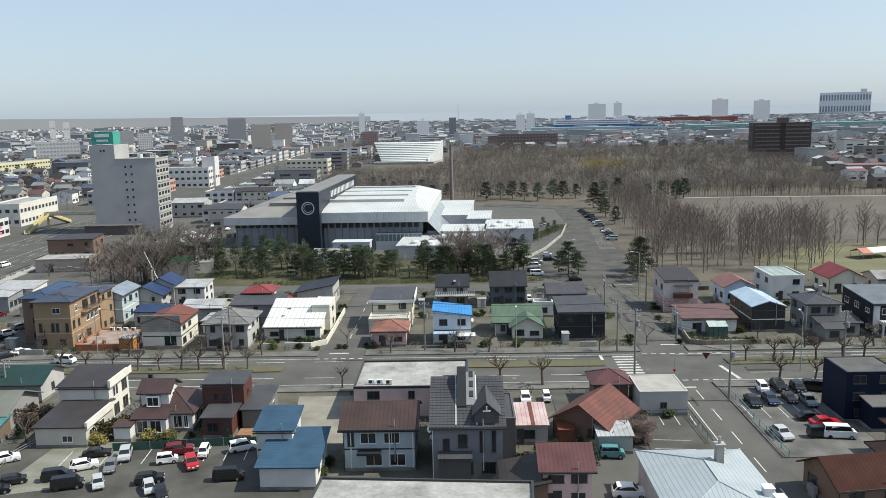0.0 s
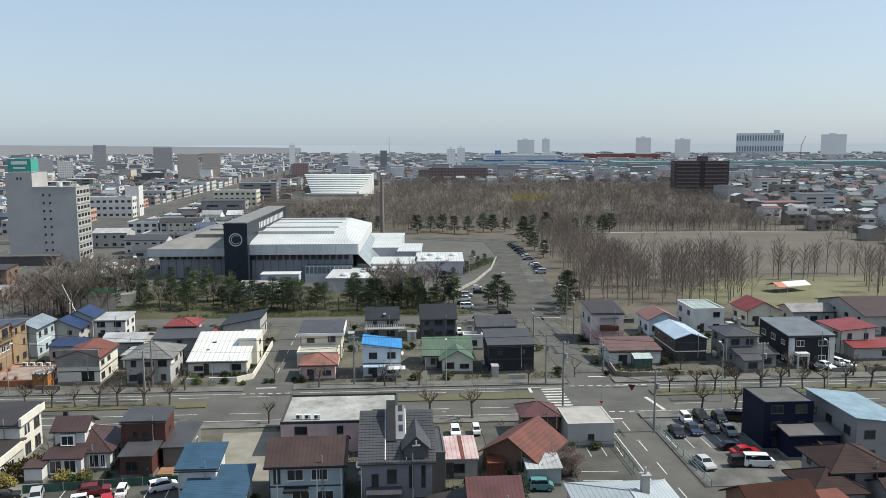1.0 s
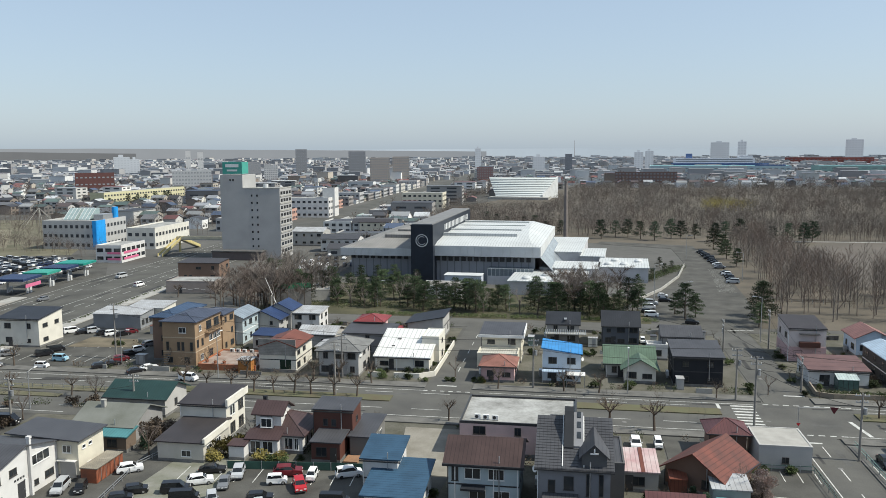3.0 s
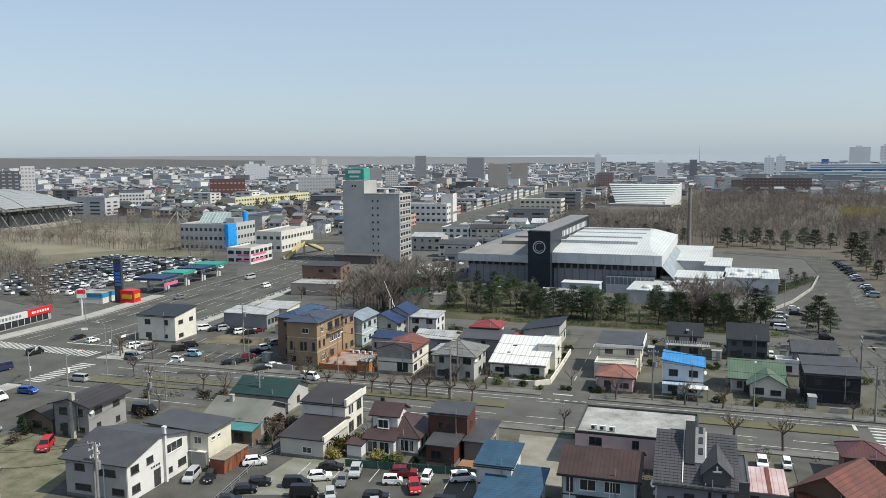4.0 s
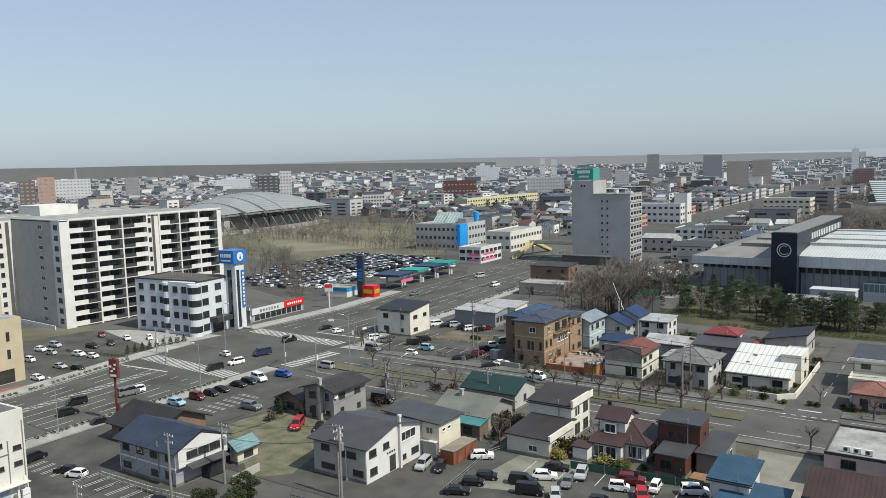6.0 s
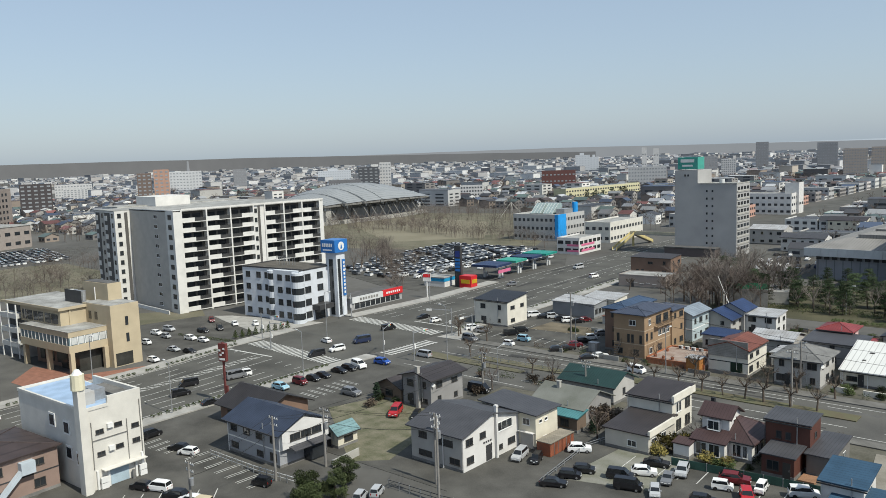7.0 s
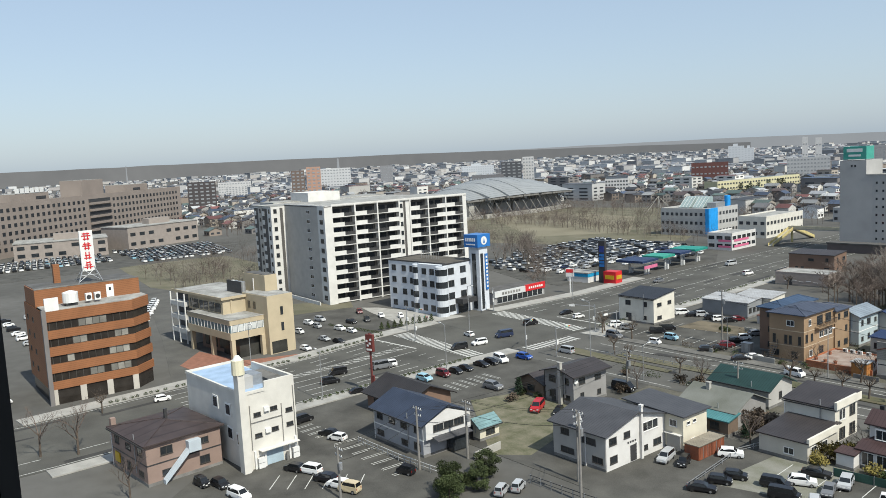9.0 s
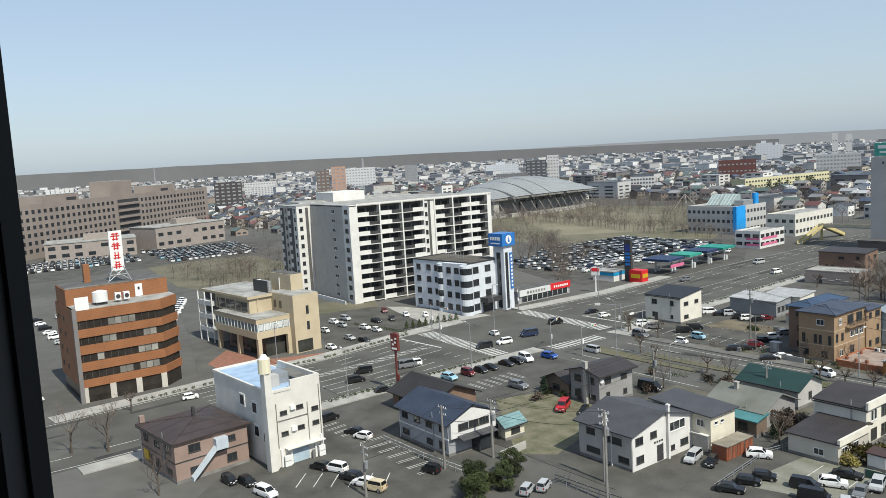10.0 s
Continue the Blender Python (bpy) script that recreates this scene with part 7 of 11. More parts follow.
def hospital():
    """A long six-storey brown ward block with penthouses, and two low wings before it."""
    L = 201.0
    t = thing("hospital", "brown six-storey hospital with penthouses and lower wings", "hospital", -491.0, 57.6, 0, 137.7)
    hm = W("hospital brown", (0.27, 0.228, 0.20), scale=0.1)
    lm = W("wing pinkish", (0.30, 0.262, 0.235))
    H_, FL = 28.7, 4.2
    part("main_wall", Mesh().box(-30, L, 0, 20, 0, H_), hm, t)
    part("roof", Mesh().box(-29.6, L - 0.4, 0.4, 19.6, H_, H_ + 0.2), roof_flat, t)
    part("parapet", Mesh().box(-30, L, 0, 0.5, H_, H_ + 0.9), hm, t)
    for x0, x1, h in ((0, 34, 33.5), (68, 93, 39.0), (120, 152, 34.0)):
        part("penthouse", Mesh().box(x0, x1, 1.5, 16, H_, h), hm, t)
        part("penthouse_roof", Mesh().box(x0 + 0.3, x1 - 0.3, 1.8, 15.7, h, h + 0.2), roof_flat, t)
    for i in range(6):
        part("sign_bar", Mesh().box(4 + i * 4.4, 7.4 + i * 4.4, 1.3, 1.5, 33.9, 36.6), frame_w, t)
    for x0, x1 in ((22, 31), (131, 141)):
        part("vent_louvre", Mesh().box(x0, x1, 1.3, 1.5, 30.0, 31.6), metal_d, t)
    for k in range(6):
        row = Mesh()
        for i in range(44):
            x = -27 + i * 5.1
            if not 70 < x + 1.3 < 98:
                row.box(x, x + 2.4, -0.12, 0, 3.4 + k * FL, 5.4 + k * FL)
        tagged(part("window_band", row, glass, t), kind="stuff")
        part("balcony_recess", Mesh().box(72, 97, -0.2, 0, 3.6 + k * FL, 5.8 + k * FL), metal_d, t)
        part("balcony_front", Mesh().box(72, 97, -1.4, -0.2, 2.2 + k * FL, 3.6 + k * FL), hm, t)
    # the low wings, turned square to the car park
    for nm, x, y, yaw, w, d, h, n, mm in (("front_wing", -452.0, 50.5, 80.0, 44.0, 26.0, 9.0, 7, lm), ("east_wing", -458.0, 107.5, 112.0, 48.0, 24.0, 12.0, 8, lm)):
        g = t.matrix_basis.inverted() @ pose(x, y, 0, 0, 0, yaw)
        wing = part(nm, Mesh().box(0, w, 0, d, 0, h), mm, t, at=g)
        part("wing_roof", Mesh().box(-0.3, w + 0.3, -0.3, d + 0.3, h, h + 0.4), roof_flat, wing)
        for k in range(2):
            for i in range(n):
                if (i + k) % 5 != 4:
                    part("ribbon_window", Mesh().box(1.6 + i * w / n, w / n * (i + 1) - 1.2, -0.15, 0, 2.0 + k * h * 0.44, 3.8 + k * h * 0.44), glass, wing)
        part("wing_plant", Mesh().box(w * 0.42, w * 0.72, 8, 14, h + 0.4, h + 3.4), lm, wing)
    return t


hospital()


# glass paled to imitate haze on distant windows
hazed_pane = mat("hazed distant glazing", (0.27, 0.285, 0.30), 0.3, 0.2, 0.3)


def office_slab(name, label, x, y, yaw, w, d, h, wall, floors, cols, ecols=0, roofm=None, category="building", wcols=0, wh=1.4, extra=None):
    """A plain multi-storey building with rows of windows on the sides that are seen."""
    t = thing(name, label, category, x, y, 0, yaw, "town buildings")
    part("wall", Mesh().box(-w / 2, w / 2, -d / 2, d / 2, 0, h), wall, t)
    part("roof", Mesh().box(-w / 2 + 0.3, w / 2 - 0.3, -d / 2 + 0.3, d / 2 - 0.3, h, h + 0.1), roofm or roof_flat, t)
    part("parapet", Mesh().box(-w / 2, w / 2, -d / 2, -d / 2 + 0.3, h, h + 0.6).box(w / 2 - 0.3, w / 2, -d / 2, d / 2, h, h + 0.6).box(-w / 2, -w / 2 + 0.3, -d / 2, d / 2, h, h + 0.6), wall, t)
    fh = h / floors
    far = Mesh()
    for face, n, L, r in (("S", cols, w, 0), ("E", ecols, d, 90), ("W", wcols, d, -90)):
        if not n:
            continue
        if math.hypot(x, y) > 380:
            for k in range(floors):
                for i in range(n):
                    m = face_at(face, w, d, L * (i + 0.5) / n, fh * k + fh * 0.3)
                    c = [m @ Vector((s * L / n * 0.27, -0.15, z)) for z in (0, min(wh, fh * 0.5)) for s in (-1, 1)]
                    far.add(c, [(0, 1, 3, 2)])
            continue
        me = Mesh().box(-L / n * 0.36, L / n * 0.36, -0.08, 0.0, 0, min(wh, fh * 0.5)).data("window", glass)
        for k in range(floors):
            for i in range(n):
                part("window", me, None, t, at=face_at(face, w, d, L * (i + 0.5) / n, fh * k + fh * 0.34))
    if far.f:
        tagged(part("window_band", far, far_pane if math.hypot(x, y) < 800 else hazed_pane, t), kind="stuff")
    return t


# middle distance
t = office_slab("blue_banner_office", "cream office with blue scaffold sheeting", -239.5, 314.1, 6, 25, 25.5, 12.0, W("pale grey tile", (0.43, 0.43, 0.42)), 3, 10, 9, category="office")
part("blue_sheet", Mesh().box(11.0, 12.8, -13.1, -12.8, 1.0, 12.6).box(12.6, 12.9, -12.8, -5.6, 1.0, 12.6), mat("blue sheeting", (0.02, 0.30, 0.72), 0.6, 0.15), t)
ct_ = mat("cooling tower", (0.30, 0.38, 0.38), 0.4, 0.2)
for x0 in (-7.5, -0.5):
    part("cooling_tower", Mesh().slide([(-5, 12.3), (4, 12.3), (4, 17.0), (1, 17.0)], "x", x0, x0 + 5.4), ct_, t)
    for q in range(4):
        part("tower_rib", Mesh().slide([(-5.1, 12.4), (-4.9, 12.4), (1.1, 17.1), (0.9, 17.1)], "x", x0 + q * 1.75, x0 + q * 1.75 + 0.2), white_panel, t)
part("roof_duct", Mesh().box(6.5, 11, -4, 4, 12.1, 14.6), metal_g, t)
part("blue_tank", Mesh().tube((10, 8, 12.1), (10, 8, 17.2), 1.4, 1.4, 12), mat("blue sheeting", (0.02, 0.30, 0.72), 0.6, 0.15), t)
office_slab("cream_office_wing", "cream two-storey office with flat roof", -208.6, 324.0, 6, 13, 34, 8.8, W("office cream", (0.62, 0.60, 0.54)), 2, 4, 11, category="office")
t = office_slab("pink_sign_shop", "white two-storey shop with pink signs", -194.7, 275.6, 6, 10.4, 18.4, 6.2, white_wall, 2, 3, 5, category="shop")
pinkm = mat("pink sign", (0.62, 0.16, 0.28), 0.5, 0.1)
for z in (1.0, 3.3):
    part("pink_sign", Mesh().box(5.2, 5.3, -7.5, 3.5, z, z + 0.9), pinkm, t)
    part("pink_sign", Mesh().box(-0.5, 4.8, -9.32, -9.2, z, z + 0.8), pinkm, t)
t = thing("station_canopy", "blue and green roofed filling station canopies", "filling station", -176.5, 210.0, 0, 10)
for i, (cx_, cy_, w_, d_, c) in enumerate(((-4, -7, 10, 10, roof_navy), (-3, 5, 8, 8, mat("canopy green", (0.04, 0.30, 0.23), 0.5)), (-3, 15.5, 9, 8, roof_navy), (-3, 26.0, 10, 9, mat("canopy teal", (0.02, 0.26, 0.21), 0.5)))):
    part("canopy", Mesh().box(cx_ - w_ / 2, cx_ + w_ / 2, cy_ - d_ / 2, cy_ + d_ / 2, 4.3, 5.0), c, t)
    part("soffit", Mesh().box(cx_ - w_ / 2 + 0.1, cx_ + w_ / 2 - 0.1, cy_ - d_ / 2 + 0.1, cy_ + d_ / 2 - 0.1, 4.15, 4.3), white_panel, t)
    for px in (-w_ * 0.3, w_ * 0.3):
        part("post", Mesh().cbox(cx_ + px, cy_, 0, 0.5, 0.5, 4.2), white_panel, t)
        part("pump", Mesh().cbox(cx_ + px, cy_ + 1.6, 0, 0.6, 1.0, 1.7), white_panel, t)
part("pink_band", Mesh().box(1.5, 1.7, -12, -4, 2.4, 3.4), pinkm, t)
t = thing("price_pylon", "tall black price pylon with blue and red panels", "sign", -176.2, 183.0, 0, 10)
part("pylon", Mesh().box(-1.2, 1.2, -0.5, 0.5, 0, 13.2), metal_d, t)
part("logo_panel", Mesh().box(-0.9, 0.9, -0.56, -0.5, 9.6, 11.6), mat("sign dark blue", (0.03, 0.05, 0.22), 0.4), t)
for i in range(4):
    part("digit_panel", Mesh().box(-0.9, 0.9, -0.56, -0.5, 5.0 + i * 1.1, 5.8 + i * 1.1), mat("sign blue", (0.03, 0.16, 0.45), 0.35), t)
t = thing("red_kiosk", "red kiosk with a yellow and white sign", "kiosk", -173.0, 184.0, 0, 10)
part("box", Mesh().box(-2.2, 2.2, -1.8, 1.8, 0, 3.8), mat("sign red", (0.55, 0.025, 0.03), 0.4), t)
part("sign", Mesh().box(-1.6, 1.6, -1.9, -1.8, 1.4, 2.6), mat("sign yellow", (0.55, 0.36, 0.02), 0.5), t)
part("sign", Mesh().box(2.2, 2.3, -1.4, 1.4, 1.4, 2.6), mat("sign yellow", (0.55, 0.36, 0.02), 0.5), t)
t = thing("parts_shop", "small white and blue shop front", "shop", -183.5, 181.5, 0, 10)
part("wall", Mesh().box(-4, 4, -3, 3, 0, 3.0), white_wall, t)
part("sign_band", Mesh().box(-4, 4.1, -3.1, -3.0, 1.8, 2.8).box(4.0, 4.1, -3.0, 3.0, 1.8, 2.8), mat("sign cyan", (0.02, 0.30, 0.55), 0.4), t)
part("roof", Mesh().box(-4.2, 4.2, -3.2, 3.2, 3.0, 3.2), roof_flat, t)
t = thing("footbridge", "pale yellow pedestrian footbridge over the main road", "footbridge", -186.0, 302.0, 0, 4)
ym = mat("bridge yellow", (0.56, 0.47, 0.22), 0.6, 0.15)
part("deck", Mesh().box(0, 42, -1.1, 1.1, 5.2, 5.6), concrete, t)
for s in (-1.1, 1.04):
    part("railing", Mesh().box(0, 42, s, s + 0.06, 5.6, 6.6), mat("bridge cream", (0.52, 0.48, 0.36), 0.6, 0.15), t)
for x0 in (0.0, 40.0):
    for y1 in (-17.0, 17.0):
        st = Mesh().add([(x0, 0, 5.6), (x0 + 2.0, 0, 5.6), (x0 + 2.0, y1, 0.2), (x0, y1, 0.2), (x0, 0, 5.2), (x0 + 2.0, 0, 5.2), (x0 + 2.0, y1, -0.1), (x0, y1, -0.1)], [(0, 1, 2, 3), (4, 7, 6, 5), (0, 3, 7, 4), (1, 5, 6, 2)])
        fl = part("stair", st, concrete, t)
        for dx in (0.0, 1.94):
            part("stair_railing", Mesh().add([(x0 + dx, 0, 5.2), (x0 + dx + 0.06, 0, 5.2), (x0 + dx + 0.06, y1, -0.1), (x0 + dx, y1, -0.1), (x0 + dx, 0, 6.7), (x0 + dx + 0.06, 0, 6.7), (x0 + dx + 0.06, y1, 1.3), (x0 + dx, y1, 1.3)], [(0, 3, 7, 4), (1, 5, 6, 2), (4, 7, 6, 5)]), ym, fl)
for px in (1.0, 41.0):
    part("pier", Mesh().cbox(px, 0, 0, 0.7, 0.7, 5.2), ym, t)
t = thing("tall_chimney", "tall slender concrete chimney in the park", "chimney", -29.0, 380.5, 0, 0)
part("shaft", Mesh().tube((0, 0, 0), (0, 0, 27), 1.0, 0.7, 12), mat("brownish concrete", (0.22, 0.19, 0.175), 0.9, 0.15), t)
part("cap", Mesh().tube((0, 0, 27), (0, 0, 27.5), 0.85, 0.85, 12), concrete_dark, t)
t = thing("grandstand", "white stepped grandstand of the race oval", "grandstand", -93.0, 684.0, 0, -4)
gm_ = mat("white seating", (0.56, 0.585, 0.565), 0.7, 0.1, 0.05)
for k in range(11):
    vs = []
    for q in range(15):
        a = radians(-30 + 60 * q / 14)
        for r, z, dy in ((40 + k * 1.9, 2.2 + k * 1.45, 0.0), (40 + k * 1.9, 2.5 + k * 1.45, 0.05), (41.9 + k * 1.9, 3.65 + k * 1.45, 3.4)):
            vs.append((r * math.sin(a), 20 - r * math.cos(a) * 0.55 + k * 2.6 + dy, z))
    part("seat_tier", Mesh().add(vs, [(q * 3 + e, q * 3 + 3 + e, q * 3 + 4 + e, q * 3 + 1 + e) for q in range(14) for e in (0, 1)]), gm_, t)
part("rear_wall", Mesh().box(-26, 26, 29.5, 30.5, 0, 17.6), gm_, t)
part("side_frame", Mesh().add([(29, 27, 0), (30.2, 27, 0), (30.2, 27, 19.0), (29, 27, 19.0), (20, 1, 2), (21.2, 1, 2), (21.2, 1, 4), (20, 1, 4)], [(0, 1, 2, 3), (4, 7, 6, 5), (0, 4, 5, 1), (3, 2, 6, 7), (1, 5, 6, 2), (0, 3, 7, 4)]), white_panel, t)
part("base", Mesh().box(-25, 27, -6, 12, 0, 2), concrete, t)
t = office_slab("brown_apartment_block", "dark brown apartment block", 221.0, 690.0, -2, 46, 14, 28.5, W("dark brown", (0.105, 0.08, 0.075)), 9, 12, 0, category="apartment block", wcols=3)
part("lift_house", Mesh().box(-2, 6, -3, 3, 28.5, 33), W("dark brown", (0.105, 0.08, 0.075)), t)
for k in range(9):
    part("balcony_band", Mesh().box(-21.5, -1.5, -7.9, -7.2, 0.9 + k * 3.17, 1.9 + k * 3.17).box(2.5, 21.5, -7.9, -7.2, 0.9 + k * 3.17, 1.9 + k * 3.17), W("dull brown", (0.19, 0.15, 0.135)), t)
# proud dark strip stands in for a shaded upright recess
part("core_strip", Mesh().box(-1.5, 2.5, -7.6, -7.0, 0, 29.0), W("dark strip", (0.05, 0.042, 0.04)), t)
office_slab("long_brown_block", "long brown four-storey building beyond the wood", 19.0, 990.0, 0, 72, 12, 15.0, W("brick", (0.20, 0.13, 0.11)), 4, 18)
office_slab("teal_roof_warehouse", "long warehouse with teal roof", 150.0, 1470.0, -3, 230, 60, 13.0, W("pale teal", (0.42, 0.52, 0.54)), 2, 24, roofm=mat("teal sheet", (0.20, 0.42, 0.43), 0.6), category="warehouse")
office_slab("blue_warehouse", "white and dark blue warehouse", 232.0, 1452.0, -3, 46, 30, 15.0, W("dark blue", (0.05, 0.10, 0.24)), 2, 6, category="warehouse")
office_slab("long_green_warehouse", "very long pale green port warehouse", 620.0, 1490.0, 1, 620, 60, 13.0, W("port green", (0.28, 0.42, 0.38)), 2, 40, roofm=mat("teal sheet", (0.20, 0.42, 0.43), 0.6), category="warehouse")
office_slab("red_roof_warehouse", "long red-roofed port shed", 560.0, 2520.0, -8, 230, 60, 16.0, W("rust red", (0.30, 0.09, 0.07)), 2, 20, roofm=roof_red, category="warehouse")
t = office_slab("grain_elevator", "tall white grain elevator at the port", 1480.0, 3760.0, -21, 205, 50, 98.0, W("elevator white", (0.76, 0.77, 0.78)), 2, 18, category="grain elevator", wh=30)
part("head_house", Mesh().box(60, 85, -20, 20, 98, 112), W("elevator white", (0.76, 0.77, 0.78)), t)
office_slab("yellow_school", "long two-storey pale yellow school building", -433.0, 646.0, 88, 118, 14, 8.0, W("school yellow", (0.54, 0.51, 0.33)), 2, 30, category="school")
office_slab("white_clinic", "white stepped town building", -203.0, 486.0, 6, 32, 20, 12.0, white_wall, 3, 9, 5)
office_slab("white_clinic_tower", "white stair tower building", -190.0, 492.0, 6, 8, 10, 18.0, white_wall, 1, 0, 2)
office_slab("cream_town_block", "cream town office building", -148.0, 575.0, 4, 30, 18, 11.0, W("cream", (0.52, 0.50, 0.42)), 3, 8, 4)
office_slab("low_town_shop", "low grey-roofed shop by the main road", -118.0, 345.0, 5, 22, 14, 5.0, grey_wall, 2, 8, 3, roofm=roof_dark, category="shop")
office_slab("gable_town_shop", "small white shop by the main road", -108.0, 372.0, 5, 14, 16, 6.0, white_wall, 2, 5, 4, roofm=roof_dark, category="shop")
# panes of the farthest blocks glow faintly in place of haze
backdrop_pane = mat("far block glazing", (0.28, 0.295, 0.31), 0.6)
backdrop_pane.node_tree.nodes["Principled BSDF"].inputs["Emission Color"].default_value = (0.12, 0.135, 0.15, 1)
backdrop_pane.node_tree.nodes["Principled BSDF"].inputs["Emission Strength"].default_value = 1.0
SKYLINE_A = (
("distant_block", 23.1, 1400, 19, 45, (0.26, 0.21, 0.2), 10, 5),
    ("distant_block", 19.2, 1300, 27, 41, (0.28, 0.28, 0.29), 10, 8),
    ("distant_block", 17.6, 1050, 25, 33, (0.36, 0.32, 0.29), 10, 9),
    ("distant_block", 16.1, 1060, 22, 34, (0.36, 0.32, 0.29), 10, 8),
    ("distant_block", 10.6, 1700, 12, 46, (0.28, 0.28, 0.29), 10, 3),
    ("distant_block", 6.3, 1500, 22, 30, (0.28, 0.28, 0.29), 10, 5),
    ("distant_block", 4.2, 1300, 11, 35, (0.36, 0.32, 0.29), 10, 3),
    ("distant_block", -0.6, 1600, 17, 37, (0.26, 0.21, 0.2), 10, 3),
    ("distant_block", -1.3, 1600, 16, 39, (0.5, 0.5, 0.5), 10, 3),
    ("distant_block", -7.3, 1900, 18, 58, (0.28, 0.28, 0.29), 10, 3),
    ("distant_block", -14.0, 2700, 48, 68, (0.28, 0.28, 0.29), 10, 6),
    ("distant_block", -16.6, 2700, 47, 62, (0.28, 0.28, 0.29), 10, 6),
    ("distant_block", -5.9, 2600, 54, 62, (0.28, 0.28, 0.29), 10, 7),
)
SKYLINE_B = (
    ("distant_block", -25.9, 3000, 77, 78, (0.28, 0.28, 0.29), 10, 11),
    ("distant_block", 10.1, 1000, 20, 21, (0.24, 0.14, 0.13), 10, 7),
    ("distant_block", 25.2, 1000, 16, 26, (0.5, 0.5, 0.5), 10, 7),
    ("distant_block", 50.1, 1000, 25, 31, (0.075, 0.08, 0.09), 8, 4),
    ("distant_block", 48.9, 1010, 14, 36, (0.5, 0.5, 0.5), 9, 4),
    ("distant_block", 52.5, 1500, 60, 22, (0.5, 0.5, 0.5), 5, 14),
    ("distant_block", 30.7, 1200, 7, 43, (0.5, 0.5, 0.5), 3, 2),
    ("distant_block", 29.9, 1200, 8, 41, (0.5, 0.5, 0.5), 3, 2),
    ("distant_block", 30.5, 900, 40, 22, (0.40, 0.41, 0.42), 6, 13),
    ("distant_block", 59.0, 1300, 20, 32, (0.28, 0.28, 0.29), 6, 5),
    ("distant_block", 51.8, 900, 35, 19, (0.15, 0.15, 0.16), 3, 12),
)
SKYLINE_C = (
    ("distant_block", 42.8, 760, 21, 13, (0.5, 0.5, 0.5), 4, 8),
    ("distant_block", 26.4, 1200, 21, 27, (0.28, 0.28, 0.29), 8, 5),
    ("distant_block", 34.9, 1500, 26, 34, (0.36, 0.32, 0.29), 8, 5),
    ("distant_block", 34.1, 1500, 16, 30, (0.28, 0.28, 0.29), 8, 3),
    ("distant_block", 64.15, 815, 14, 38, (0.40, 0.25, 0.19), 11, 3),
    # shaded left side of the orange tower, drawn as a darker second block
    ("distant_block", 65.25, 817, 13, 35, (0.15, 0.115, 0.10), 10, 3),
    ("distant_block", 71.8, 835, 27, 29, (0.065, 0.058, 0.06), 8, 5),
    ("distant_block", 62.7, 1300, 52, 32, (0.5, 0.5, 0.5), 7, 11),
    ("distant_block", 69.6, 1250, 48, 20, (0.5, 0.5, 0.5), 5, 12),
    ("distant_block", 69.5, 1100, 28, 17, (0.5, 0.5, 0.5), 7, 7),
    ("distant_block", 36.6, 900, 37, 21, (0.12, 0.055, 0.05), 3, 9),
    ("distant_block", 81.9, 700, 14, 29, (0.36, 0.32, 0.29), 4, 7),
)
for nm, az_, dist, w_, h_, m_, fl, c_ in SKYLINE_A + SKYLINE_B + SKYLINE_C:
    a_ = radians(az_)
    if dist >= 1500:      # far beyond the town: part of the backdrop, glowing to stand in for haze
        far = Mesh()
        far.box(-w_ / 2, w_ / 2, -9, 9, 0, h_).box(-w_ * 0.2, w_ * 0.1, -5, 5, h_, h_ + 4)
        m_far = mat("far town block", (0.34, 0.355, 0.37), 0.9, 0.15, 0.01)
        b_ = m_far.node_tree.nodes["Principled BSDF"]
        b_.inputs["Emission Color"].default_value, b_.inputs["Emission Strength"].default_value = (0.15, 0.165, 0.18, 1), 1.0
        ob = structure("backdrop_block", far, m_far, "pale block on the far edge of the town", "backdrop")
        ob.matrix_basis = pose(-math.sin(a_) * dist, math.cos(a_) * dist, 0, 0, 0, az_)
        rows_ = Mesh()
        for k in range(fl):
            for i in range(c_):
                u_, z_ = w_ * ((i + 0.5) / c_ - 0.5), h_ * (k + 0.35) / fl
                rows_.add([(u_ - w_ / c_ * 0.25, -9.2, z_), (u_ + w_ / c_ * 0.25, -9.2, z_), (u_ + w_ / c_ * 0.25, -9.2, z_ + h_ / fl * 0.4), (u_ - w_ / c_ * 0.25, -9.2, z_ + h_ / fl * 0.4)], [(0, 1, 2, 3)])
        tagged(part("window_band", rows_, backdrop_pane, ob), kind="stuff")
        continue
    # past 1250 m the walls turn grey, distance haze put into colour
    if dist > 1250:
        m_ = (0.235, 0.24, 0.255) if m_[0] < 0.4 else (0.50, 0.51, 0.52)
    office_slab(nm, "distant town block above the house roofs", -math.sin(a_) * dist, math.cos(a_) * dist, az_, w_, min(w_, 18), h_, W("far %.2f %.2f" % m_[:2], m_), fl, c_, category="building")

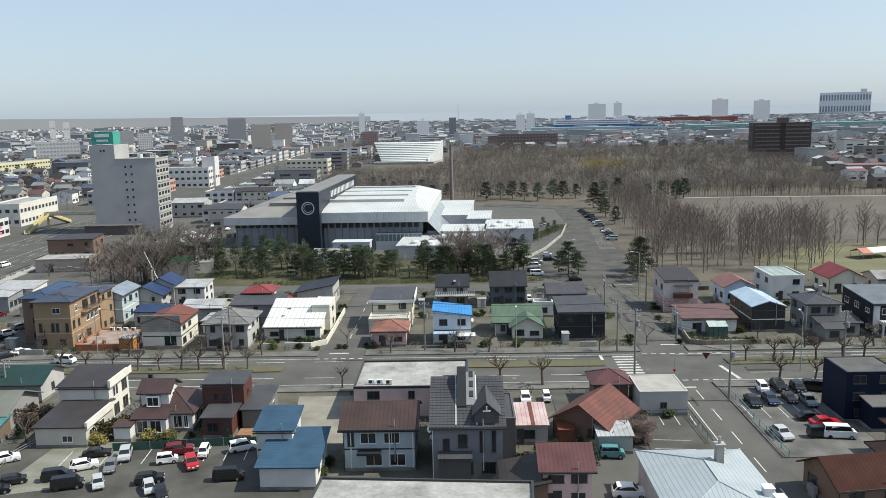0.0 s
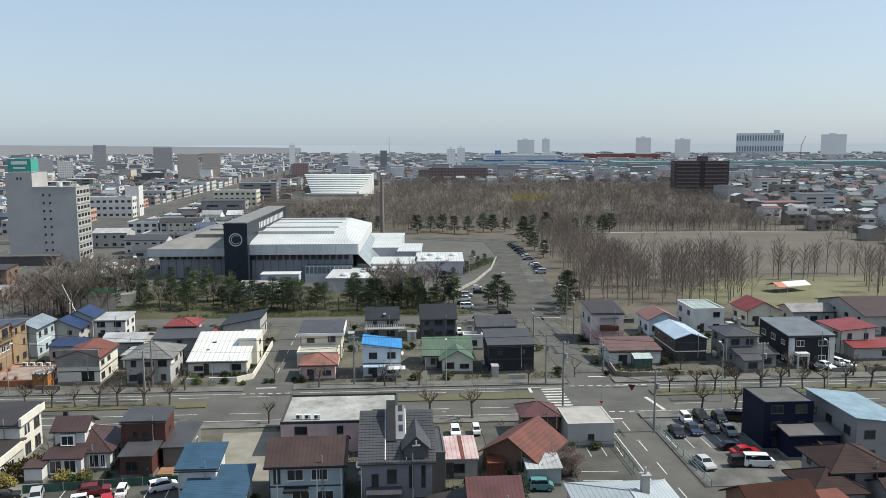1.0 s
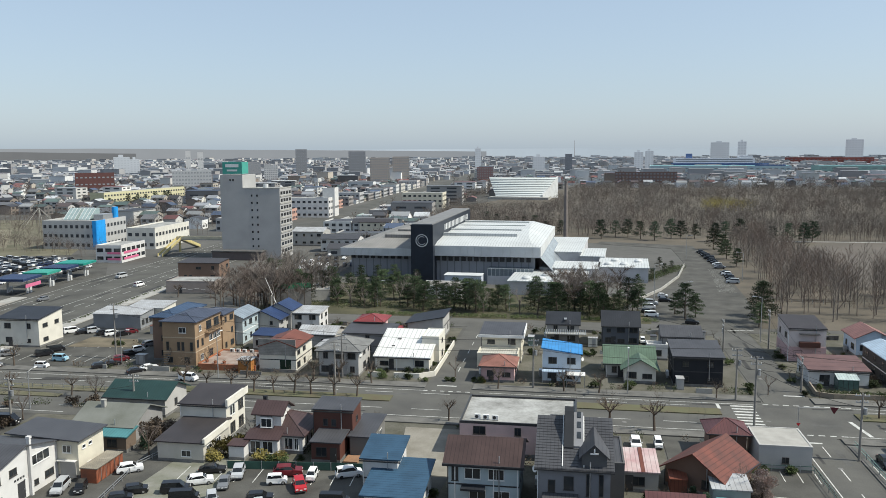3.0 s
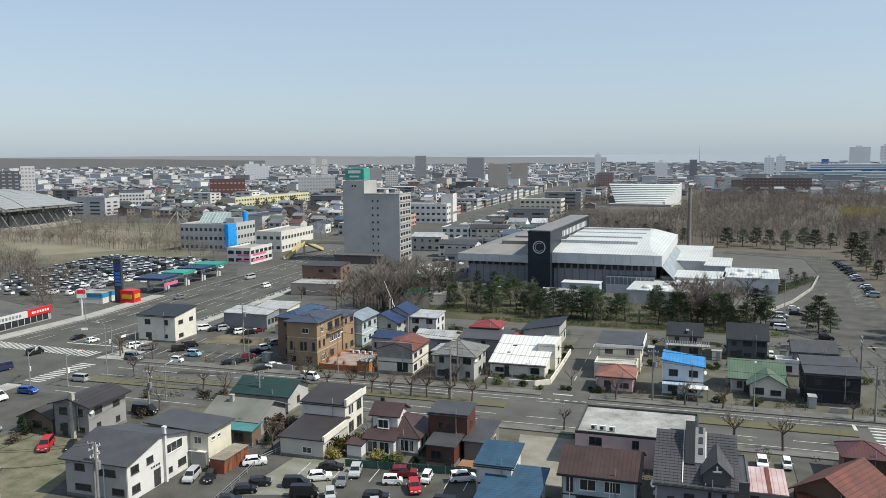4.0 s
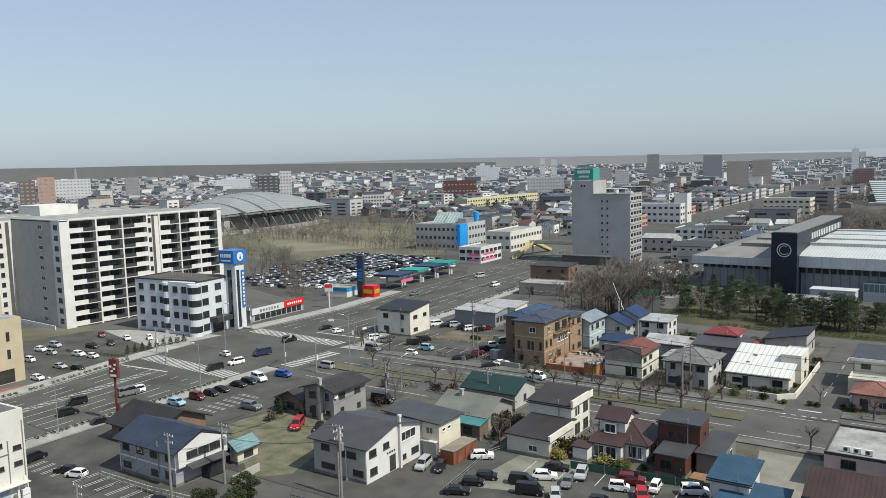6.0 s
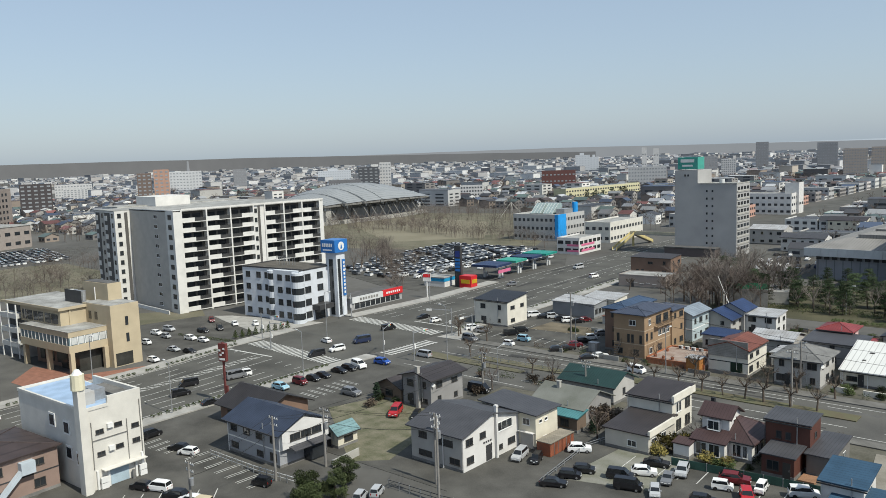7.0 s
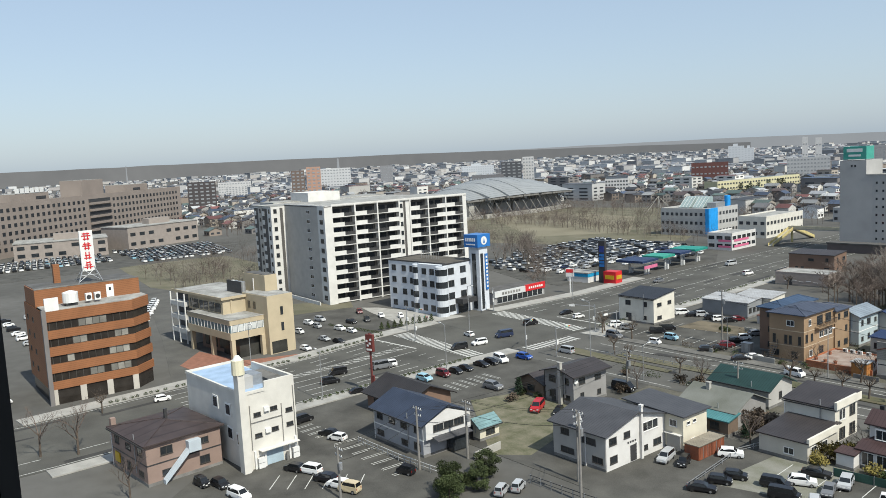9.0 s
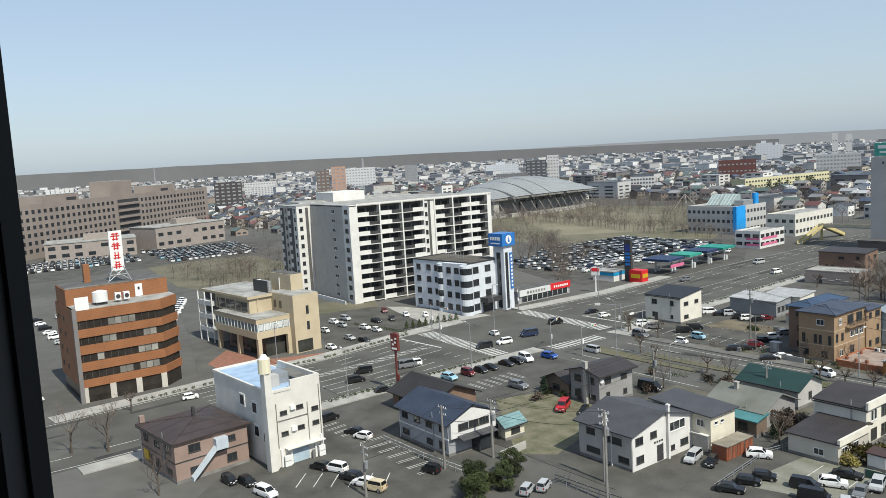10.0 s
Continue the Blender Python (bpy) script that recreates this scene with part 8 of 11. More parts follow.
# shops and offices along the far main road
r4 = random.Random(17)
SHOP = [(0.60, 0.60, 0.58), (0.52, 0.50, 0.45), (0.42, 0.42, 0.42), (0.56, 0.52, 0.50), (0.30, 0.28, 0.27), (0.50, 0.30, 0.24), (0.34, 0.42, 0.40)]
for side in (-1, 1):
    d_ = 0.0
    while d_ < 560:
        for (x0, y0), (x1, y1) in zip(MAIN_FAR, MAIN_FAR[1:]):
            if 395 + d_ < y1:
                k = (395 + d_ - y0) / (y1 - y0)
                w_, e_, h_ = r4.uniform(12, 24), r4.uniform(14, 22), r4.choice((3.4, 4.2, 5.0, 5.6) if side > 0 else (4.0, 5.5, 6.5, 8.0))
                px = x0 + k * (x1 - x0) + side * (21 + w_ / 2)
                if not (side < 0 and 60 < d_ < 115) and not (side > 0 and 160 < d_ < 200):
                    ci = r4.randrange(len(SHOP))
                    office_slab("roadside_building", "shop building beside the far main road", px, 395 + d_, 4.5, w_, e_, h_, W("roadside %d" % ci, SHOP[ci]), max(1, round(h_ / 3.2)), int(w_ / 3), int(e_ / 3), roofm=r4.choice((roof_flat, roof_flatd, roof_pale, roof_dark)))
                break
        d_ += r4.uniform(24, 34)
for nm, lb, x_, y_, w_, d_, h_, wl, rf, c_ in (("corner_shop", "low white shop with a dark roof", -118.0, 318.0, 16, 10, 5.6, white_wall, roof_dark, 5),
                                               ("corner_shop", "two-storey grey shop with pale roof", -140.0, 338.0, 14, 12, 6.4, grey_wall, roof_pale, 4),
                                               ("corner_shop", "dark-roofed low shop beside the lane", -100.0, 322.0, 11, 9, 4.2, mid_grey, roof_dark, 3),
                                               ("corner_shop", "cream shop with brown roof", -126.0, 392.0, 16, 12, 6.0, cream_wall, roof_choc, 5)):
    t = thing(nm, lb, "shop", x_, y_, 0, 5, "town buildings")
    block(t, w_, d_, h_, wl, rf, "gable_x", 1.4, 0.4, wins="S%d E2" % c_, storey=2.9)
t = thing("moored_ferry", "white and dark blue ferry moored at the port", "ship", 170.0, 1690.0, 0, 0)
part("hull", Mesh().add([(-85, -10, 0), (80, -10, 0), (100, 0, 14), (80, 10, 0), (-85, 10, 0), (-88, -11, 14), (84, -11, 14), (84, 11, 14), (-88, 11, 14)], [(0, 1, 6, 5), (1, 2, 6), (3, 7, 2), (3, 4, 8, 7), (4, 0, 5, 8), (5, 6, 2, 7, 8)]), W("ferry blue", (0.10, 0.16, 0.32)), t)
part("upper_deck", Mesh().box(-84, 70, -9.5, 9.5, 14, 24), W("ferry white", (0.80, 0.81, 0.82)), t)
part("bridge", Mesh().box(40, 66, -9, 9, 24, 29), W("ferry white", (0.80, 0.81, 0.82)), t)
part("funnel", Mesh().box(-60, -48, -4, 4, 24, 33), W("ferry blue", (0.10, 0.16, 0.32)), t)
for k in range(2):
    part("deck_window", Mesh().box(-80, 66, -9.7, -9.5, 16.5 + k * 4, 18.0 + k * 4), hazed_pane, t)
for x_, y_ in ((1058.0, 2375.0),):
    # washed-out red: distance haze is put into the crane's colour
    t = thing("port_crane", "slender red port crane", "crane", x_, y_, 0, 20, "port cranes")
    part("mast", Mesh().tube((0, 0, 0), (0, 0, 42), 1.6, 1.2, 6), W("hazed crane red", (0.40, 0.26, 0.25)), t)
    part("jib", Mesh().tube((0, 0, 40), (16, 0, 70), 1.2, 0.6, 6), W("hazed crane red", (0.40, 0.26, 0.25)), t)

# ---- cars ----
PAINTS = {"white": (0.78, 0.78, 0.77), "black": (0.012, 0.012, 0.014), "silver": (0.42, 0.43, 0.44), "grey": (0.16, 0.165, 0.175), "red": (0.42, 0.015, 0.02),
          "maroon": (0.14, 0.015, 0.02), "navy": (0.02, 0.03, 0.07), "blue": (0.02, 0.08, 0.35), "lightblue": (0.28, 0.48, 0.58), "teal": (0.10, 0.26, 0.27), "beige": (0.55, 0.46, 0.30)}
SHAPES = {  # length, width, height, bonnet height, belt height, then x of: bonnet edge, windscreen foot, windscreen head, roof end, rear belt
    "sedan": (4.6, 1.75, 1.45, 0.78, 0.95, 2.15, 1.05, 0.35, -1.2, -1.85),
    "hatch": (3.9, 1.7, 1.52, 0.86, 1.0, 1.82, 1.2, 0.5, -1.45, -1.86),
    "kei": (3.4, 1.48, 1.72, 0.98, 1.08, 1.6, 1.15, 0.72, -1.5, -1.68),
    "suv": (4.4, 1.8, 1.66, 0.98, 1.1, 2.05, 1.15, 0.45, -1.6, -2.1),
    "minivan": (4.7, 1.75, 1.85, 0.98, 1.12, 2.15, 1.5, 0.75, -2.05, -2.28),
    "van": (4.7, 1.72, 2.0, 1.12, 1.2, 2.2, 1.85, 1.25, -2.2, -2.32)}
CARS = {}


def car_paint(c):
    return mat("car paint " + c, PAINTS[c], 0.28, 0.06, 0.4, spec=0.6)


def car(kind, colour, far=False):
    """A parked car: body with sills and cabin, glass, wheels, lamps and plates. The nose points along +x."""
    key = (kind, colour, far)
    L, Wd, Hc, hb, bl, xb, wf, wh, re, rb = SHAPES[kind]
    t = thing("car", "%s %s parked on asphalt" % ({"lightblue": "light blue"}.get(colour, colour), {"kei": "small boxy car", "hatch": "hatchback car", "suv": "sport utility car", "sedan": "sedan car", "minivan": "minivan", "van": "one-box van"}[kind]), "car", group="parked cars")
    h2 = Wd / 2
    lower = [(L / 2 - 0.05, 0.22), (L / 2, 0.5), (L / 2 - 0.08, hb - 0.14), (xb, hb), (wf, bl), (rb, bl + 0.02), (-L / 2 + 0.02, bl - 0.1), (-L / 2, 0.5), (-L / 2 + 0.08, 0.24)]
    body = Mesh()
    n = len(lower)
    for s in (1, -1):
        body.v += [(x, s * h2 * (0.93 if z < 0.3 else 1.0 if z < bl - 0.12 else 0.95), z) for x, z in lower]
    body.f += [tuple(range(n)), tuple(range(2 * n - 1, n - 1, -1))] + [(i, n + i, n + (i + 1) % n, (i + 1) % n) for i in range(n)]
    top = [(wf, bl - 0.02), (wh, Hc - 0.03), (re, Hc), (rb, bl)]
    mid = (wh + re) / 2
    a = [(x, h2 * 0.93, z) for x, z in ((wf - 0.02, bl - 0.03), (rb + 0.02, bl - 0.03))]
    r = [(wh, h2 * 0.78, Hc - 0.04), (mid, h2 * 0.8, Hc), (re, h2 * 0.78, Hc - 0.03)]
    cab = [(wf, h2 * 0.92, bl - 0.03), (rb, h2 * 0.92, bl - 0.03)] + r
    body.add([(x, y, z) for x, y, z in cab] + [(x, -y, z) for x, y, z in cab],
             [(0, 2, 3, 4, 1), (5, 6, 9, 8, 7), (0, 5, 7, 2), (2, 7, 8, 3), (3, 8, 9, 4), (4, 9, 6, 1)])
    part("body", body, car_paint(colour), t)

    def lerp(p, q, f):
        return tuple(p[i] + (q[i] - p[i]) * f for i in range(3))

    F0, F1, R1, R0 = (wf, h2 * 0.92, bl - 0.03), r[0], r[2], (rb, h2 * 0.92, bl - 0.03)
    side = [lerp(F0, F1, 0.14), lerp(F0, F1, 0.9), lerp(R0, R1, 0.9), lerp(R0, R1, 0.14)]
    side[0], side[1] = (side[0][0] - 0.16, *side[0][1:]), (side[1][0] - 0.1, *side[1][1:])
    side[2], side[3] = (side[2][0] + 0.12, *side[2][1:]), (side[3][0] + 0.12, *side[3][1:])
    if far:
        gm = Mesh()
        for s in (1, -1):
            gm.add([(x, s * (y + 0.012), z) for x, y, z in side], [(0, 1, 2, 3) if s < 0 else (3, 2, 1, 0)])
        p, q = lerp(F0, F1, 0.12), lerp(F0, F1, 0.93)
        gm.add([(p[0] + 0.015, p[1] * 0.92, p[2]), (p[0] + 0.015, -p[1] * 0.92, p[2]), (q[0] + 0.015, -q[1] * 0.92, q[2]), (q[0] + 0.015, q[1] * 0.92, q[2])], [(0, 3, 2, 1)])
        part("glass", gm, car_glass, t)
    for s in () if far else (1, -1):
        part("side_window", Mesh().add([(x, s * (y + 0.012), z) for x, y, z in side], [(0, 1, 2, 3) if s < 0 else (3, 2, 1, 0)]), car_glass, t)
    for nm, P, Q, o in () if far else (("windscreen", F0, F1, 0.015), ("rear_window", R0, R1, -0.015)):
        p, q = lerp(P, Q, 0.12), lerp(P, Q, 0.93)
        part(nm, Mesh().add([(p[0] + o, p[1] * 0.92, p[2] + 0.01), (p[0] + o, -p[1] * 0.92, p[2] + 0.01), (q[0] + o, -q[1] * 0.92, q[2] + 0.01), (q[0] + o, q[1] * 0.92, q[2] + 0.01)], [(0, 3, 2, 1) if o > 0 else (0, 1, 2, 3)]), car_glass, t)
    tyre = Mesh().tube((0, -0.1, 0), (0, 0.1, 0), 0.31, 0.31, 14)
    td, rd = tyre.data("wheel", rubber), Mesh().tube((0, -0.115, 0), (0, 0.115, 0), 0.19, 0.19, 10).data("rim", rim_m)
    if far:
        ws = Mesh()
        for x in (L * 0.31, -L * 0.31):
            ws.tube((x, -h2 - 0.02, 0.31), (x, -h2 + 0.18, 0.31), 0.31, 0.31, 9).tube((x, h2 - 0.18, 0.31), (x, h2 + 0.02, 0.31), 0.31, 0.31, 9)
        tagged(part("wheel_set", ws, rubber, t), kind="stuff")
    for x in () if far else (L * 0.31, -L * 0.31):
        for s in (1, -1):
            o = part("wheel", td, None, t, at=(x, s * (h2 - 0.08), 0.31))
            if not far and s == (-1 if x > 0 else 1):
                part("rim", rd, None, o)
    if not far:
        for s in (0.62, -0.62):
            part("headlight", Mesh().cbox(L / 2 - 0.09, s * Wd / 1.85, hb - 0.32, 0.14, 0.34, 0.16), lamp_w, t)
            part("taillight", Mesh().cbox(-L / 2 + 0.05, s * Wd / 1.75, bl - 0.42, 0.1, 0.16, 0.34), lamp_r, t)
        part("number_plate", Mesh().cbox(L / 2 + 0.01, 0, 0.45, 0.03, 0.36, 0.16), frame_w, t)
        part("bumper", Mesh().cbox(L / 2 - 0.02, 0, 0.24, 0.1, Wd * 0.8, 0.16), metal_d, t)
        for s in (1, -1):
            part("door_mirror", Mesh().cbox(wf - 0.25, s * (h2 + 0.08), bl, 0.12, 0.18, 0.14), car_paint(colour), t)
    return t


def place_car(x, y, heading, what, far=False, z=0.08):
    kind, colour = what.split()
    m = pose(x, y, z, 0, 0, heading) @ Matrix.Scale(0.87, 4)
    key = (kind, colour, far)
    if key in CARS:
        return copy_thing(CARS[key], m)
    CARS[key] = car(kind, colour, far)
    CARS[key].matrix_basis = m
    return CARS[key]


RIGHT_LOT = (
    (34.1, 112.4, -88, "sedan black"),
    (36.8, 113.3, -88, "sedan navy"),
    (39.7, 114.0, -88, "sedan black"),
    (41.9, 112.8, -88, "sedan grey"),
    (37.0, 117.7, -88, "kei white"),
    (39.7, 118.7, -88, "suv black"),
    (42.3, 118.2, -88, "hatch black"),
    (45.0, 118.4, -10, "minivan black"),
    (40.0, 106.7, 8, "sedan black"),
    (41.2, 104.6, 8, "sedan red"),
    (41.5, 100.7, -4, "van white"),
    (34.4, 100.8, -80, "sedan silver"),
    (39.1, 100.8, 5, "kei black"),
)
SHOP_YARD = (
    (1.7, 112.5, -86, "hatch white"),
    (4.8, 113.1, -86, "kei white"),
    (12.0, 93.6, 0, "kei teal"),
    (12.6, 83.4, 0, "suv white"),
)
HOUSE_CARS = (
    (70.1, 146.7, -70, "sedan black"),
    (72.5, 147.4, -70, "sedan white"),
    (75.6, 149.4, -70, "van white"),
    (77.2, 148.2, -60, "hatch white"),
    (3.6, 175.9, -86, "kei white"),
    (15.5, 197.7, 0, "suv black"),
    (5.1, 209.5, 0, "hatch black"),
    (6.2, 204.9, 0, "van white"),
    (6.3, 220.7, 0, "minivan silver"),
    (10.0, 233.2, 0, "hatch white"),
    (10.2, 225.9, 0, "suv black"),
    (5.8, 214.9, 4, "van white"),
)
RESTAURANT_LOT = (
    (-124.0, 80.1, 8, "hatch lightblue"),
    (-123.8, 84.3, 8, "kei maroon"),
    (-123.9, 87.4, 8, "hatch black"),
    (-124.3, 90.0, 8, "sedan black"),
    (-124.4, 94.1, 8, "sedan black"),
    (-124.2, 96.4, 8, "suv black"),
    (-124.3, 99.0, -10, "minivan white"),
    (-122.5, 103.7, 10, "hatch blue"),
    (-110.5, 86.0, 8, "suv grey"),
    (-96.1, 83.8, 303, "minivan red"),
    (-92.0, 84.6, 300, "kei black"),
    (-93.7, 101.5, 8, "van black"),
)
MAIN_ROAD = (
    (-137.7, 80.4, 258, "minivan white"),
    (-140.1, 70.2, 258, "van black"),
    (-139.0, 99.4, 258, "van black"),
    (-140.7, 113.4, 258, "van navy"),
    (-146.0, 126.1, 82, "van black"),
    (-147.7, 108.5, 175, "hatch white"),
    (-143.1, 139.5, 82, "hatch white"),
    (-149.9, 220.3, 82, "van white"),
    (-166.0, 234.3, 262, "van silver"),
    (-162.5, 192.9, 262, "suv grey"),
    (-119.8, 113.0, 184, "van silver"),
    (-78.6, 129.1, -5, "van white"),
    (-149.0, 140.9, 262, "sedan black"),
    (-139.0, 104.9, 262, "minivan white"),
    (-135.4, 66.1, 82, "minivan black"),
    (-137.5, 78.8, 82, "van grey"),
)
CORNER_LOT = (
    (-129.1, 138.4, 50, "minivan white"),
    (-125.5, 137.7, 50, "hatch grey"),
    (-121.9, 129.6, -5, "minivan grey"),
    (-111.6, 131.0, 5, "kei white"),
    (-111.6, 136.3, 5, "kei lightblue"),
    (-117.8, 139.2, 50, "van black"),
    (-118.1, 143.0, 50, "van black"),
    (-100.1, 133.3, 50, "suv black"),
    (-99.2, 135.5, 50, "sedan black"),
    (-99.5, 138.7, 50, "hatch maroon"),
    (-100.3, 143.0, 50, "suv black"),
    (-100.6, 146.5, 50, "kei white"),
    (-91.3, 131.8, 50, "sedan black"),
    (-90.2, 134.4, 50, "sedan white"),
    (-126.5, 158.8, 50, "van white"),
    (-123.4, 158.9, 50, "sedan black"),
    (-121.5, 159.9, 50, "kei silver"),
    (-117.9, 158.7, 50, "suv black"),
    (-115.4, 158.5, 50, "minivan white"),
    (-113.1, 159.0, 50, "sedan black"),
    (-112.6, 161.5, 50, "hatch maroon"),
    (-101.1, 151.3, 60, "suv grey"),
)
YARD = (
    (-68.4, 82.0, 288, "minivan silver"),
    (-65.8, 82.4, 292, "kei black"),
    (-63.5, 89.2, 35, "suv white"),
    (-59.2, 80.9, 30, "hatch black"),
    (-58.8, 83.5, 30, "hatch black"),
    (-59.3, 77.5, 30, "sedan black"),
    (-54.1, 84.8, 20, "minivan black"),
    (-51.6, 82.6, 20, "van black"),
    (-52.4, 87.7, 30, "suv white"),
    (-52.7, 91.4, 20, "sedan black"),
    (-49.1, 87.8, -70, "sedan grey"),
    (-48.8, 91.0, -70, "hatch silver"),
    (-48.3, 83.3, -60, "hatch silver"),
    (-42.8, 89.8, 20, "kei white"),
    (-42.5, 92.5, 20, "suv maroon"),
    (-39.4, 89.0, -60, "hatch red"),
    (-39.0, 92.1, -80, "kei white"),
    (-34.6, 93.9, 30, "minivan white"),
    (-42.6, 84.5, 20, "suv black"),
    (-39.7, 81.1, -60, "hatch black"),
    (-33.5, 85.6, 10, "van black"),
    (-41.7, 82.4, -60, "hatch silver"),
)
WHITE_BLOCK_LOT = (
    (-97.5, 43.6, 205, "minivan white"),
    (-99.7, 42.3, 205, "hatch black"),
    (-93.4, 43.9, 205, "suv black"),
    (-90.4, 44.3, 205, "suv white"),
    (-88.2, 44.7, 205, "kei beige"),
    (-88.3, 53.3, 200, "kei black"),
    (-106.5, 52.5, 205, "hatch white"),
    (-109.2, 52.5, 205, "sedan black"),
    (-118.1, 52.2, 100, "minivan black"),
    (-103.4, 30.6, 10, "kei black"),
    (-101.4, 32.4, 10, "hatch black"),
    (-96.1, 33.0, 15, "minivan white"),
    (-74.8, 58.8, 120, "kei silver"),
    (-74.3, 61.1, 120, "kei silver"),
    (-147.8, 38.0, 82, "hatch white"),
)
TENANT_LOT = (
    (-190.2, 87.7, 8, "suv white"),
    (-184.4, 87.4, 8, "kei silver"),
    (-191.9, 91.9, 8, "minivan silver"),
    (-177.4, 90.2, 8, "suv white"),
    (-172.7, 91.0, 8, "hatch white"),
    (-193.2, 104.6, -20, "suv maroon"),
    (-181.9, 100.6, -20, "minivan black"),
    (-183.5, 105.9, -20, "hatch white"),
    (-178.7, 109.1, -20, "kei white"),
    (-164.3, 74.6, 8, "hatch white"),
    (-165.2, 83.5, 8, "sedan black"),
    (-170.0, 82.1, 8, "sedan silver"),
    (-181.7, 81.2, 8, "kei white"),
    (-182.6, 96.3, 8, "suv black"),
    (-125.9, 67.0, 82, "sedan black"),
)
for LOT in (RIGHT_LOT, SHOP_YARD, HOUSE_CARS, RESTAURANT_LOT, MAIN_ROAD, CORNER_LOT, YARD, WHITE_BLOCK_LOT, TENANT_LOT):
    for x, y, h, k in LOT:
        place_car(x, y, h, k)
rng = random.Random(5)
FARMIX = ("white", "white", "white", "silver", "silver", "black", "black", "grey", "white", "navy", "silver", "black", "grey", "black")
MIX = ("white", "white", "white", "white", "silver", "silver", "black", "black", "black", "grey", "navy", "lightblue", "maroon", "beige")
KINDS = ("hatch", "kei", "suv", "sedan", "minivan", "hatch", "kei")
# the row beside the park drive
for i in range(20):
    if i not in (6, 7):
        place_car(32.4 - 0.0026 * i * i * 4, 262 + i * 4.0, 176, "%s %s" % (rng.choice(KINDS), "black" if i > 13 else rng.choice(FARMIX)), True)
# the dealer's yard
yard_far = []
for row in range(11):
    for i in range(20):
        x = -256 + row * 6.6 + (i - 8) * -0.35
        y = 180 + i * 4.6 + row * 0.4
        if not (-246 + (y - 195) * -0.25 < x < -184 - max(0, y - 240) * 0.5) or y > 272 - (x + 246) * 0.05 or rng.random() < 0.12:
            continue
        if x > -196 and y < 238 or x > -190 and y > 236 or x > -205 and y > 262 or x > -200 + (186 - y) * 0.9 and y < 186:
            continue
        if row < 7:
            yard_far.append((x + 3.1, y))
            continue
        place_car(x, y, 100 + rng.choice((0, 180)), "%s %s" % (rng.choice(KINDS), rng.choice(FARMIX)), True)
# further cars packed between the dealer's rows, too many to count
dm = {c: Mesh() for c in ("white", "black", "silver", "grey")}
dg = Mesh()
for row in range(1, 12, 3):
    for i in range(29):
        x = -258 + row * 6.6 + 0.5 + (i - 12) * -0.25
        y = 181.6 + i * 3.2 + row * 0.4
        if (-246 + (y - 195) * -0.25 < x < -188 - max(0, y - 240) * 0.5) and y <= 270 and not (x > -197 and y < 240) and rng.random() > 0.25:
            yard_far.append((x, y))
for x, y in yard_far:
    c = rng.choice(("white", "white", "white", "silver", "black", "grey", "white"))
    o, h = -3.1, rng.uniform(1.35, 1.7)
    lo = [(x + o + a * 1.75, y + b * 0.72) for a, b in ((-1, -1), (1, -1), (1, 1), (-1, 1))]
    cab = [(x + o + a, y + b * 0.68, 0.95) for a, b in ((-1.6, -1), (0.9, -1), (0.9, 1), (-1.6, 1))]
    top = [(x + o + a, y + b * 0.56, h) for a, b in ((-1.3, -1), (0.3, -1), (0.3, 1), (-1.3, 1))]
    dm[c].prism(lo, 0.28, 0.95).add(top, [(0, 1, 2, 3)])
    dg.add(cab + top, [(0, 1, 5, 4), (1, 2, 6, 5), (2, 3, 7, 6), (3, 0, 4, 7)]).cbox(x + o, y, 0.06, 2.9, 1.3, 0.3)
allm, idx = Mesh(), []
for j, m_ in enumerate(list(dm.values()) + [dg]):
    allm.add(m_.v, m_.f)
    idx += [j] * len(m_.f)
me = bpy.data.meshes.new("packed_cars")
me.from_pydata(allm.v, [], allm.f)
for c in dm:
    me.materials.append(car_paint(c))
me.materials.append(car_glass)
me.polygons.foreach_set("material_index", idx)
tagged(new("packed_cars", me), "cars packed tightly in the dealer's yard", "cars", "", "stuff")
# the hotel lot and kerbside town
for i in range(30):
    x, y = -122 + (i % 6) * 5.2, 300 + (i // 6) * 13 + (i % 6) * 0.8
    if rng.random() < 0.85:
        place_car(x, y, rng.choice((92, 272)), "%s %s" % (rng.choice(KINDS), rng.choice(FARMIX)), True)
# the lot between the hotel and the arena
for i in range(34):
    x, y = -126 + (i % 9) * 3.1 + (i // 9) * 3.0, 262 + (i // 9) * 9.5 + (i % 9) * 0.5
    if rng.random() < 0.8:
        place_car(x, y, 95, "%s %s" % (rng.choice(KINDS), rng.choice(FARMIX)), True)
# the lane behind the orange office
for i in range(15):
    place_car(-196 - i * 2.7, 62.5 + i * 0.75, 100, "%s %s" % (rng.choice(KINDS), "white" if i % 3 else "black"), True)
for i in range(12):
    place_car(-224 - i * 3.6, 53.5 + i * 1.35, 30, "%s %s" % (rng.choice(KINDS), "white" if i % 4 else "silver"), True)
for i in range(10):
    place_car(-190 - i * 8.4, 27 - i * 0.2, 95, "%s %s" % (rng.choice(KINDS), rng.choice(FARMIX)), True)
    place_car(-190 - i * 8.4, 34 - i * 0.2, 95, "%s %s" % (rng.choice(KINDS), rng.choice(FARMIX)), True)
    place_car(-168 - i * 4.2, 14 - i * 0.4, 95, "%s %s" % (rng.choice(KINDS), rng.choice(FARMIX)), True)

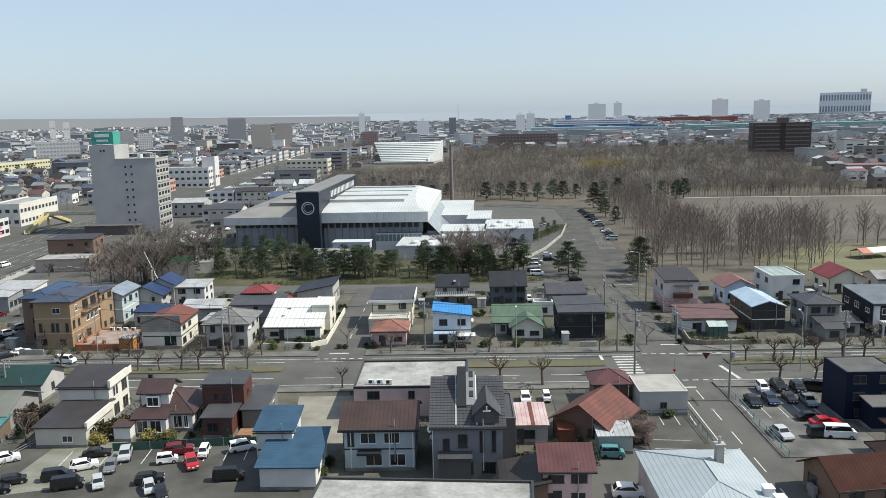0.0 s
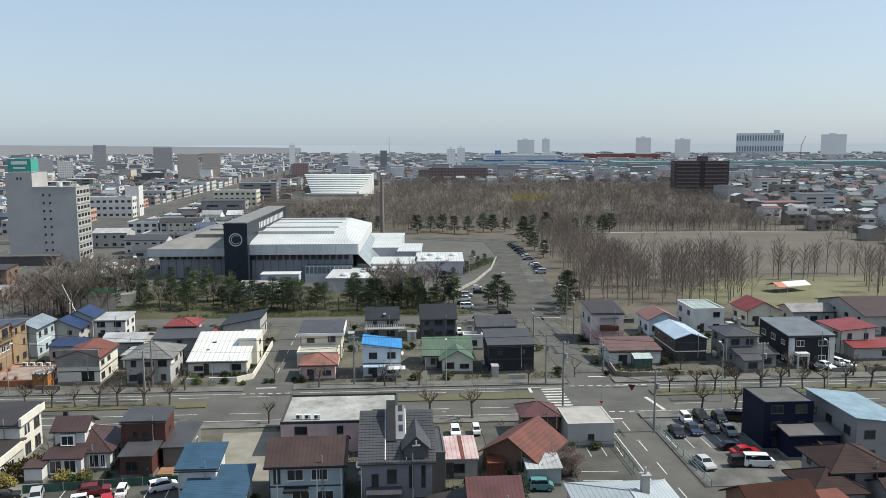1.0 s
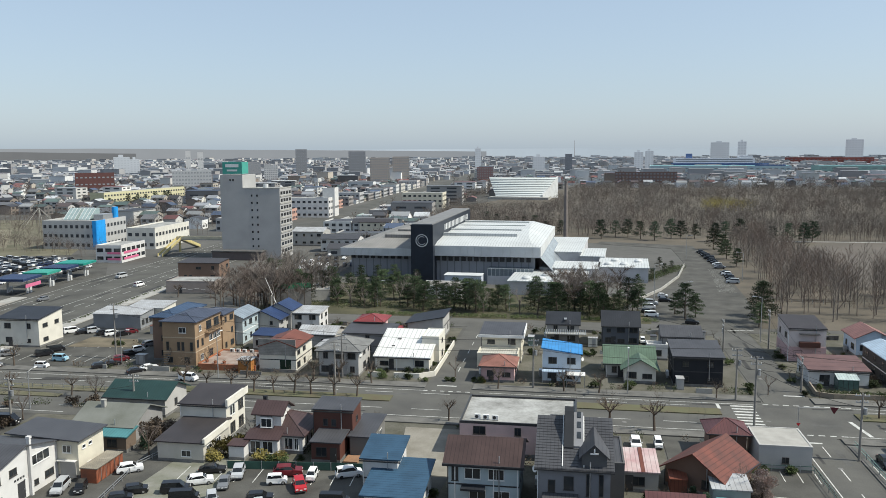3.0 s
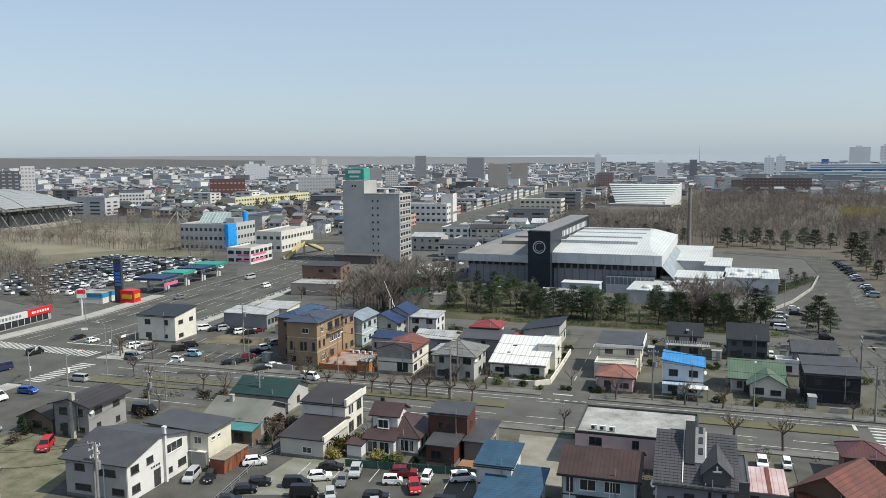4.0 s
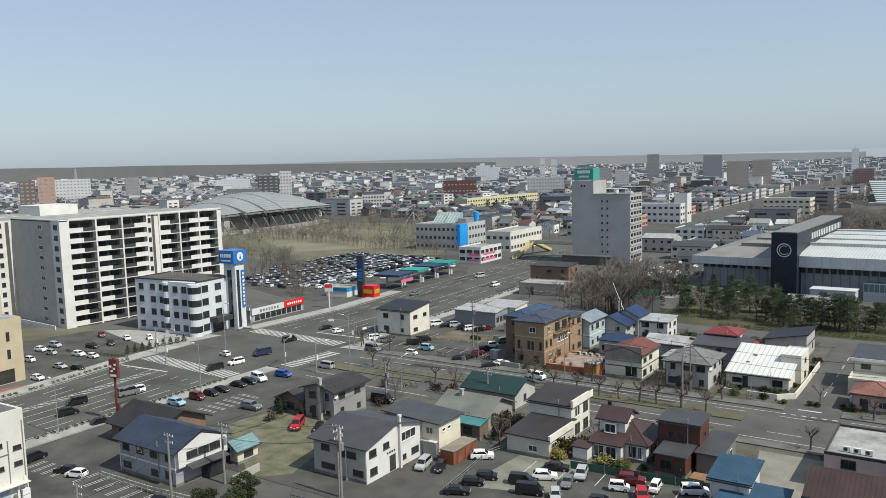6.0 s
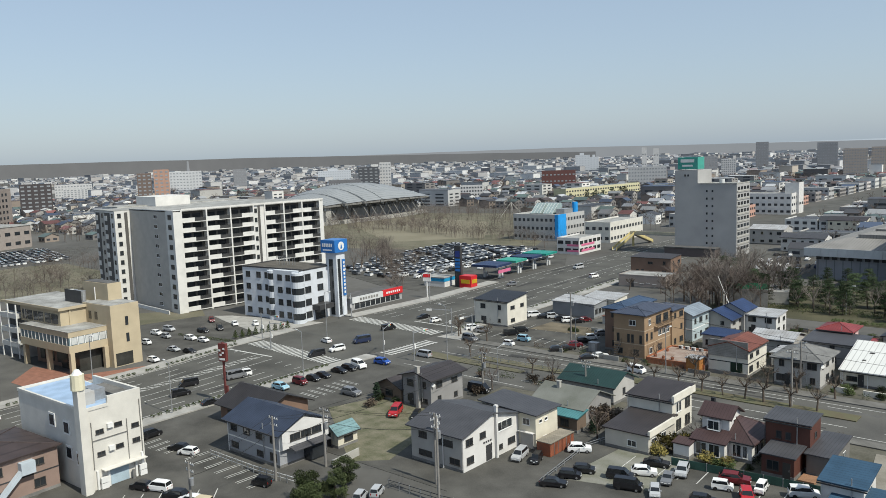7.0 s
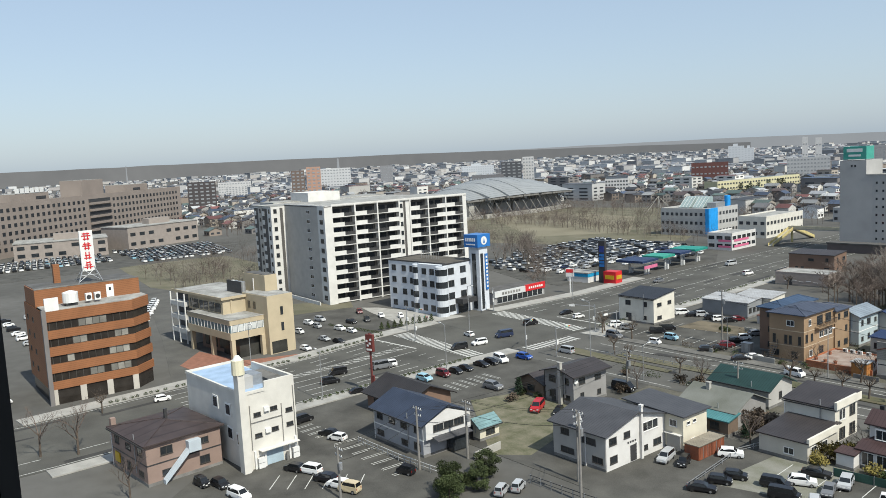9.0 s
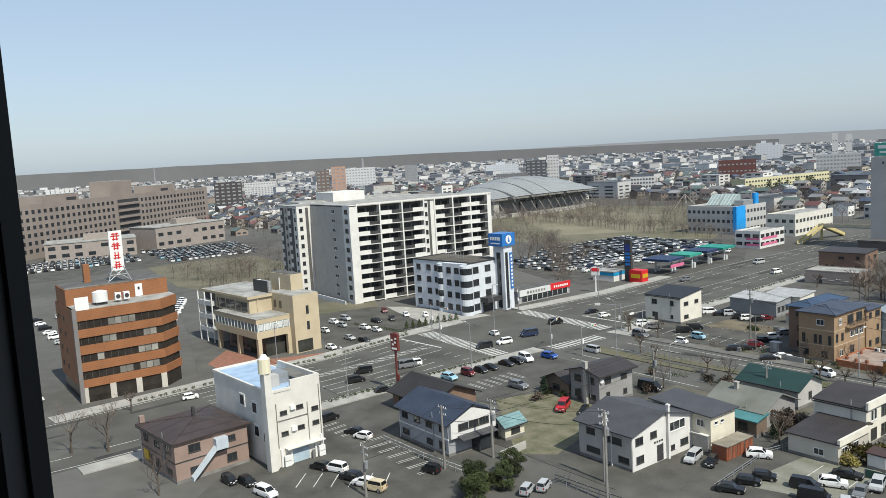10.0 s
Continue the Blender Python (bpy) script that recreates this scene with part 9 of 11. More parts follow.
# the hospital's full car park, too far to count
hm = [Mesh() for _ in MIX]
hg = Mesh()
for row in range(24):
    for i in range(44):
        x, y = -372 - row * 5.0, 18 + i * 2.75 + row * 0.7
        if y < 92 and not (-444 < x < -404) or y >= 92 and not (-448 + (y - 92) * 0.1 < x < -382 - (y - 92) * 0.1) or 88 < y < 97 or rng.random() < 0.08:
            continue
        k = rng.choice((0, 1, 2, 3, 4, 5, 6, 7, 8, 9, 10, 11))
        h = rng.uniform(1.4, 1.8)
        hm[k].cbox(x, y, 0.3, 4.2, 1.7, 0.7)
        hm[k].add([(x - 1.9, y - 0.8, 1.0), (x + 1.0, y - 0.8, 1.0), (x + 1.0, y + 0.8, 1.0), (x - 1.9, y + 0.8, 1.0), (x - 1.5, y - 0.65, h), (x + 0.3, y - 0.65, h), (x + 0.3, y + 0.65, h), (x - 1.5, y + 0.65, h)], [(4, 5, 6, 7)])
        hg.add([(x - 1.9, y - 0.8, 1.0), (x + 1.0, y - 0.8, 1.0), (x + 1.0, y + 0.8, 1.0), (x - 1.9, y + 0.8, 1.0), (x - 1.5, y - 0.65, h), (x + 0.3, y - 0.65, h), (x + 0.3, y + 0.65, h), (x - 1.5, y + 0.65, h)], [(0, 1, 5, 4), (1, 2, 6, 5), (2, 3, 7, 6), (3, 0, 4, 7)])
        hg.cbox(x, y, 0.06, 3.4, 1.6, 0.3)
allm = Mesh()
me = bpy.data.meshes.new("distant_cars")
fi, idx = [], []
for j, m_ in enumerate(hm + [hg]):
    allm.add(m_.v, m_.f)
    idx += [j] * len(m_.f)
me.from_pydata(allm.v, [], allm.f)
for c in MIX:
    me.materials.append(car_paint(c))
me.materials.append(car_glass)
me.polygons.foreach_set("material_index", idx)
tagged(new("distant_cars", me), "rows of parked cars filling the hospital car park", "cars", "", "stuff")


# ---- trees and planting ----
def sprig(m, p, d, r, rng, level, spread=0.6, sides=4, thin=0.62, lenf=0.72, kids=3, length=1.0, last=3):
    """A limb that forks into finer ones."""
    q = Vector(p) + Vector(d) * length
    m.tube(p, q, r, r * thin, sides if level < 2 else 3, cap=False)
    if level >= last:
        return
    for _ in range(kids + (1 if level == last - 1 else 0)):
        e = (Vector(d) + Vector((rng.uniform(-1, 1), rng.uniform(-1, 1), rng.uniform(-0.25, 0.8))) * spread).normalized()
        s = Vector(p).lerp(q, rng.uniform(0.55, 1.0))
        sprig(m, s, e, r * thin * 0.8, rng, level + 1, spread, sides, thin, lenf, kids, length * lenf * rng.uniform(0.75, 1.15), last)


def bare_tree_parts(seed, height, last=4, kids=3, spread=0.62):
    rng = random.Random(seed)
    tr = Mesh().tube((0, 0, 0), (0.05 * height * rng.uniform(-1, 1) * 0.3, 0, height * 0.42), 0.022 * height, 0.013 * height, 7, cap=False)
    cr = Mesh()
    for i in range(5):
        z = height * rng.uniform(0.22, 0.42)
        a = 6.28 * i / 5 + rng.uniform(-0.5, 0.5)
        sprig(cr, (0, 0, z), Vector((math.cos(a) * 0.55, math.sin(a) * 0.55, rng.uniform(0.6, 1.1))).normalized(), 0.011 * height, rng, 0, spread, 4, 0.6, 0.68, kids, height * 0.26, last)
    return tr, cr


def needle_cloud(m, c, rx, rz, n, rng, size=0.34):
    """A clump of small leaf blades in a flattened ball."""
    for _ in range(n):
        v = Vector((rng.gauss(0, 1), rng.gauss(0, 1), rng.gauss(0, 1))).normalized() * rng.uniform(0.45, 1.0)
        p = Vector(c) + Vector((v.x * rx, v.y * rx, v.z * rz))
        a = Vector((rng.uniform(-1, 1), rng.uniform(-1, 1), rng.uniform(-0.3, 1))).normalized() * size * rng.uniform(0.6, 1.3)
        b = a.orthogonal().normalized() * size * 0.45
        m.add([p - b, p + b, p + a], [(0, 1, 2)])


def pine_parts(seed, height, cone=False):
    rng = random.Random(seed)
    tr, cr = Mesh(), Mesh()
    lean = Vector((rng.uniform(-0.08, 0.08), rng.uniform(-0.08, 0.08), 1))
    tr.tube((0, 0, 0), lean * height * 0.55, 0.16, 0.1, 7, cap=False).tube(lean * height * 0.55, lean * height * 0.92, 0.1, 0.04, 6, cap=False)
    n = 30 if not cone else 34
    for i in range(n):
        f = 0.16 + 0.84 * (i + rng.random()) / n if not cone else 0.1 + 0.9 * (i + rng.random()) / n
        a = i * 2.4 + rng.uniform(-0.5, 0.5)
        r = height * ((0.36 * (1.1 - f) ** 0.7 + 0.03) if not cone else 0.27 * (1.05 - f)) * rng.uniform(0.65, 1.1)
        base = lean * height * f * 0.95
        tip = base + Vector((math.cos(a) * r, math.sin(a) * r, r * rng.uniform(-0.05, 0.3)))
        tr.tube(base, tip, 0.05, 0.02, 4, cap=False)
        needle_cloud(cr, tip, height * 0.08 + 0.2, height * 0.03 + 0.1, 64, rng, 0.19)
        needle_cloud(cr, base.lerp(tip, 0.55), height * 0.065 + 0.2, height * 0.03 + 0.1, 36, rng, 0.19)
    return tr, cr


def grove(name, label, category, protos, places, group, mt, mc, zs=0.03):
    made = []
    for i, (tr, cr) in enumerate(protos):
        made.append((tr.data("trunk", mt), cr.data("crown", mc)))
    rng = random.Random(len(places) * 7 + len(label))
    for i, (x, y, s) in enumerate(places):
        td, cd = made[i % len(made)]
        t = tagged(new(name), label, category, group)
        t.matrix_basis = Matrix.Translation((x, y, zs)) @ Matrix.Rotation(rng.uniform(0, 6.28), 4, "Z") @ Matrix.Scale(s, 4)
        part("trunk", td, None, t)
        part("crown", cd, None, t)


rng = random.Random(11)
PINES = [pine_parts(k, 7.0) for k in range(5)]
row = []
for i in range(52):
    u = -92 + i * 1.85 + rng.uniform(-1, 1)
    if -30 < u < -26:
        continue
    row.append((u, 205 + rng.uniform(-6, 9) + (3 if u < -60 else 0), rng.uniform(0.85, 1.3)))
row += [(-64, 238, 0.8), (-72, 241, 0.9), (-78, 242, 0.85), (-84, 243, 0.8), (-68, 232, 0.8), (-100, 214, 1.0), (-108, 236, 1.1), (-116, 244, 1.0)]
row += [(14.2, 203, 1.35), (17.0, 206, 0.9), (12, 209, 0.85), (31.6, 203, 1.5), (33.0, 210, 1.35), (30.6, 197, 0.9), (35, 350, 1.3), (36.5, 335, 1.2), (37, 320, 1.1), (38, 300, 1.0)]
row += [(-5 + rng.uniform(-2, 2), 206, 1.0), (1.5, 210, 0.9), (8, 262, 0.6), (12, 275, 0.6), (15, 285, 0.55), (11, 291, 0.6), (6, 287, 0.6), (3, 254, 0.5)]
grove("pine_tree", "dark green pine with layered boughs", "tree", PINES, row, "pine trees", bark, needle)
far_row = [(-398 + rng.uniform(-6, 6), 560 + i * 9, rng.uniform(0.9, 1.4)) for i in range(9)] + [(-14 + i * 6.4 + rng.uniform(-2, 2), 386 + rng.uniform(-6, 8), rng.uniform(1.0, 1.5)) for i in range(16)] + [(-34 - i * 7 + rng.uniform(-2, 2), 395 + i * 7 + rng.uniform(-6, 8), rng.uniform(0.9, 1.3)) for i in range(7)]
grove("far_pine_tree", "dark pine at the edge of the bare wood", "tree", PINES, far_row, "pine trees", bark, needle2)
grove("garden_conifer", "dense dark garden conifer", "tree", [pine_parts(31, 5.0, True), pine_parts(32, 5.0, True)],
      [(9.4, 91.0, 0.7), (8.2, 93.2, 0.6), (34.0, 150.0, 0.5), (46.0, 178, 0.7), (-66.0, 96.5, 0.55), (-104.8, 87.0, 0.65)], "garden conifers", bark, needle2, 0.0)

BARE = [bare_tree_parts(k, 11.0) for k in range(5)]
spots = [(-14 + rng.uniform(-6, 9), 216 + rng.uniform(-9, 14), rng.uniform(0.85, 1.15)) for _ in range(15)]
spots += [(-104 + rng.uniform(-12, 14), 222 + rng.uniform(-18, 24), rng.uniform(0.8, 1.1)) for _ in range(16)]
spots += [(-84, 192, 0.8), (-60, 216, 0.8), (-40, 214, 0.7), (-95, 205, 0.9), (-124, 252, 0.9), (-118, 262, 0.9)]
spots += [(-100 + rng.uniform(-13, 16), 206 + rng.uniform(-16, 26), rng.uniform(0.9, 1.25)) for _ in range(22)]
spots += [(-92 + i * 4.4 + rng.uniform(-1.5, 1.5), 206 + rng.uniform(-7, 10), rng.uniform(0.5, 0.8)) for i in range(16)]
spots += [(-118 + rng.uniform(-8, 12), 252 + rng.uniform(-8, 10), rng.uniform(0.5, 0.8)) for _ in range(8)]
spots += [(-233 + rng.uniform(-20, 8), 190 + rng.uniform(-6, 12), rng.uniform(0.7, 0.95)) for _ in range(11)]
spots += [(-262 + rng.uniform(-10, 8), 222 + rng.uniform(-8, 8), rng.uniform(0.6, 0.9)) for _ in range(6)]
grove("bare_tree", "leafless grey-brown tree with fine twigs", "tree", BARE, spots, "bare trees", bark, twig)

KNOB = []
for k in range(5):
    r2 = random.Random(70 + k)
    tr = Mesh().tube((0, 0, 0), (r2.uniform(-0.3, 0.3), r2.uniform(-0.2, 0.2), 1.9), 0.15, 0.12, 7, cap=False)
    cr = Mesh()
    for i in range(5):
        a = 6.28 * i / 5 + r2.uniform(-0.4, 0.4)
        sprig(cr, (0, 0, 1.8), Vector((math.cos(a), math.sin(a), r2.uniform(0.6, 1.5))).normalized(), 0.09, r2, 0, 0.8, 5, 0.66, 0.66, 3, 0.9, 3)
    for _ in range(130):
        v = Vector((r2.gauss(0, 1), r2.gauss(0, 1), r2.gauss(0, 0.6))).normalized() * r2.uniform(0.5, 1.5)
        p = Vector((v.x, v.y, 3.0 + v.z))
        d = (v.normalized() + Vector((r2.uniform(-0.7, 0.7), r2.uniform(-0.7, 0.7), r2.uniform(-0.2, 0.9)))).normalized() * r2.uniform(0.25, 0.6)
        w = d.orthogonal().normalized() * 0.016
        cr.add([p - w, p + w, p + d], [(0, 1, 2)])
    KNOB.append((tr, cr))
strip = [(*S(u + rng.uniform(-0.8, 0.8), 128.8), rng.uniform(0.9, 1.25)) for u in range(-68, -32, 4)] + [(*S(-98, 122.8), 1.0), (*S(-86, 122.4), 1.0)]
strip += [(*S(u + rng.uniform(-0.8, 0.8), 129.6), rng.uniform(1.0, 1.35)) for u in range(47, 150, 4)]
strip += [(*S(u, 119.0), rng.uniform(1.1, 1.4)) for u in (5.6, 12.2, 48.5, 54)] + [(*S(-19.0, 118.8), 1.0), (*S(24, 136.6), 0.9), (*S(-13, 136.8), 1.1), (*S(-1.5, 136.9), 1.1), (*S(4.5, 136.7), 1.1)]
strip += [(*S(u, 136.8), rng.uniform(1.0, 1.3)) for u in (-72, -60, -47, -42, -36, 60, 72, 84, 96)]
spots2 = [(-128.6, 20.0, 0.85), (-131.5, 15.2, 0.8), (-106, 22, 0.6), (-92.8, 104.0, 0.5), (-64.5, 95.0, 0.5), (-86.5, 113.4, 0.55), (-52.0, 101.4, 0.45), (14.6, 97.6, 0.45), (-30.8, 141.5, 0.4), (24.0, 142.0, 0.4), (44.6, 146.0, 0.4), (66.0, 142.0, 0.45), (-8.4, 136.9, 0.4), (-70.0, 139.6, 0.42), (-80.5, 139.6, 0.42)]
grove("garden_tree", "small leafless garden tree", "tree", BARE, spots2, "bare trees", bark, twig_b)
strip += [(-118, 131, 1.2), (-112, 119, 1.1), (-128, 133, 1.3), (-126.8, 131, 1.2), (-147.9, 27.5, 1.0), (-127, 205, 1.2)]
grove("street_tree", "small pollarded street tree without leaves", "tree", KNOB, strip, "street trees", bark, bark, 0.15)

# shrubs
def shrub_parts(seed, r):
    r2 = random.Random(seed)
    tr, cr = Mesh(), Mesh()
    for _ in range(6):
        tr.tube((0, 0, 0), (r2.uniform(-r, r) * 0.6, r2.uniform(-r, r) * 0.6, r * r2.uniform(0.5, 1.1)), 0.035, 0.015, 4, cap=False)
    for _ in range(9):
        needle_cloud(cr, (r2.uniform(-r, r) * 0.6, r2.uniform(-r, r) * 0.6, r * r2.uniform(0.35, 1.0)), r * 0.5, r * 0.38, 60, r2, 0.2)
    return tr, cr


SH = [shrub_parts(k, 1.0) for k in range(4)]
grove("shrub", "dark evergreen garden shrub by the wall", "shrub", SH, [(-38.5, 142.2, 0.9), (-40.2, 142.0, 1.0), (-37.0, 145, 0.8), (-36.6, 148.5, 0.8), (-45.4, 141.2, 0.8), (-44.4, 142, 0.7), (-36.2, 157, 0.9), (-36.8, 162, 0.9), (-37.2, 168, 1.0),
      (38.6, 145.0, 0.9), (33.4, 147.8, 0.8), (35.8, 142.6, 0.7), (40.2, 143.6, 0.7), (-104.0, 87.6, 1.1), (-101.0, 88.4, 0.9), (-46.6, 96.2, 1.0), (-44.8, 96.4, 0.9), (42.6, 150.5, 1.2), (-2.0, 90.6, 0.7), (3.2, 92.6, 1.1), (1.0, 91.6, 1.0), (6.4, 92.4, 1.0), (-22.6, 87.2, 1.0), (-22.4, 90, 1.0)], "garden shrubs", bark, bush_m, 0.0)
def dense_bush(seed):
    r2 = random.Random(seed)
    tr, cr = Mesh().tube((0, 0, 0), (0, 0, 1.8), 0.12, 0.06, 6, cap=False), Mesh()
    for k in range(26):
        a, z = k * 2.4, 0.5 + 2.0 * r2.random()
        q = (1.35 - 0.35 * abs(z - 1.2)) * r2.uniform(0.35, 1.0)
        needle_cloud(cr, (q * math.cos(a), q * math.sin(a), z), 0.55, 0.34, 190, r2, 0.13)
    return tr, cr


grove("garden_pine", "bushy dark green garden pine", "tree", [dense_bush(50 + k) for k in range(3)], [(-79.4, 54.4, 1.5), (-77.2, 52.6, 1.3), (-80.6, 61.0, 1.25), (-78.0, 57.4, 1.2)], "garden conifers", bark, mat("garden pine needles", (0.045, 0.060, 0.022), 0.85, 0.4, 0.6, rnd=0.3, fine=3), 0.0)
grove("blossom_tree", "small tree in pale pink blossom", "tree", [dense_bush(71)], [(16.4, 98.0, 1.25)], "garden shrubs", bark, mat("pale blossom", (0.42, 0.34, 0.31), 0.9, 0.25, 0.8, rnd=0.3, fine=3), 0.0)
grove("yellow_shrub", "yellowing evergreen garden shrub", "shrub", SH, [(-54.4, 97.0, 1.9), (-53.6, 99.4, 1.7), (-54.8, 95.0, 1.4), (-45.6, 96.8, 1.2), (-48.2, 96.4, 1.2), (-24.8, 139.4, 0.5)], "garden shrubs", bark, bush_y, 0.0)
grove("dry_shrub", "leafless brown garden shrub", "shrub", SH, [(-68.0, 100.8, 2.2), (-66.8, 103.4, 1.9), (-66.4, 98.4, 1.7), (-99, 97, 1.4), (-93, 100, 1.3), (-103, 84, 1.2), (15.6, 99.4, 1.6), (14.0, 97.6, 1.3), (16.8, 101.0, 1.3), (43.6, 152.2, 1.3), (53.0, 142.4, 1.3), (-100.0, 109.0, 1.0), (-90, 112, 1.2), (-87, 113, 1.3)], "garden shrubs", twig, dryhedge, 0.0)
ev, dr = [], []
r6 = random.Random(44)
FREE = ((-100, 31, 139.6, 141.2), (40, 118, 139.4, 141.0), (-100, -27, 157.0, 158.6), (-17, 31, 160.5, 164.0), (40, 118, 165.0, 168.5), (-17, 31, 180.5, 183.5), (-100, -30, 180.0, 184.0), (-45, 30, 105.0, 106.2), (-3, 16, 92.0, 98.0), (-60, -30, 113.6, 116.4), (-84, -60, 116.5, 118.0), (-58, -36, 99.8, 101.4), (38.8, 39.6, 140, 182), (-29.5, -28.6, 140, 182), (30.2, 31.0, 140, 182), (-16.8, -16.2, 140, 182), (2, 12, 86.5, 89), (44, 60, 84, 88))
for u0, u1, v0, v1 in FREE:
    for _ in range(max(5, int((u1 - u0) * (v1 - v0) / 5.5))):
        p = S(r6.uniform(u0, u1), r6.uniform(v0, v1))
        (ev if r6.random() < 0.5 else dr).append((*p, r6.uniform(0.4, 1.15)))
BUILT = [(o.matrix_basis.translation.copy(), o.matrix_basis.inverted(), [c for c in o.children if c.name.split(".")[0] in ("wall", "foundation")]) for o in bpy.data.objects if o.parent is None and o.children]


def clear_of_houses(x, y, gap=0.5):
    for at, inv, walls in BUILT:
        if abs(at.x - x) + abs(at.y - y) > 30:
            continue
        p = inv @ Vector((x, y, 0))
        for c in walls:
            b = c.bound_box
            if b[0][0] - gap < p.x < b[6][0] + gap and b[0][1] - gap < p.y < b[6][1] + gap:
                return False
    return True


ev = [q for q in ev if clear_of_houses(q[0], q[1])]
dr = [q for q in dr if clear_of_houses(q[0], q[1])]


def bushes(name, label, protos, places, material):
    data = [Mesh().add(tr.v, tr.f).add(cr.v, cr.f).data(name, material) for tr, cr in protos]
    rb_ = random.Random(len(places))
    for i, (x, y, k) in enumerate(places):
        o = tagged(new(name, data[i % len(data)]), label, "shrub", "garden shrubs")
        o.matrix_basis = Matrix.Translation((x, y, 0)) @ Matrix.Rotation(rb_.uniform(0, 6.28), 4, "Z") @ Matrix.Scale(k, 4)


bushes("garden_bush", "small evergreen bush in a house garden", SH, ev, bush_m)
bushes("bare_bush", "small leafless bush in a house garden", [bare_tree_parts(90 + k, 2.6, 3, 2, 0.8) for k in range(3)], dr, dryhedge)
# low garden walls and yard sheds between the houses
r7 = random.Random(12)
for i in range(46):
    u = r7.uniform(-100, 110)
    v = r7.choice((139.2, 139.2, 159.5, 164.4, 183.8))
    L_ = r7.uniform(2.5, 6.0)
    if -27 < u + L_ and u < -16 or 30 < u + L_ and u < 41 or -50 < u < -33 and v < 150 or 40 < u < 55 and v < 150:
        continue
    a_, b_ = S(u, v), S(u + L_, v)
    if clear_of_houses(*a_, 0.2) and clear_of_houses(*b_, 0.2) and clear_of_houses((a_[0] + b_[0]) / 2, (a_[1] + b_[1]) / 2, 0.2):
        t = thing("yard_wall", "low concrete block wall at a house garden", "wall", group="garden walls")
        part("wall_panel", Mesh().prism(ribbon([a_, b_], 0.16), 0, r7.uniform(0.7, 1.2)), r7.choice((concrete_dark, concrete, W("block", (0.26, 0.22, 0.17)))), t)
for i in range(40):
    x, y = S(r7.uniform(-98, 112), r7.choice((r7.uniform(141, 164), r7.uniform(164, 182), r7.uniform(99, 115))))
    u_ = x * math.cos(radians(GRID)) + y * math.sin(radians(GRID))
    if -27 < u_ < -16 or 30 < u_ < 41 or -34 < x < -20 and y < 118 or 25 < u_ < 56 and y < 120 or u_ < -50 and y < 120 or not clear_of_houses(x, y, 1.5):
        continue
    t = thing("yard_shed", "small steel storage shed in a yard", "shed", x, y, 0, GRID + r7.choice((0, 90)), "yard sheds")
    part("box", Mesh().cbox(0, 0, 0.1, 1.9, 1.2, 1.9), r7.choice((mid_grey, grey_wall, ivory, W("shed green", (0.18, 0.24, 0.20)), tan_wall)), t)
    part("lid", Mesh().cbox(0, 0, 2.0, 2.1, 1.4, 0.08), r7.choice((roof_pale, roof_dark, roof_rust)), t)
    part("shed_door", Mesh().cbox(0.2, -0.62, 0.15, 0.8, 0.05, 1.75), metal_g, t)
for nm, a, b, w_, h_, n in (("pine_undergrowth", (-90, 202), (4, 206), 6.0, 1.4, 90), ("park_hedge", (-66, 193.6), (8, 198.5), 1.3, 1.0, 70), ("bank_hedge", (4, 256), (18, 292), 4.0, 1.6, 60), ("corner_hedge", S(41.6, 141.6), S(52.5, 140.6), 1.0, 1.1, 18)):
    m = Mesh()
    r2 = random.Random(n)
    for i in range(n):
        p = Vector(a).lerp(Vector(b), (i + 0.5) / n)
        needle_cloud(m, (p.x + r2.uniform(-0.3, 0.3) * w_, p.y + r2.uniform(-0.3, 0.3) * w_, h_ * 0.5), w_ * 0.6, h_ * 0.55, 70, r2, 0.24)
    tagged(new(nm, m.data(nm, bush_m)), "clipped dark evergreen hedge", "hedge", "", "stuff")
# unclipped greenery along the garden fences
m, mdry = Mesh(), Mesh()
r2 = random.Random(77)
for u0, u1, v0 in ((-98, 31, 182.6), (-98, 31, 184.8), (-98, -27, 159.0), (-16, 30, 161.6), (41, 118, 166.0), (41, 118, 188.0), (-98, -27, 140.2), (-16, 30, 140.4), (41, 118, 140.3), (-47, 12, 116.0), (-96, -62, 117.2), (-47, 12, 103.0)):
    u = u0
    while u < u1:
        u += r2.uniform(0.7, 1.6)
        if r2.random() < 0.42:
            u += r2.uniform(1.5, 5)
        x, y = S(u, v0 + r2.uniform(-0.7, 0.7))
        if not clear_of_houses(x, y, 0.7) or -26 < u < -17 or 30.5 < u < 40.5:
            continue
        h = r2.uniform(0.5, 1.5)
        needle_cloud(m if r2.random() < 0.6 else mdry, (x, y, h * 0.5), r2.uniform(0.5, 0.95), h * 0.55, 46, r2, 0.2)
tagged(new("garden_greenery", m.data("garden_greenery", bush_m)), "unclipped evergreen bushes along the garden fences", "shrubs", "", "stuff")
tagged(new("garden_brush", mdry.data("garden_brush", dryhedge)), "dry brown brush along the garden fences", "shrubs", "", "stuff")
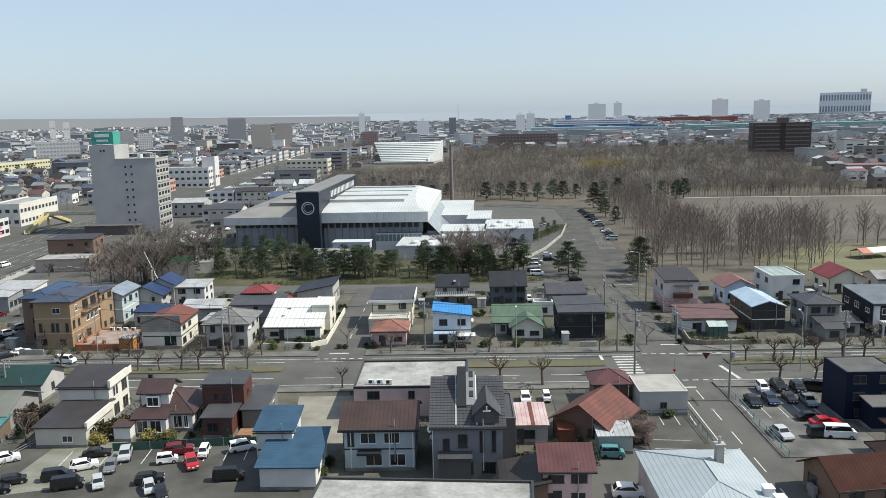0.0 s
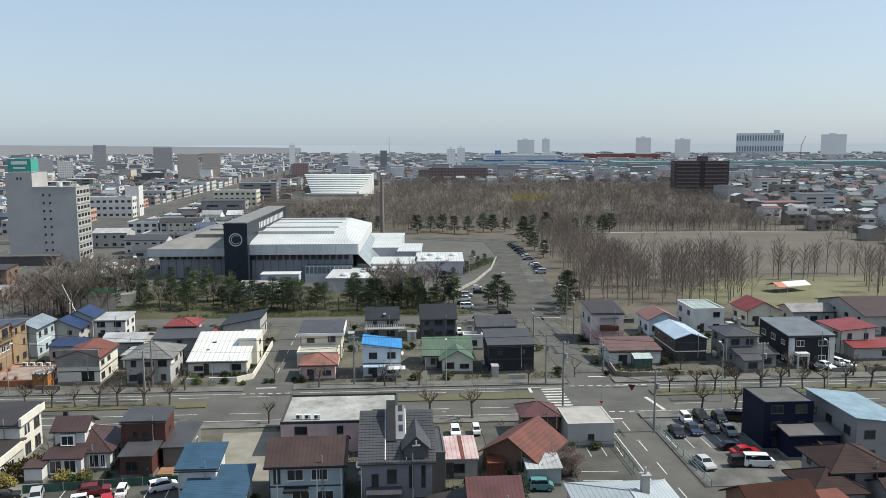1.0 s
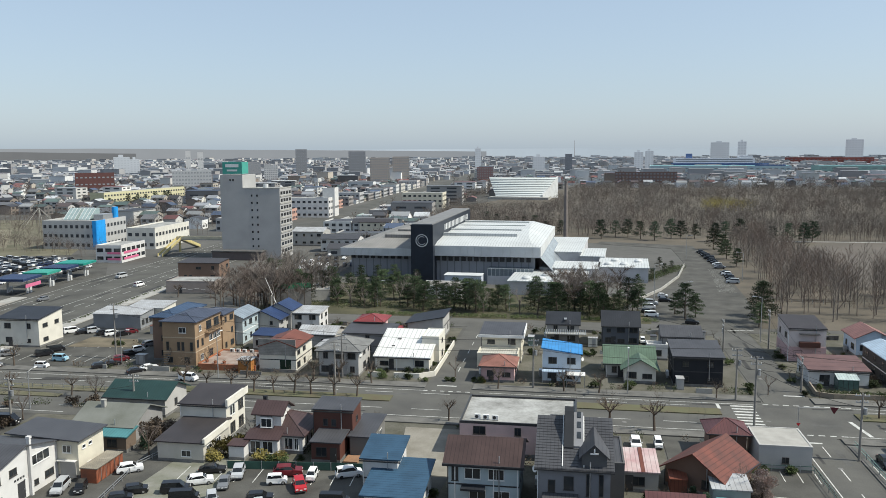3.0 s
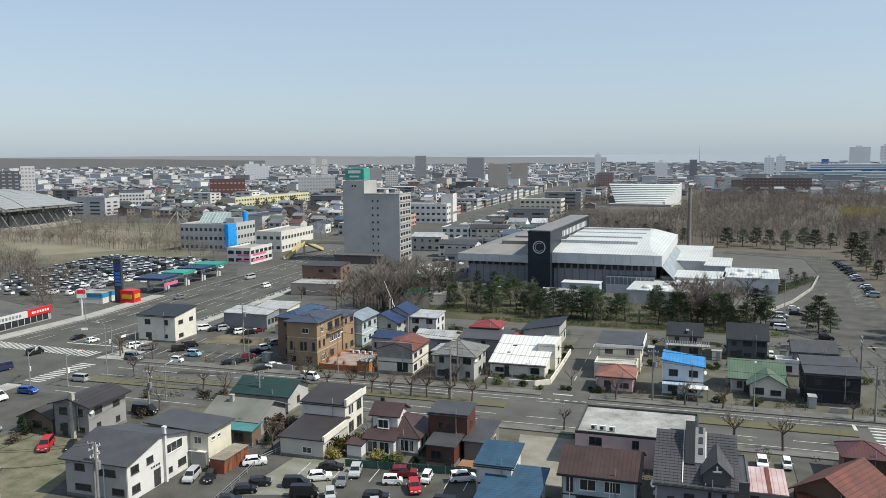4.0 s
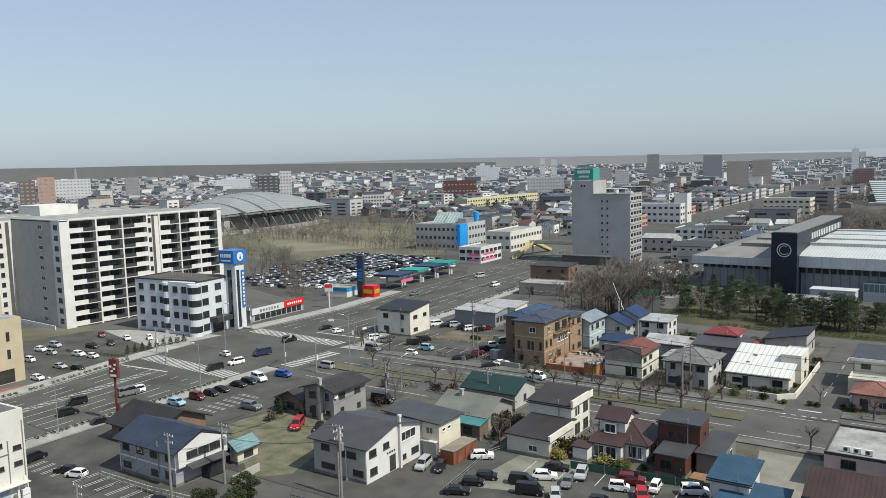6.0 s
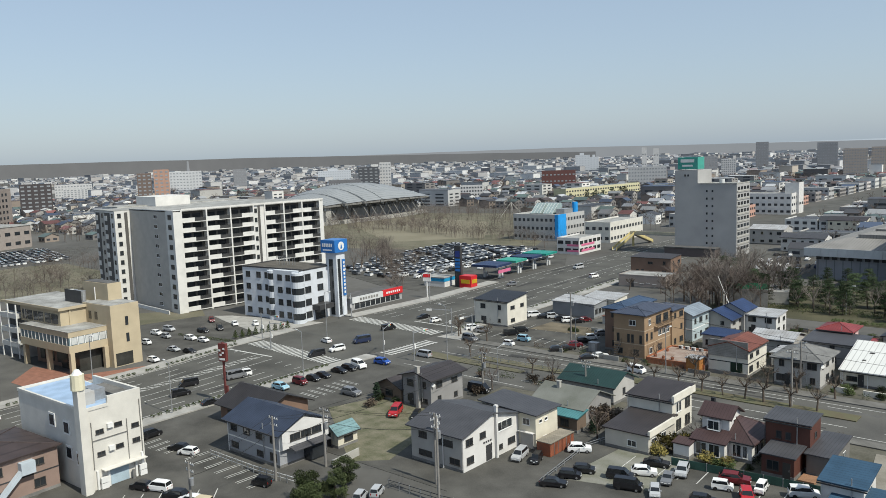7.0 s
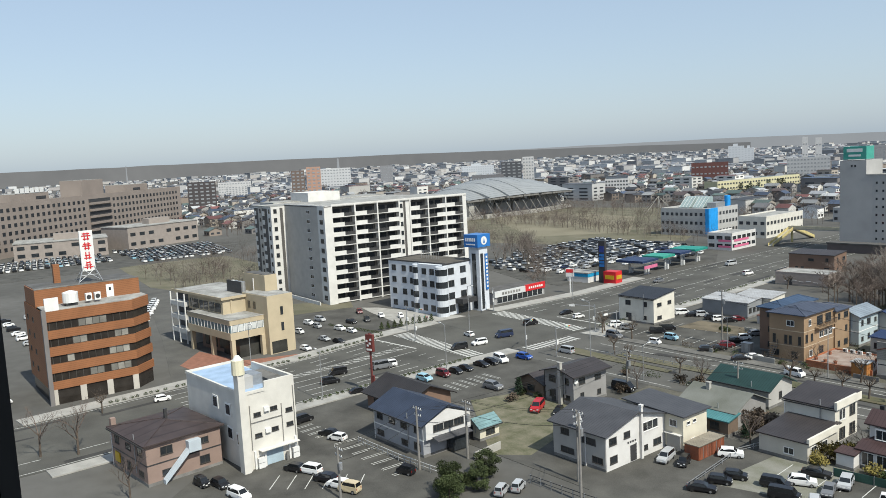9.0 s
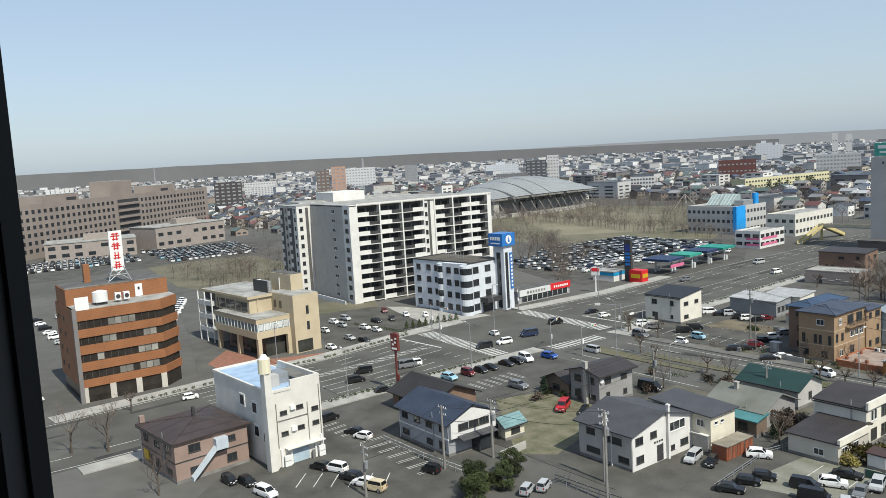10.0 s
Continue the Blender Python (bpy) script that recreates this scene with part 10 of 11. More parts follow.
# low clipped planting along the main road: kerb hedges and a row of small cones
m = Mesh()
r2 = random.Random(3)
for i in range(52):
    for f, o in ((1.03, 0.4), (-1.02, -0.2)):
        y = 30 + i * 1.28 + r2.uniform(-0.2, 0.2)
        p = main_at(y, f)
        if r2.random() < 0.9:
            needle_cloud(m, (p[0] + o, p[1], 0.42), 0.5, 0.28, 70, r2, 0.16)
for i in range(9):
    c = Vector((-169.2, 97.6)).lerp(Vector((-168.4, 112.0)), i / 8)
    for z, q in ((0.4, 0.8), (0.9, 0.62), (1.35, 0.42), (1.75, 0.2)):
        needle_cloud(m, (c.x, c.y, z + 0.1), q, 0.32, int(170 * q) + 14, r2, 0.17)
for i in range(22):
    c = Vector((-184.0, 90.8)).lerp(Vector((-165.5, 95.0)), i / 21)
    needle_cloud(m, (c.x, c.y, 0.45), 0.5, 0.35, 60, r2, 0.16)
for i in range(60):
    p = main_at(136 + i * 1.7 + r2.uniform(-0.3, 0.3), 1.03)
    if r2.random() < 0.7:
        needle_cloud(m, (p[0] + 0.4, p[1], 0.4), 0.5, 0.28, 44, r2, 0.18)
tagged(new("kerbside_shrubs", m.data("kerbside_shrubs", bush_m)), "row of low clipped shrubs along the kerb", "shrubs", "", "stuff")


# the wood: thousands of leafless trees
def wood(name, label, places, protos, material):
    """Many trees merged into one mesh."""
    vs, fs, o = [], [], 0
    rr = np.random.RandomState(4)
    arr = []
    for tr, cr in protos:
        mm = Mesh().add(tr.v, tr.f).add(cr.v, cr.f)
        tri = []
        for f in mm.f:
            for k in range(1, len(f) - 1):
                tri.append((f[0], f[k], f[k + 1]))
        arr.append((np.array(mm.v, np.float32), np.array(tri, np.int32)))
    for i, (x, y, s) in enumerate(places):
        v, f = arr[i % len(arr)]
        a = rr.uniform(0, 6.28)
        c, n = np.cos(a), np.sin(a)
        q = np.empty_like(v)
        q[:, 0] = (v[:, 0] * c - v[:, 1] * n) * s + x
        q[:, 1] = (v[:, 0] * n + v[:, 1] * c) * s + y
        q[:, 2] = v[:, 2] * s * rr.uniform(0.9, 1.1)
        vs.append(q)
        fs.append(f + o)
        o += len(v)
    V, Fc = np.concatenate(vs), np.concatenate(fs)
    me = bpy.data.meshes.new(name)
    me.vertices.add(len(V))
    me.vertices.foreach_set("co", V.ravel())
    me.loops.add(Fc.size)
    me.loops.foreach_set("vertex_index", Fc.ravel())
    me.polygons.add(len(Fc))
    me.polygons.foreach_set("loop_start", np.arange(0, Fc.size, 3, dtype=np.int32))
    me.polygons.foreach_set("loop_total", np.full(len(Fc), 3, np.int32))
    me.materials.append(material)
    me.update(calc_edges=True)
    return tagged(new(name, me), label, "trees", "", "stuff")


def twig_tree(seed, height, n=46, tall=False, fine=0.0045):
    """A light tree for woods: a trunk, limbs and blade-like twigs."""
    r2 = random.Random(seed)
    tr, cr = Mesh(), Mesh()
    tr.tube((0, 0, 0), (0, 0, height * 0.6), 0.014 * height, 0.006 * height, 4, cap=False)
    for i in range(9):
        z = height * r2.uniform(0.3 if not tall else 0.42, 0.6)
        a = i * 2.4
        e = Vector((math.cos(a), math.sin(a), r2.uniform(0.35, 1.5) if not tall else r2.uniform(1.3, 3.2))).normalized() * height * r2.uniform(0.22, 0.42)
        b = Vector((0, 0, z))
        tr.tube(b, b + e, 0.006 * height, 0.002 * height, 3, cap=False)
        for _ in range(n // 9 * 2):
            p = b + e * r2.uniform(0.3, 1.0)
            d = (e.normalized() + Vector((r2.uniform(-1, 1), r2.uniform(-1, 1), r2.uniform(-0.5, 0.9))) * (0.8 if tall else 1.3)).normalized() * height * r2.uniform(0.08, 0.19)
            w = d.orthogonal().normalized() * fine * height
            w.rotate(Matrix.Rotation(r2.uniform(0, 6.28), 3, d.normalized()))
            cr.add([p - w, p + w, p + d], [(0, 1, 2)])
    return tr, cr


r2 = random.Random(21)
thicket = [(-98 + r2.gauss(0, 7), 200 + r2.gauss(0, 11), r2.uniform(0.55, 0.85)) for _ in range(36)] + [(-112 + r2.gauss(0, 5), 226 + r2.gauss(0, 9), r2.uniform(0.5, 0.75)) for _ in range(20)]
thicket += [(-12 + r2.gauss(0, 6), 222 + r2.gauss(0, 6), r2.uniform(0.6, 0.85)) for _ in range(16)]
grove("thicket_tree", "leafless tree in a dense grey-brown clump", "tree", [twig_tree(140 + k, 14.0, 260, False, 0.0028) for k in range(5)], thicket, "bare trees", bark, twig_b)


def round_tree(seed, height, n=185, fine=0.0034):
    """A broad leafless tree of the deep wood: short trunk, spreading limbs and a rounded haze of fine twigs."""
    q2 = random.Random(seed)
    tr, cr = Mesh(), Mesh()
    tr.tube((0, 0, 0), (0, 0, height * 0.5), 0.011 * height, 0.006 * height, 4, cap=False)
    mid, rx, rz = height * q2.uniform(0.52, 0.6), height * q2.uniform(0.38, 0.5), height * q2.uniform(0.36, 0.44)
    for i in range(7):
        a, z = i * 2.4, height * q2.uniform(0.22, 0.48)
        e = Vector((math.cos(a) * rx * 0.8, math.sin(a) * rx * 0.8, mid + rz * q2.uniform(0.1, 0.75)))
        tr.tube((0, 0, z), e, 0.0055 * height, 0.0018 * height, 3, cap=False)
    for _ in range(n):
        v = Vector((q2.gauss(0, 1), q2.gauss(0, 1), q2.gauss(0, 1))).normalized() * q2.random() ** 0.45
        p = Vector((v.x * rx, v.y * rx, mid + v.z * rz))
        d = (v * 0.7 + Vector((q2.uniform(-1, 1), q2.uniform(-1, 1), q2.uniform(-0.5, 0.8)))).normalized() * height * q2.uniform(0.06, 0.13)
        w = d.orthogonal().normalized() * fine * height
        w.rotate(Matrix.Rotation(q2.uniform(0, 6.28), 3, d.normalized()))
        cr.add([p - w, p + w, p + d], [(0, 1, 2)])
    return tr, cr


def upright_tree(seed, height, n=20, twigs=20, fine=0.0017):
    """A slender leafless tree: steep limbs from low on the trunk, each feathered with fine twigs."""
    q2 = random.Random(seed)
    tr, cr = Mesh(), Mesh()
    lean = Vector((q2.uniform(-0.05, 0.05), q2.uniform(-0.05, 0.05), 1))
    tr.tube((0, 0, 0), lean * height * 0.45, 0.0105 * height, 0.007 * height, 5, cap=False).tube(lean * height * 0.45, lean * height * 0.95, 0.007 * height, 0.0015 * height, 4, cap=False)
    for i in range(n):
        f = 0.14 + 0.7 * (i + q2.random()) / n
        a = i * 2.4 + q2.uniform(-0.4, 0.4)
        e = Vector((math.cos(a) * 0.75, math.sin(a) * 0.75, q2.uniform(0.7, 1.5))).normalized() * height * (0.46 * (1 - f) + 0.09) * q2.uniform(0.7, 1.15)
        b = lean * height * f
        tr.tube(b, b + e, 0.0036 * height, 0.001 * height, 3, cap=False)
        for _ in range(twigs):
            p = b + e * q2.uniform(0.2, 1.0)
            d = (e.normalized() + Vector((q2.uniform(-1, 1), q2.uniform(-1, 1), q2.uniform(-0.3, 0.9))) * 0.75).normalized() * height * q2.uniform(0.05, 0.12)
            w = d.orthogonal().normalized() * fine * height
            w.rotate(Matrix.Rotation(q2.uniform(0, 6.28), 3, d.normalized()))
            cr.add([p - w, p + w, p + d], [(0, 1, 2)])
    return tr, cr


LIGHT = [round_tree(k, 11.0) for k in range(8)]
TALL = [upright_tree(40 + k, 13.0) for k in range(8)]
near_wood = []
while len(near_wood) < 330:
    x, y = r2.uniform(36, 235), 207 + 58 * r2.random()
    if x > 36 + (y - 207) * 0.12 and not (90 < x < 114 and y < 244) and not (x > 96 and r2.random() < 0.5) and not (x > 84 and y < 212):
        near_wood.append((x, y, r2.uniform(0.7, 1.12)))
for _ in range(170):
    near_wood.append((r2.uniform(41, 62), r2.uniform(262, 384), r2.uniform(0.6, 0.9)))
for i in range(64):
    near_wood.append((74 + i * 2.1 + r2.uniform(-1, 1), 390 + r2.uniform(-2, 5), r2.uniform(0.55, 0.8)))
for _ in range(60):
    near_wood.append((r2.uniform(190, 262), r2.uniform(262, 392), r2.uniform(0.5, 0.8)))
wood("near_wood", "stand of slender leafless trees with bare trunks", near_wood[::2], TALL, twig)
wood("near_wood_dark", "stand of darker slender leafless trees", near_wood[1::2], TALL, twig_b)
deep = []
while len(deep) < 3700:
    y = 396 + 490 * r2.random() ** 1.3
    x = r2.uniform(-150, 420)
    lo = -105 + (y - 400) * -0.12
    if x < lo or x > 165 + (y - 395) * 0.2 or -124 < x < -58 and y > 560 + (x + 91) * 0.4:
        continue
    deep.append((x, y, (0.85 + 0.35 * noise.noise((x * 0.03, y * 0.03, 5))) * r2.uniform(0.7, 1.2)))
for _ in range(70):
    deep.append((r2.uniform(178, 300), r2.uniform(290, 420), r2.uniform(0.6, 0.9)))
for nm, mm, k in (("deep_wood", twig, 0), ("deep_wood_brown", twig_b, 1), ("deep_wood_pale", twig_c, 2)):
    wood(nm, "broad wood of leafless trees", [q for i, q in enumerate(deep) if (i + int(6 * noise.noise((q[0] * 0.02, q[1] * 0.02, 0)))) % 3 == k], LIGHT, mm)
side = []
for i in range(60):
    side.append((-205 - i * 2.8 + r2.uniform(-2, 2), 281 + i * 0.6 + r2.uniform(-5, 5), r2.uniform(0.55, 0.8)))
for i in range(50):
    side.append((-182 - i * 2.0 + r2.uniform(-2, 2), 163 + i * 1.6 + r2.uniform(-3, 3), r2.uniform(0.5, 0.75)))
for _ in range(160):
    side.append((r2.uniform(-440, -230), r2.uniform(395, 470), r2.uniform(0.6, 0.9)))
for _ in range(70):
    side.append((r2.uniform(-330, -250), r2.uniform(80, 112), r2.uniform(0.6, 0.95)))
for i in range(70):
    side.append((-214 - i * 2.6 + r2.uniform(-2, 2), 205 + i * 0.85 + r2.uniform(-5, 5), r2.uniform(0.6, 0.95)))
for i in range(110):
    side.append((-240 - i * 1.9 + r2.uniform(-3, 3), 296 + r2.uniform(-8, 8) + i * 0.25, r2.uniform(0.6, 0.95)))
for _ in range(120):
    side.append((r2.uniform(-420, -210), r2.uniform(330, 395), r2.uniform(0.6, 0.95)))
for _ in range(120):
    side.append((r2.uniform(-380, -330), r2.uniform(120, 250), r2.uniform(0.5, 0.8)))
for _ in range(150):
    side.append((-330 - 160 * r2.random(), 300 + r2.uniform(-30, 60), r2.uniform(0.4, 0.7)))
wood("park_trees", "leafless trees round the sports park", side[::2], LIGHT, twig_b)
wood("park_trees_pale", "paler leafless trees round the sports park", side[1::2], LIGHT, twig)
wood("yellow_willow", "budding yellow-green willow in the wood", [(62 + r2.uniform(-14, 18), 560 + r2.uniform(-10, 25), r2.uniform(0.8, 1.0)) for _ in range(36)], LIGHT, mat("willow buds", (0.30, 0.25, 0.06), 0.9, 0.2, 0.1))

# ---- poles, lamps, wires, fences ----
def utility_pole(x, y, h, yaw=GRID, box=True):
    t = thing("utility_pole", "concrete utility pole with crossarms and transformer", "utility pole", x, y, 0, yaw, "utility poles")
    part("shaft", Mesh().tube((0, 0, 0), (0, 0, h), 0.19, 0.12, 10), pole_c, t)
    for k, z in enumerate((h - 0.4, h - 1.3)):
        part("crossarm", Mesh().cbox(0, 0.14, z, 1.9 - 0.3 * k, 0.1, 0.1), metal_g, t)
        ins_ = Mesh()
        for px in (-0.8, -0.3, 0.3, 0.8):
            ins_.tube((px * (1 - 0.15 * k), 0.14, z + 0.1), (px * (1 - 0.15 * k), 0.14, z + 0.32), 0.05, 0.04, 6)
        part("insulator_row", ins_, frame_w, t)
    if box:
        part("transformer", Mesh().tube((0.42, 0.05, h - 2.9), (0.42, 0.05, h - 2.0), 0.26, 0.26, 10), metal_g, t)
    return t


def street_lamp(x, y, h, yaw=0):
    t = thing("street_lamp", "slim grey street lamp with curved arm", "street lamp", x, y, 0, yaw, "street lamps")
    part("post", Mesh().tube((0, 0, 0), (0, 0, h), 0.1, 0.06, 8), metal_g, t)
    part("arm", Mesh().tube((0, 0, h - 0.1), (1.4, 0, h + 0.25), 0.05, 0.04, 6), metal_g, t)
    part("lamp_head", Mesh().cbox(1.7, 0, h + 0.16, 0.7, 0.28, 0.14), frame_w, t)
    return t


UTIL = ((19.3, 124.8, 11.0), (31.1, 113.6, 9.4), (-51.4, 137.0, 8.5), (54.7, 133.0, 8.7), (19.8, 171.4, 6.9), (29.8, 144.8, 6.5), (-71.1, 68.4, 9.5), (-66.8, 64.6, 11.0), (-88.2, 55.4, 8.9),
        (-87.0, 62.7, 8.4), (-93.0, 101.8, 7.5), (-48.7, 126.2, 9.3), (-101.7, 140.4, 11.5), (-87.3, 42.9, 6.8), (-77.1, 110.4, 6.6), (-15.8, 137.4, 9.0), (18.2, 137.6, 9.0), (29.4, 176.0, 8.5))
for i, (x, y, h) in enumerate(UTIL):
    utility_pole(x, y, h, GRID + (90 if i in (4, 5, 17, 7) else 0), i % 3 != 2)
for x, y, h, yw in ((45.9, 127.6, 9.5, 90), (7.3, 221.6, 11.0, 0), (-113.4, 113.6, 11.5, 180), (-152.1, 112.0, 11.0, 0), (-162.2, 156.2, 9.6, 0), (-95.7, 109.0, 6.4, 90), (28.6, 181.5, 10.0, 180), (14.5, 212, 8.0, 0), (-98.9, 138.2, 6.5, 0), (-126.5, 60, 9.0, 180), (-127.8, 88, 9.0, 180), (-160.2, 60.0, 9, 0), (-74, 131.8, 8.5, 90), (0.5, 137.2, 8.5, -90), (66, 133, 8.5, 90), (-30, 205, 8, 0), (-66, 204, 7, 0), (22, 318, 9, 0), (36, 268, 9, 180)):
    street_lamp(x, y, h, yw)


def wire(a, b, sag=0.5, n=8, r=0.02):
    m = Mesh()
    A, B = Vector(a), Vector(b)
    pts = [A.lerp(B, i / n) - Vector((0, 0, sag * 4 * (i / n) * (1 - i / n))) for i in range(n + 1)]
    side = Vector((-(B - A).y, (B - A).x, 0)).normalized() * r
    up = Vector((0, 0, r))
    for p in pts:
        m.v += [tuple(p + o) for o in (side, up, -side, -up)]
    m.f += [(4 * i + k, 4 * i + (k + 1) % 4, 4 * i + 4 + (k + 1) % 4, 4 * i + 4 + k) for i in range(n) for k in range(4)]
    return tagged(new("overhead_cable", m.data("overhead_cable", rubber)), "thin black overhead cable between poles", "cable", "overhead cables")


for i, j in ((2, 15), (15, 16), (16, 0), (0, 1), (0, 5), (5, 17), (4, 5), (16, 3), (6, 7), (8, 9), (6, 9), (9, 10), (10, 14), (13, 8), (12, 2)):
    (x0, y0, h0), (x1, y1, h1) = UTIL[i], UTIL[j]
    for o in (-0.7, 0.7):
        wire((x0 + o, y0 + 0.14, h0 - 0.1), (x1 + o, y1 + 0.14, h1 - 0.1))
    wire((x0, y0, h0 - 1.9), (x1, y1, h1 - 1.9), 0.7, 8, 0.03)


def traffic_signal(x, y, yaw, reach=5.0):
    t = thing("traffic_signal", "traffic signal on a grey mast arm", "traffic light", x, y, 0, yaw, "traffic signals")
    part("mast", Mesh().tube((0, 0, 0), (0, 0, 6.4), 0.13, 0.1, 8), metal_g, t)
    part("arm", Mesh().tube((0, 0, 5.9), (reach, 0, 6.2), 0.07, 0.05, 6), metal_g, t)
    b = part("signal_head", Mesh().cbox(reach - 0.6, 0, 5.75, 1.25, 0.16, 0.45), frame_w, t)
    for k, c in enumerate(((0.02, 0.3, 0.2), (0.4, 0.25, 0.02), (0.4, 0.02, 0.02))):
        part("lens", Mesh().tube((reach - 1.0 + k * 0.4, -0.08, 5.98), (reach - 1.0 + k * 0.4, -0.14, 5.98), 0.16, 0.16, 10), mat("signal lens %d" % k, c, 0.3, 0.1), b)
    part("pedestrian_signal", Mesh().cbox(0.3, 0, 2.6, 0.4, 0.3, 0.9), frame_w, t)
    return t


for x, y, yw, r_ in ((-126.8, 108.0, 120, 5), (-129.5, 131.5, 210, 6), (-163.6, 101.5, 10, 6), (-166.5, 131, -40, 5), (-118.9, 109.4, 90, 4), (-121, 129.5, -90, 4), (-153, 97, 20, 4)):
    traffic_signal(x, y, yw, r_)
t = thing("yield_sign", "red and white triangular road sign on a mast arm", "road sign", 24.2, 118.4, 0, GRID)
part("post", Mesh().tube((0, 0, 0), (0, 0, 5.6), 0.06, 0.05, 8).tube((0, 0, 5.5), (4.6, 0, 5.6), 0.04, 0.04, 6), metal_g, t)
part("sign_plate", Mesh().add([(4.1, -0.06, 5.7), (5.3, -0.06, 5.7), (4.7, -0.06, 4.7), (4.1, -0.02, 5.7), (5.3, -0.02, 5.7), (4.7, -0.02, 4.7)], [(0, 2, 1), (3, 4, 5), (0, 1, 4, 3), (1, 2, 5, 4), (2, 0, 3, 5)]), mat("sign dark red", (0.10, 0.02, 0.025), 0.5), t)
part("stop_plate", Mesh().add([(-0.3, -0.08, 3.2), (0.3, -0.08, 3.2), (0, -0.08, 2.7)], [(0, 2, 1)]), mat("sign red", (0.55, 0.025, 0.03), 0.4), t)
t = thing("restaurant_sign", "tall red-brown restaurant sign pylon with white marks", "sign", -124.6, 69.2, 0, 20)
part("post", Mesh().cbox(0, 0, 0, 0.3, 0.3, 11.0), mat("sign brown", (0.16, 0.05, 0.045), 0.5), t)
part("sign_box", Mesh().box(-0.8, 0.8, -0.3, 0.3, 7.6, 10.8), mat("sign brown red", (0.15, 0.04, 0.035), 0.5), t)
for dx, dz in ((-0.5, 9.4), (0.2, 9.0), (-0.3, 8.6), (0.4, 9.7)):
    part("sign_mark", Mesh().box(dx - 0.2, dx + 0.2, -0.34, -0.3, dz, dz + 0.35), frame_w, t)
part("sign_bar", Mesh().box(-0.6, 0.6, -0.34, -0.3, 7.85, 8.2), frame_w, t)
part("lower_sign", Mesh().box(0.15, 0.6, -0.15, 0.15, 2.0, 3.2), mat("sign brown red", (0.15, 0.04, 0.035), 0.5), t)
t = thing("tall_shop_sign", "white and red shop sign on a post", "sign", -170.2, 163.0, 0, 30)
part("post", Mesh().cbox(0, 0, 0, 0.3, 0.3, 5.4), frame_w, t)
part("sign_box", Mesh().box(-1.2, 1.2, -0.2, 0.2, 5.0, 7.4), white_panel, t)
part("red_panel", Mesh().box(-1.1, 1.1, -0.25, -0.2, 6.2, 7.2), mat("sign red", (0.55, 0.025, 0.03), 0.4), t)


def fence(name, label, pts, h, material, gap=2.0, solid=True, thick=0.05):
    t = thing(name, label, "fence", group="fences")
    for a, b in zip(pts, pts[1:]):
        A, B = Vector(a), Vector(b)
        n = max(1, round((B - A).length / gap))
        for i in range(n):
            p, q = A.lerp(B, i / n), A.lerp(B, (i + 1) / n)
            part("post", Mesh().cbox(p.x, p.y, 0, 0.09, 0.09, h + 0.05), metal_g, t)
            if solid:
                part("panel", Mesh().prism(ribbon([p, q], thick), 0.1, h), material, t)
            else:
                part("rail", Mesh().prism(ribbon([p, q], thick), h - 0.08, h).prism(ribbon([p, q], thick), h * 0.5, h * 0.5 + 0.06), material, t)


fence("green_fence", "faded green sheet-metal fence", [(-51.4, 92.9), (-37.6, 95.2), (-33.0, 95.8)], 1.15, mat("green sheet", (0.035, 0.085, 0.068), 0.7, 0.25, 0.6), 2.2)
fence("lot_fence", "galvanised rail fence along the parking lot", [(-103.0, 54.2), (-93.0, 55.0), (-85.2, 56.2)], 1.1, frame_w, 1.3, False)
fence("lane_fence", "grey mesh fence along the house lane", [(-75.0, 63.7), (-66.4, 64.7), (-60.0, 66.0)], 1.1, metal_d, 1.6, False)
fence("low_garden_wall", "low pale block wall beside the cottage", [(-85.8, 63.0), (-86.7, 68.3)], 1.2, concrete, 5.0, True, 0.2)
fence("median_rail", "low beige rail fence on the median", [S(-104, 125.6), S(-76, 126.2)], 0.9, concrete, 2.0, False)
fence("yard_fence", "grey mesh fence along the yard", [(-60.8, 76.6), (-63.6, 91.0), (-62.6, 96.4)], 0.8, metal_g, 2.4, False)
fence("blue_green_fence", "pale green net fence of the parking yard", [S(39.2, 92), S(39.4, 116.5)], 1.0, mat("pale green net", (0.18, 0.30, 0.27), 0.7, 0.2, 1), 2.4, False)
fence("bay_fence", "green mesh fence behind the bays", [(17.2, 106.8), (24.2, 107.4), (25.0, 98)], 1.1, mat("green mesh", (0.08, 0.14, 0.12), 0.7, 0.2, 1), 2.0, False)
fence("park_wall", "long pale concrete retaining wall of the hall drive", [(3.6, 227), (10, 244), (16.4, 270), (20, 298)], 0.9, concrete, 5.0, True, 0.35)
fence("hill_fence", "brown timber fence at the wood's edge", [(32, 228), (44, 231), (60, 231)], 1.0, W("brown board", (0.16, 0.12, 0.09)), 2.5, False)
t = thing("ladder_truck_boom", "white pole leaning over the bare shrubs", "flagpole", -88.0, 190.0, 0, 0)
part("boom", Mesh().tube((0, 0, 0), (-5.0, 2.0, 9.0), 0.12, 0.07, 8), frame_w, t)
t = thing("play_pyramid", "pale rope climbing pyramid in the park", "play structure", -328.0, 391.0, 0, 20)
part("mast", Mesh().tube((0, 0, 0), (0, 0, 11), 0.2, 0.15, 8), concrete, t)
for a in range(6):
    part("stay", Mesh().tube((0, 0, 11), (11 * math.cos(a * 1.047), 11 * math.sin(a * 1.047), 0), 0.12, 0.12, 5), concrete, t)


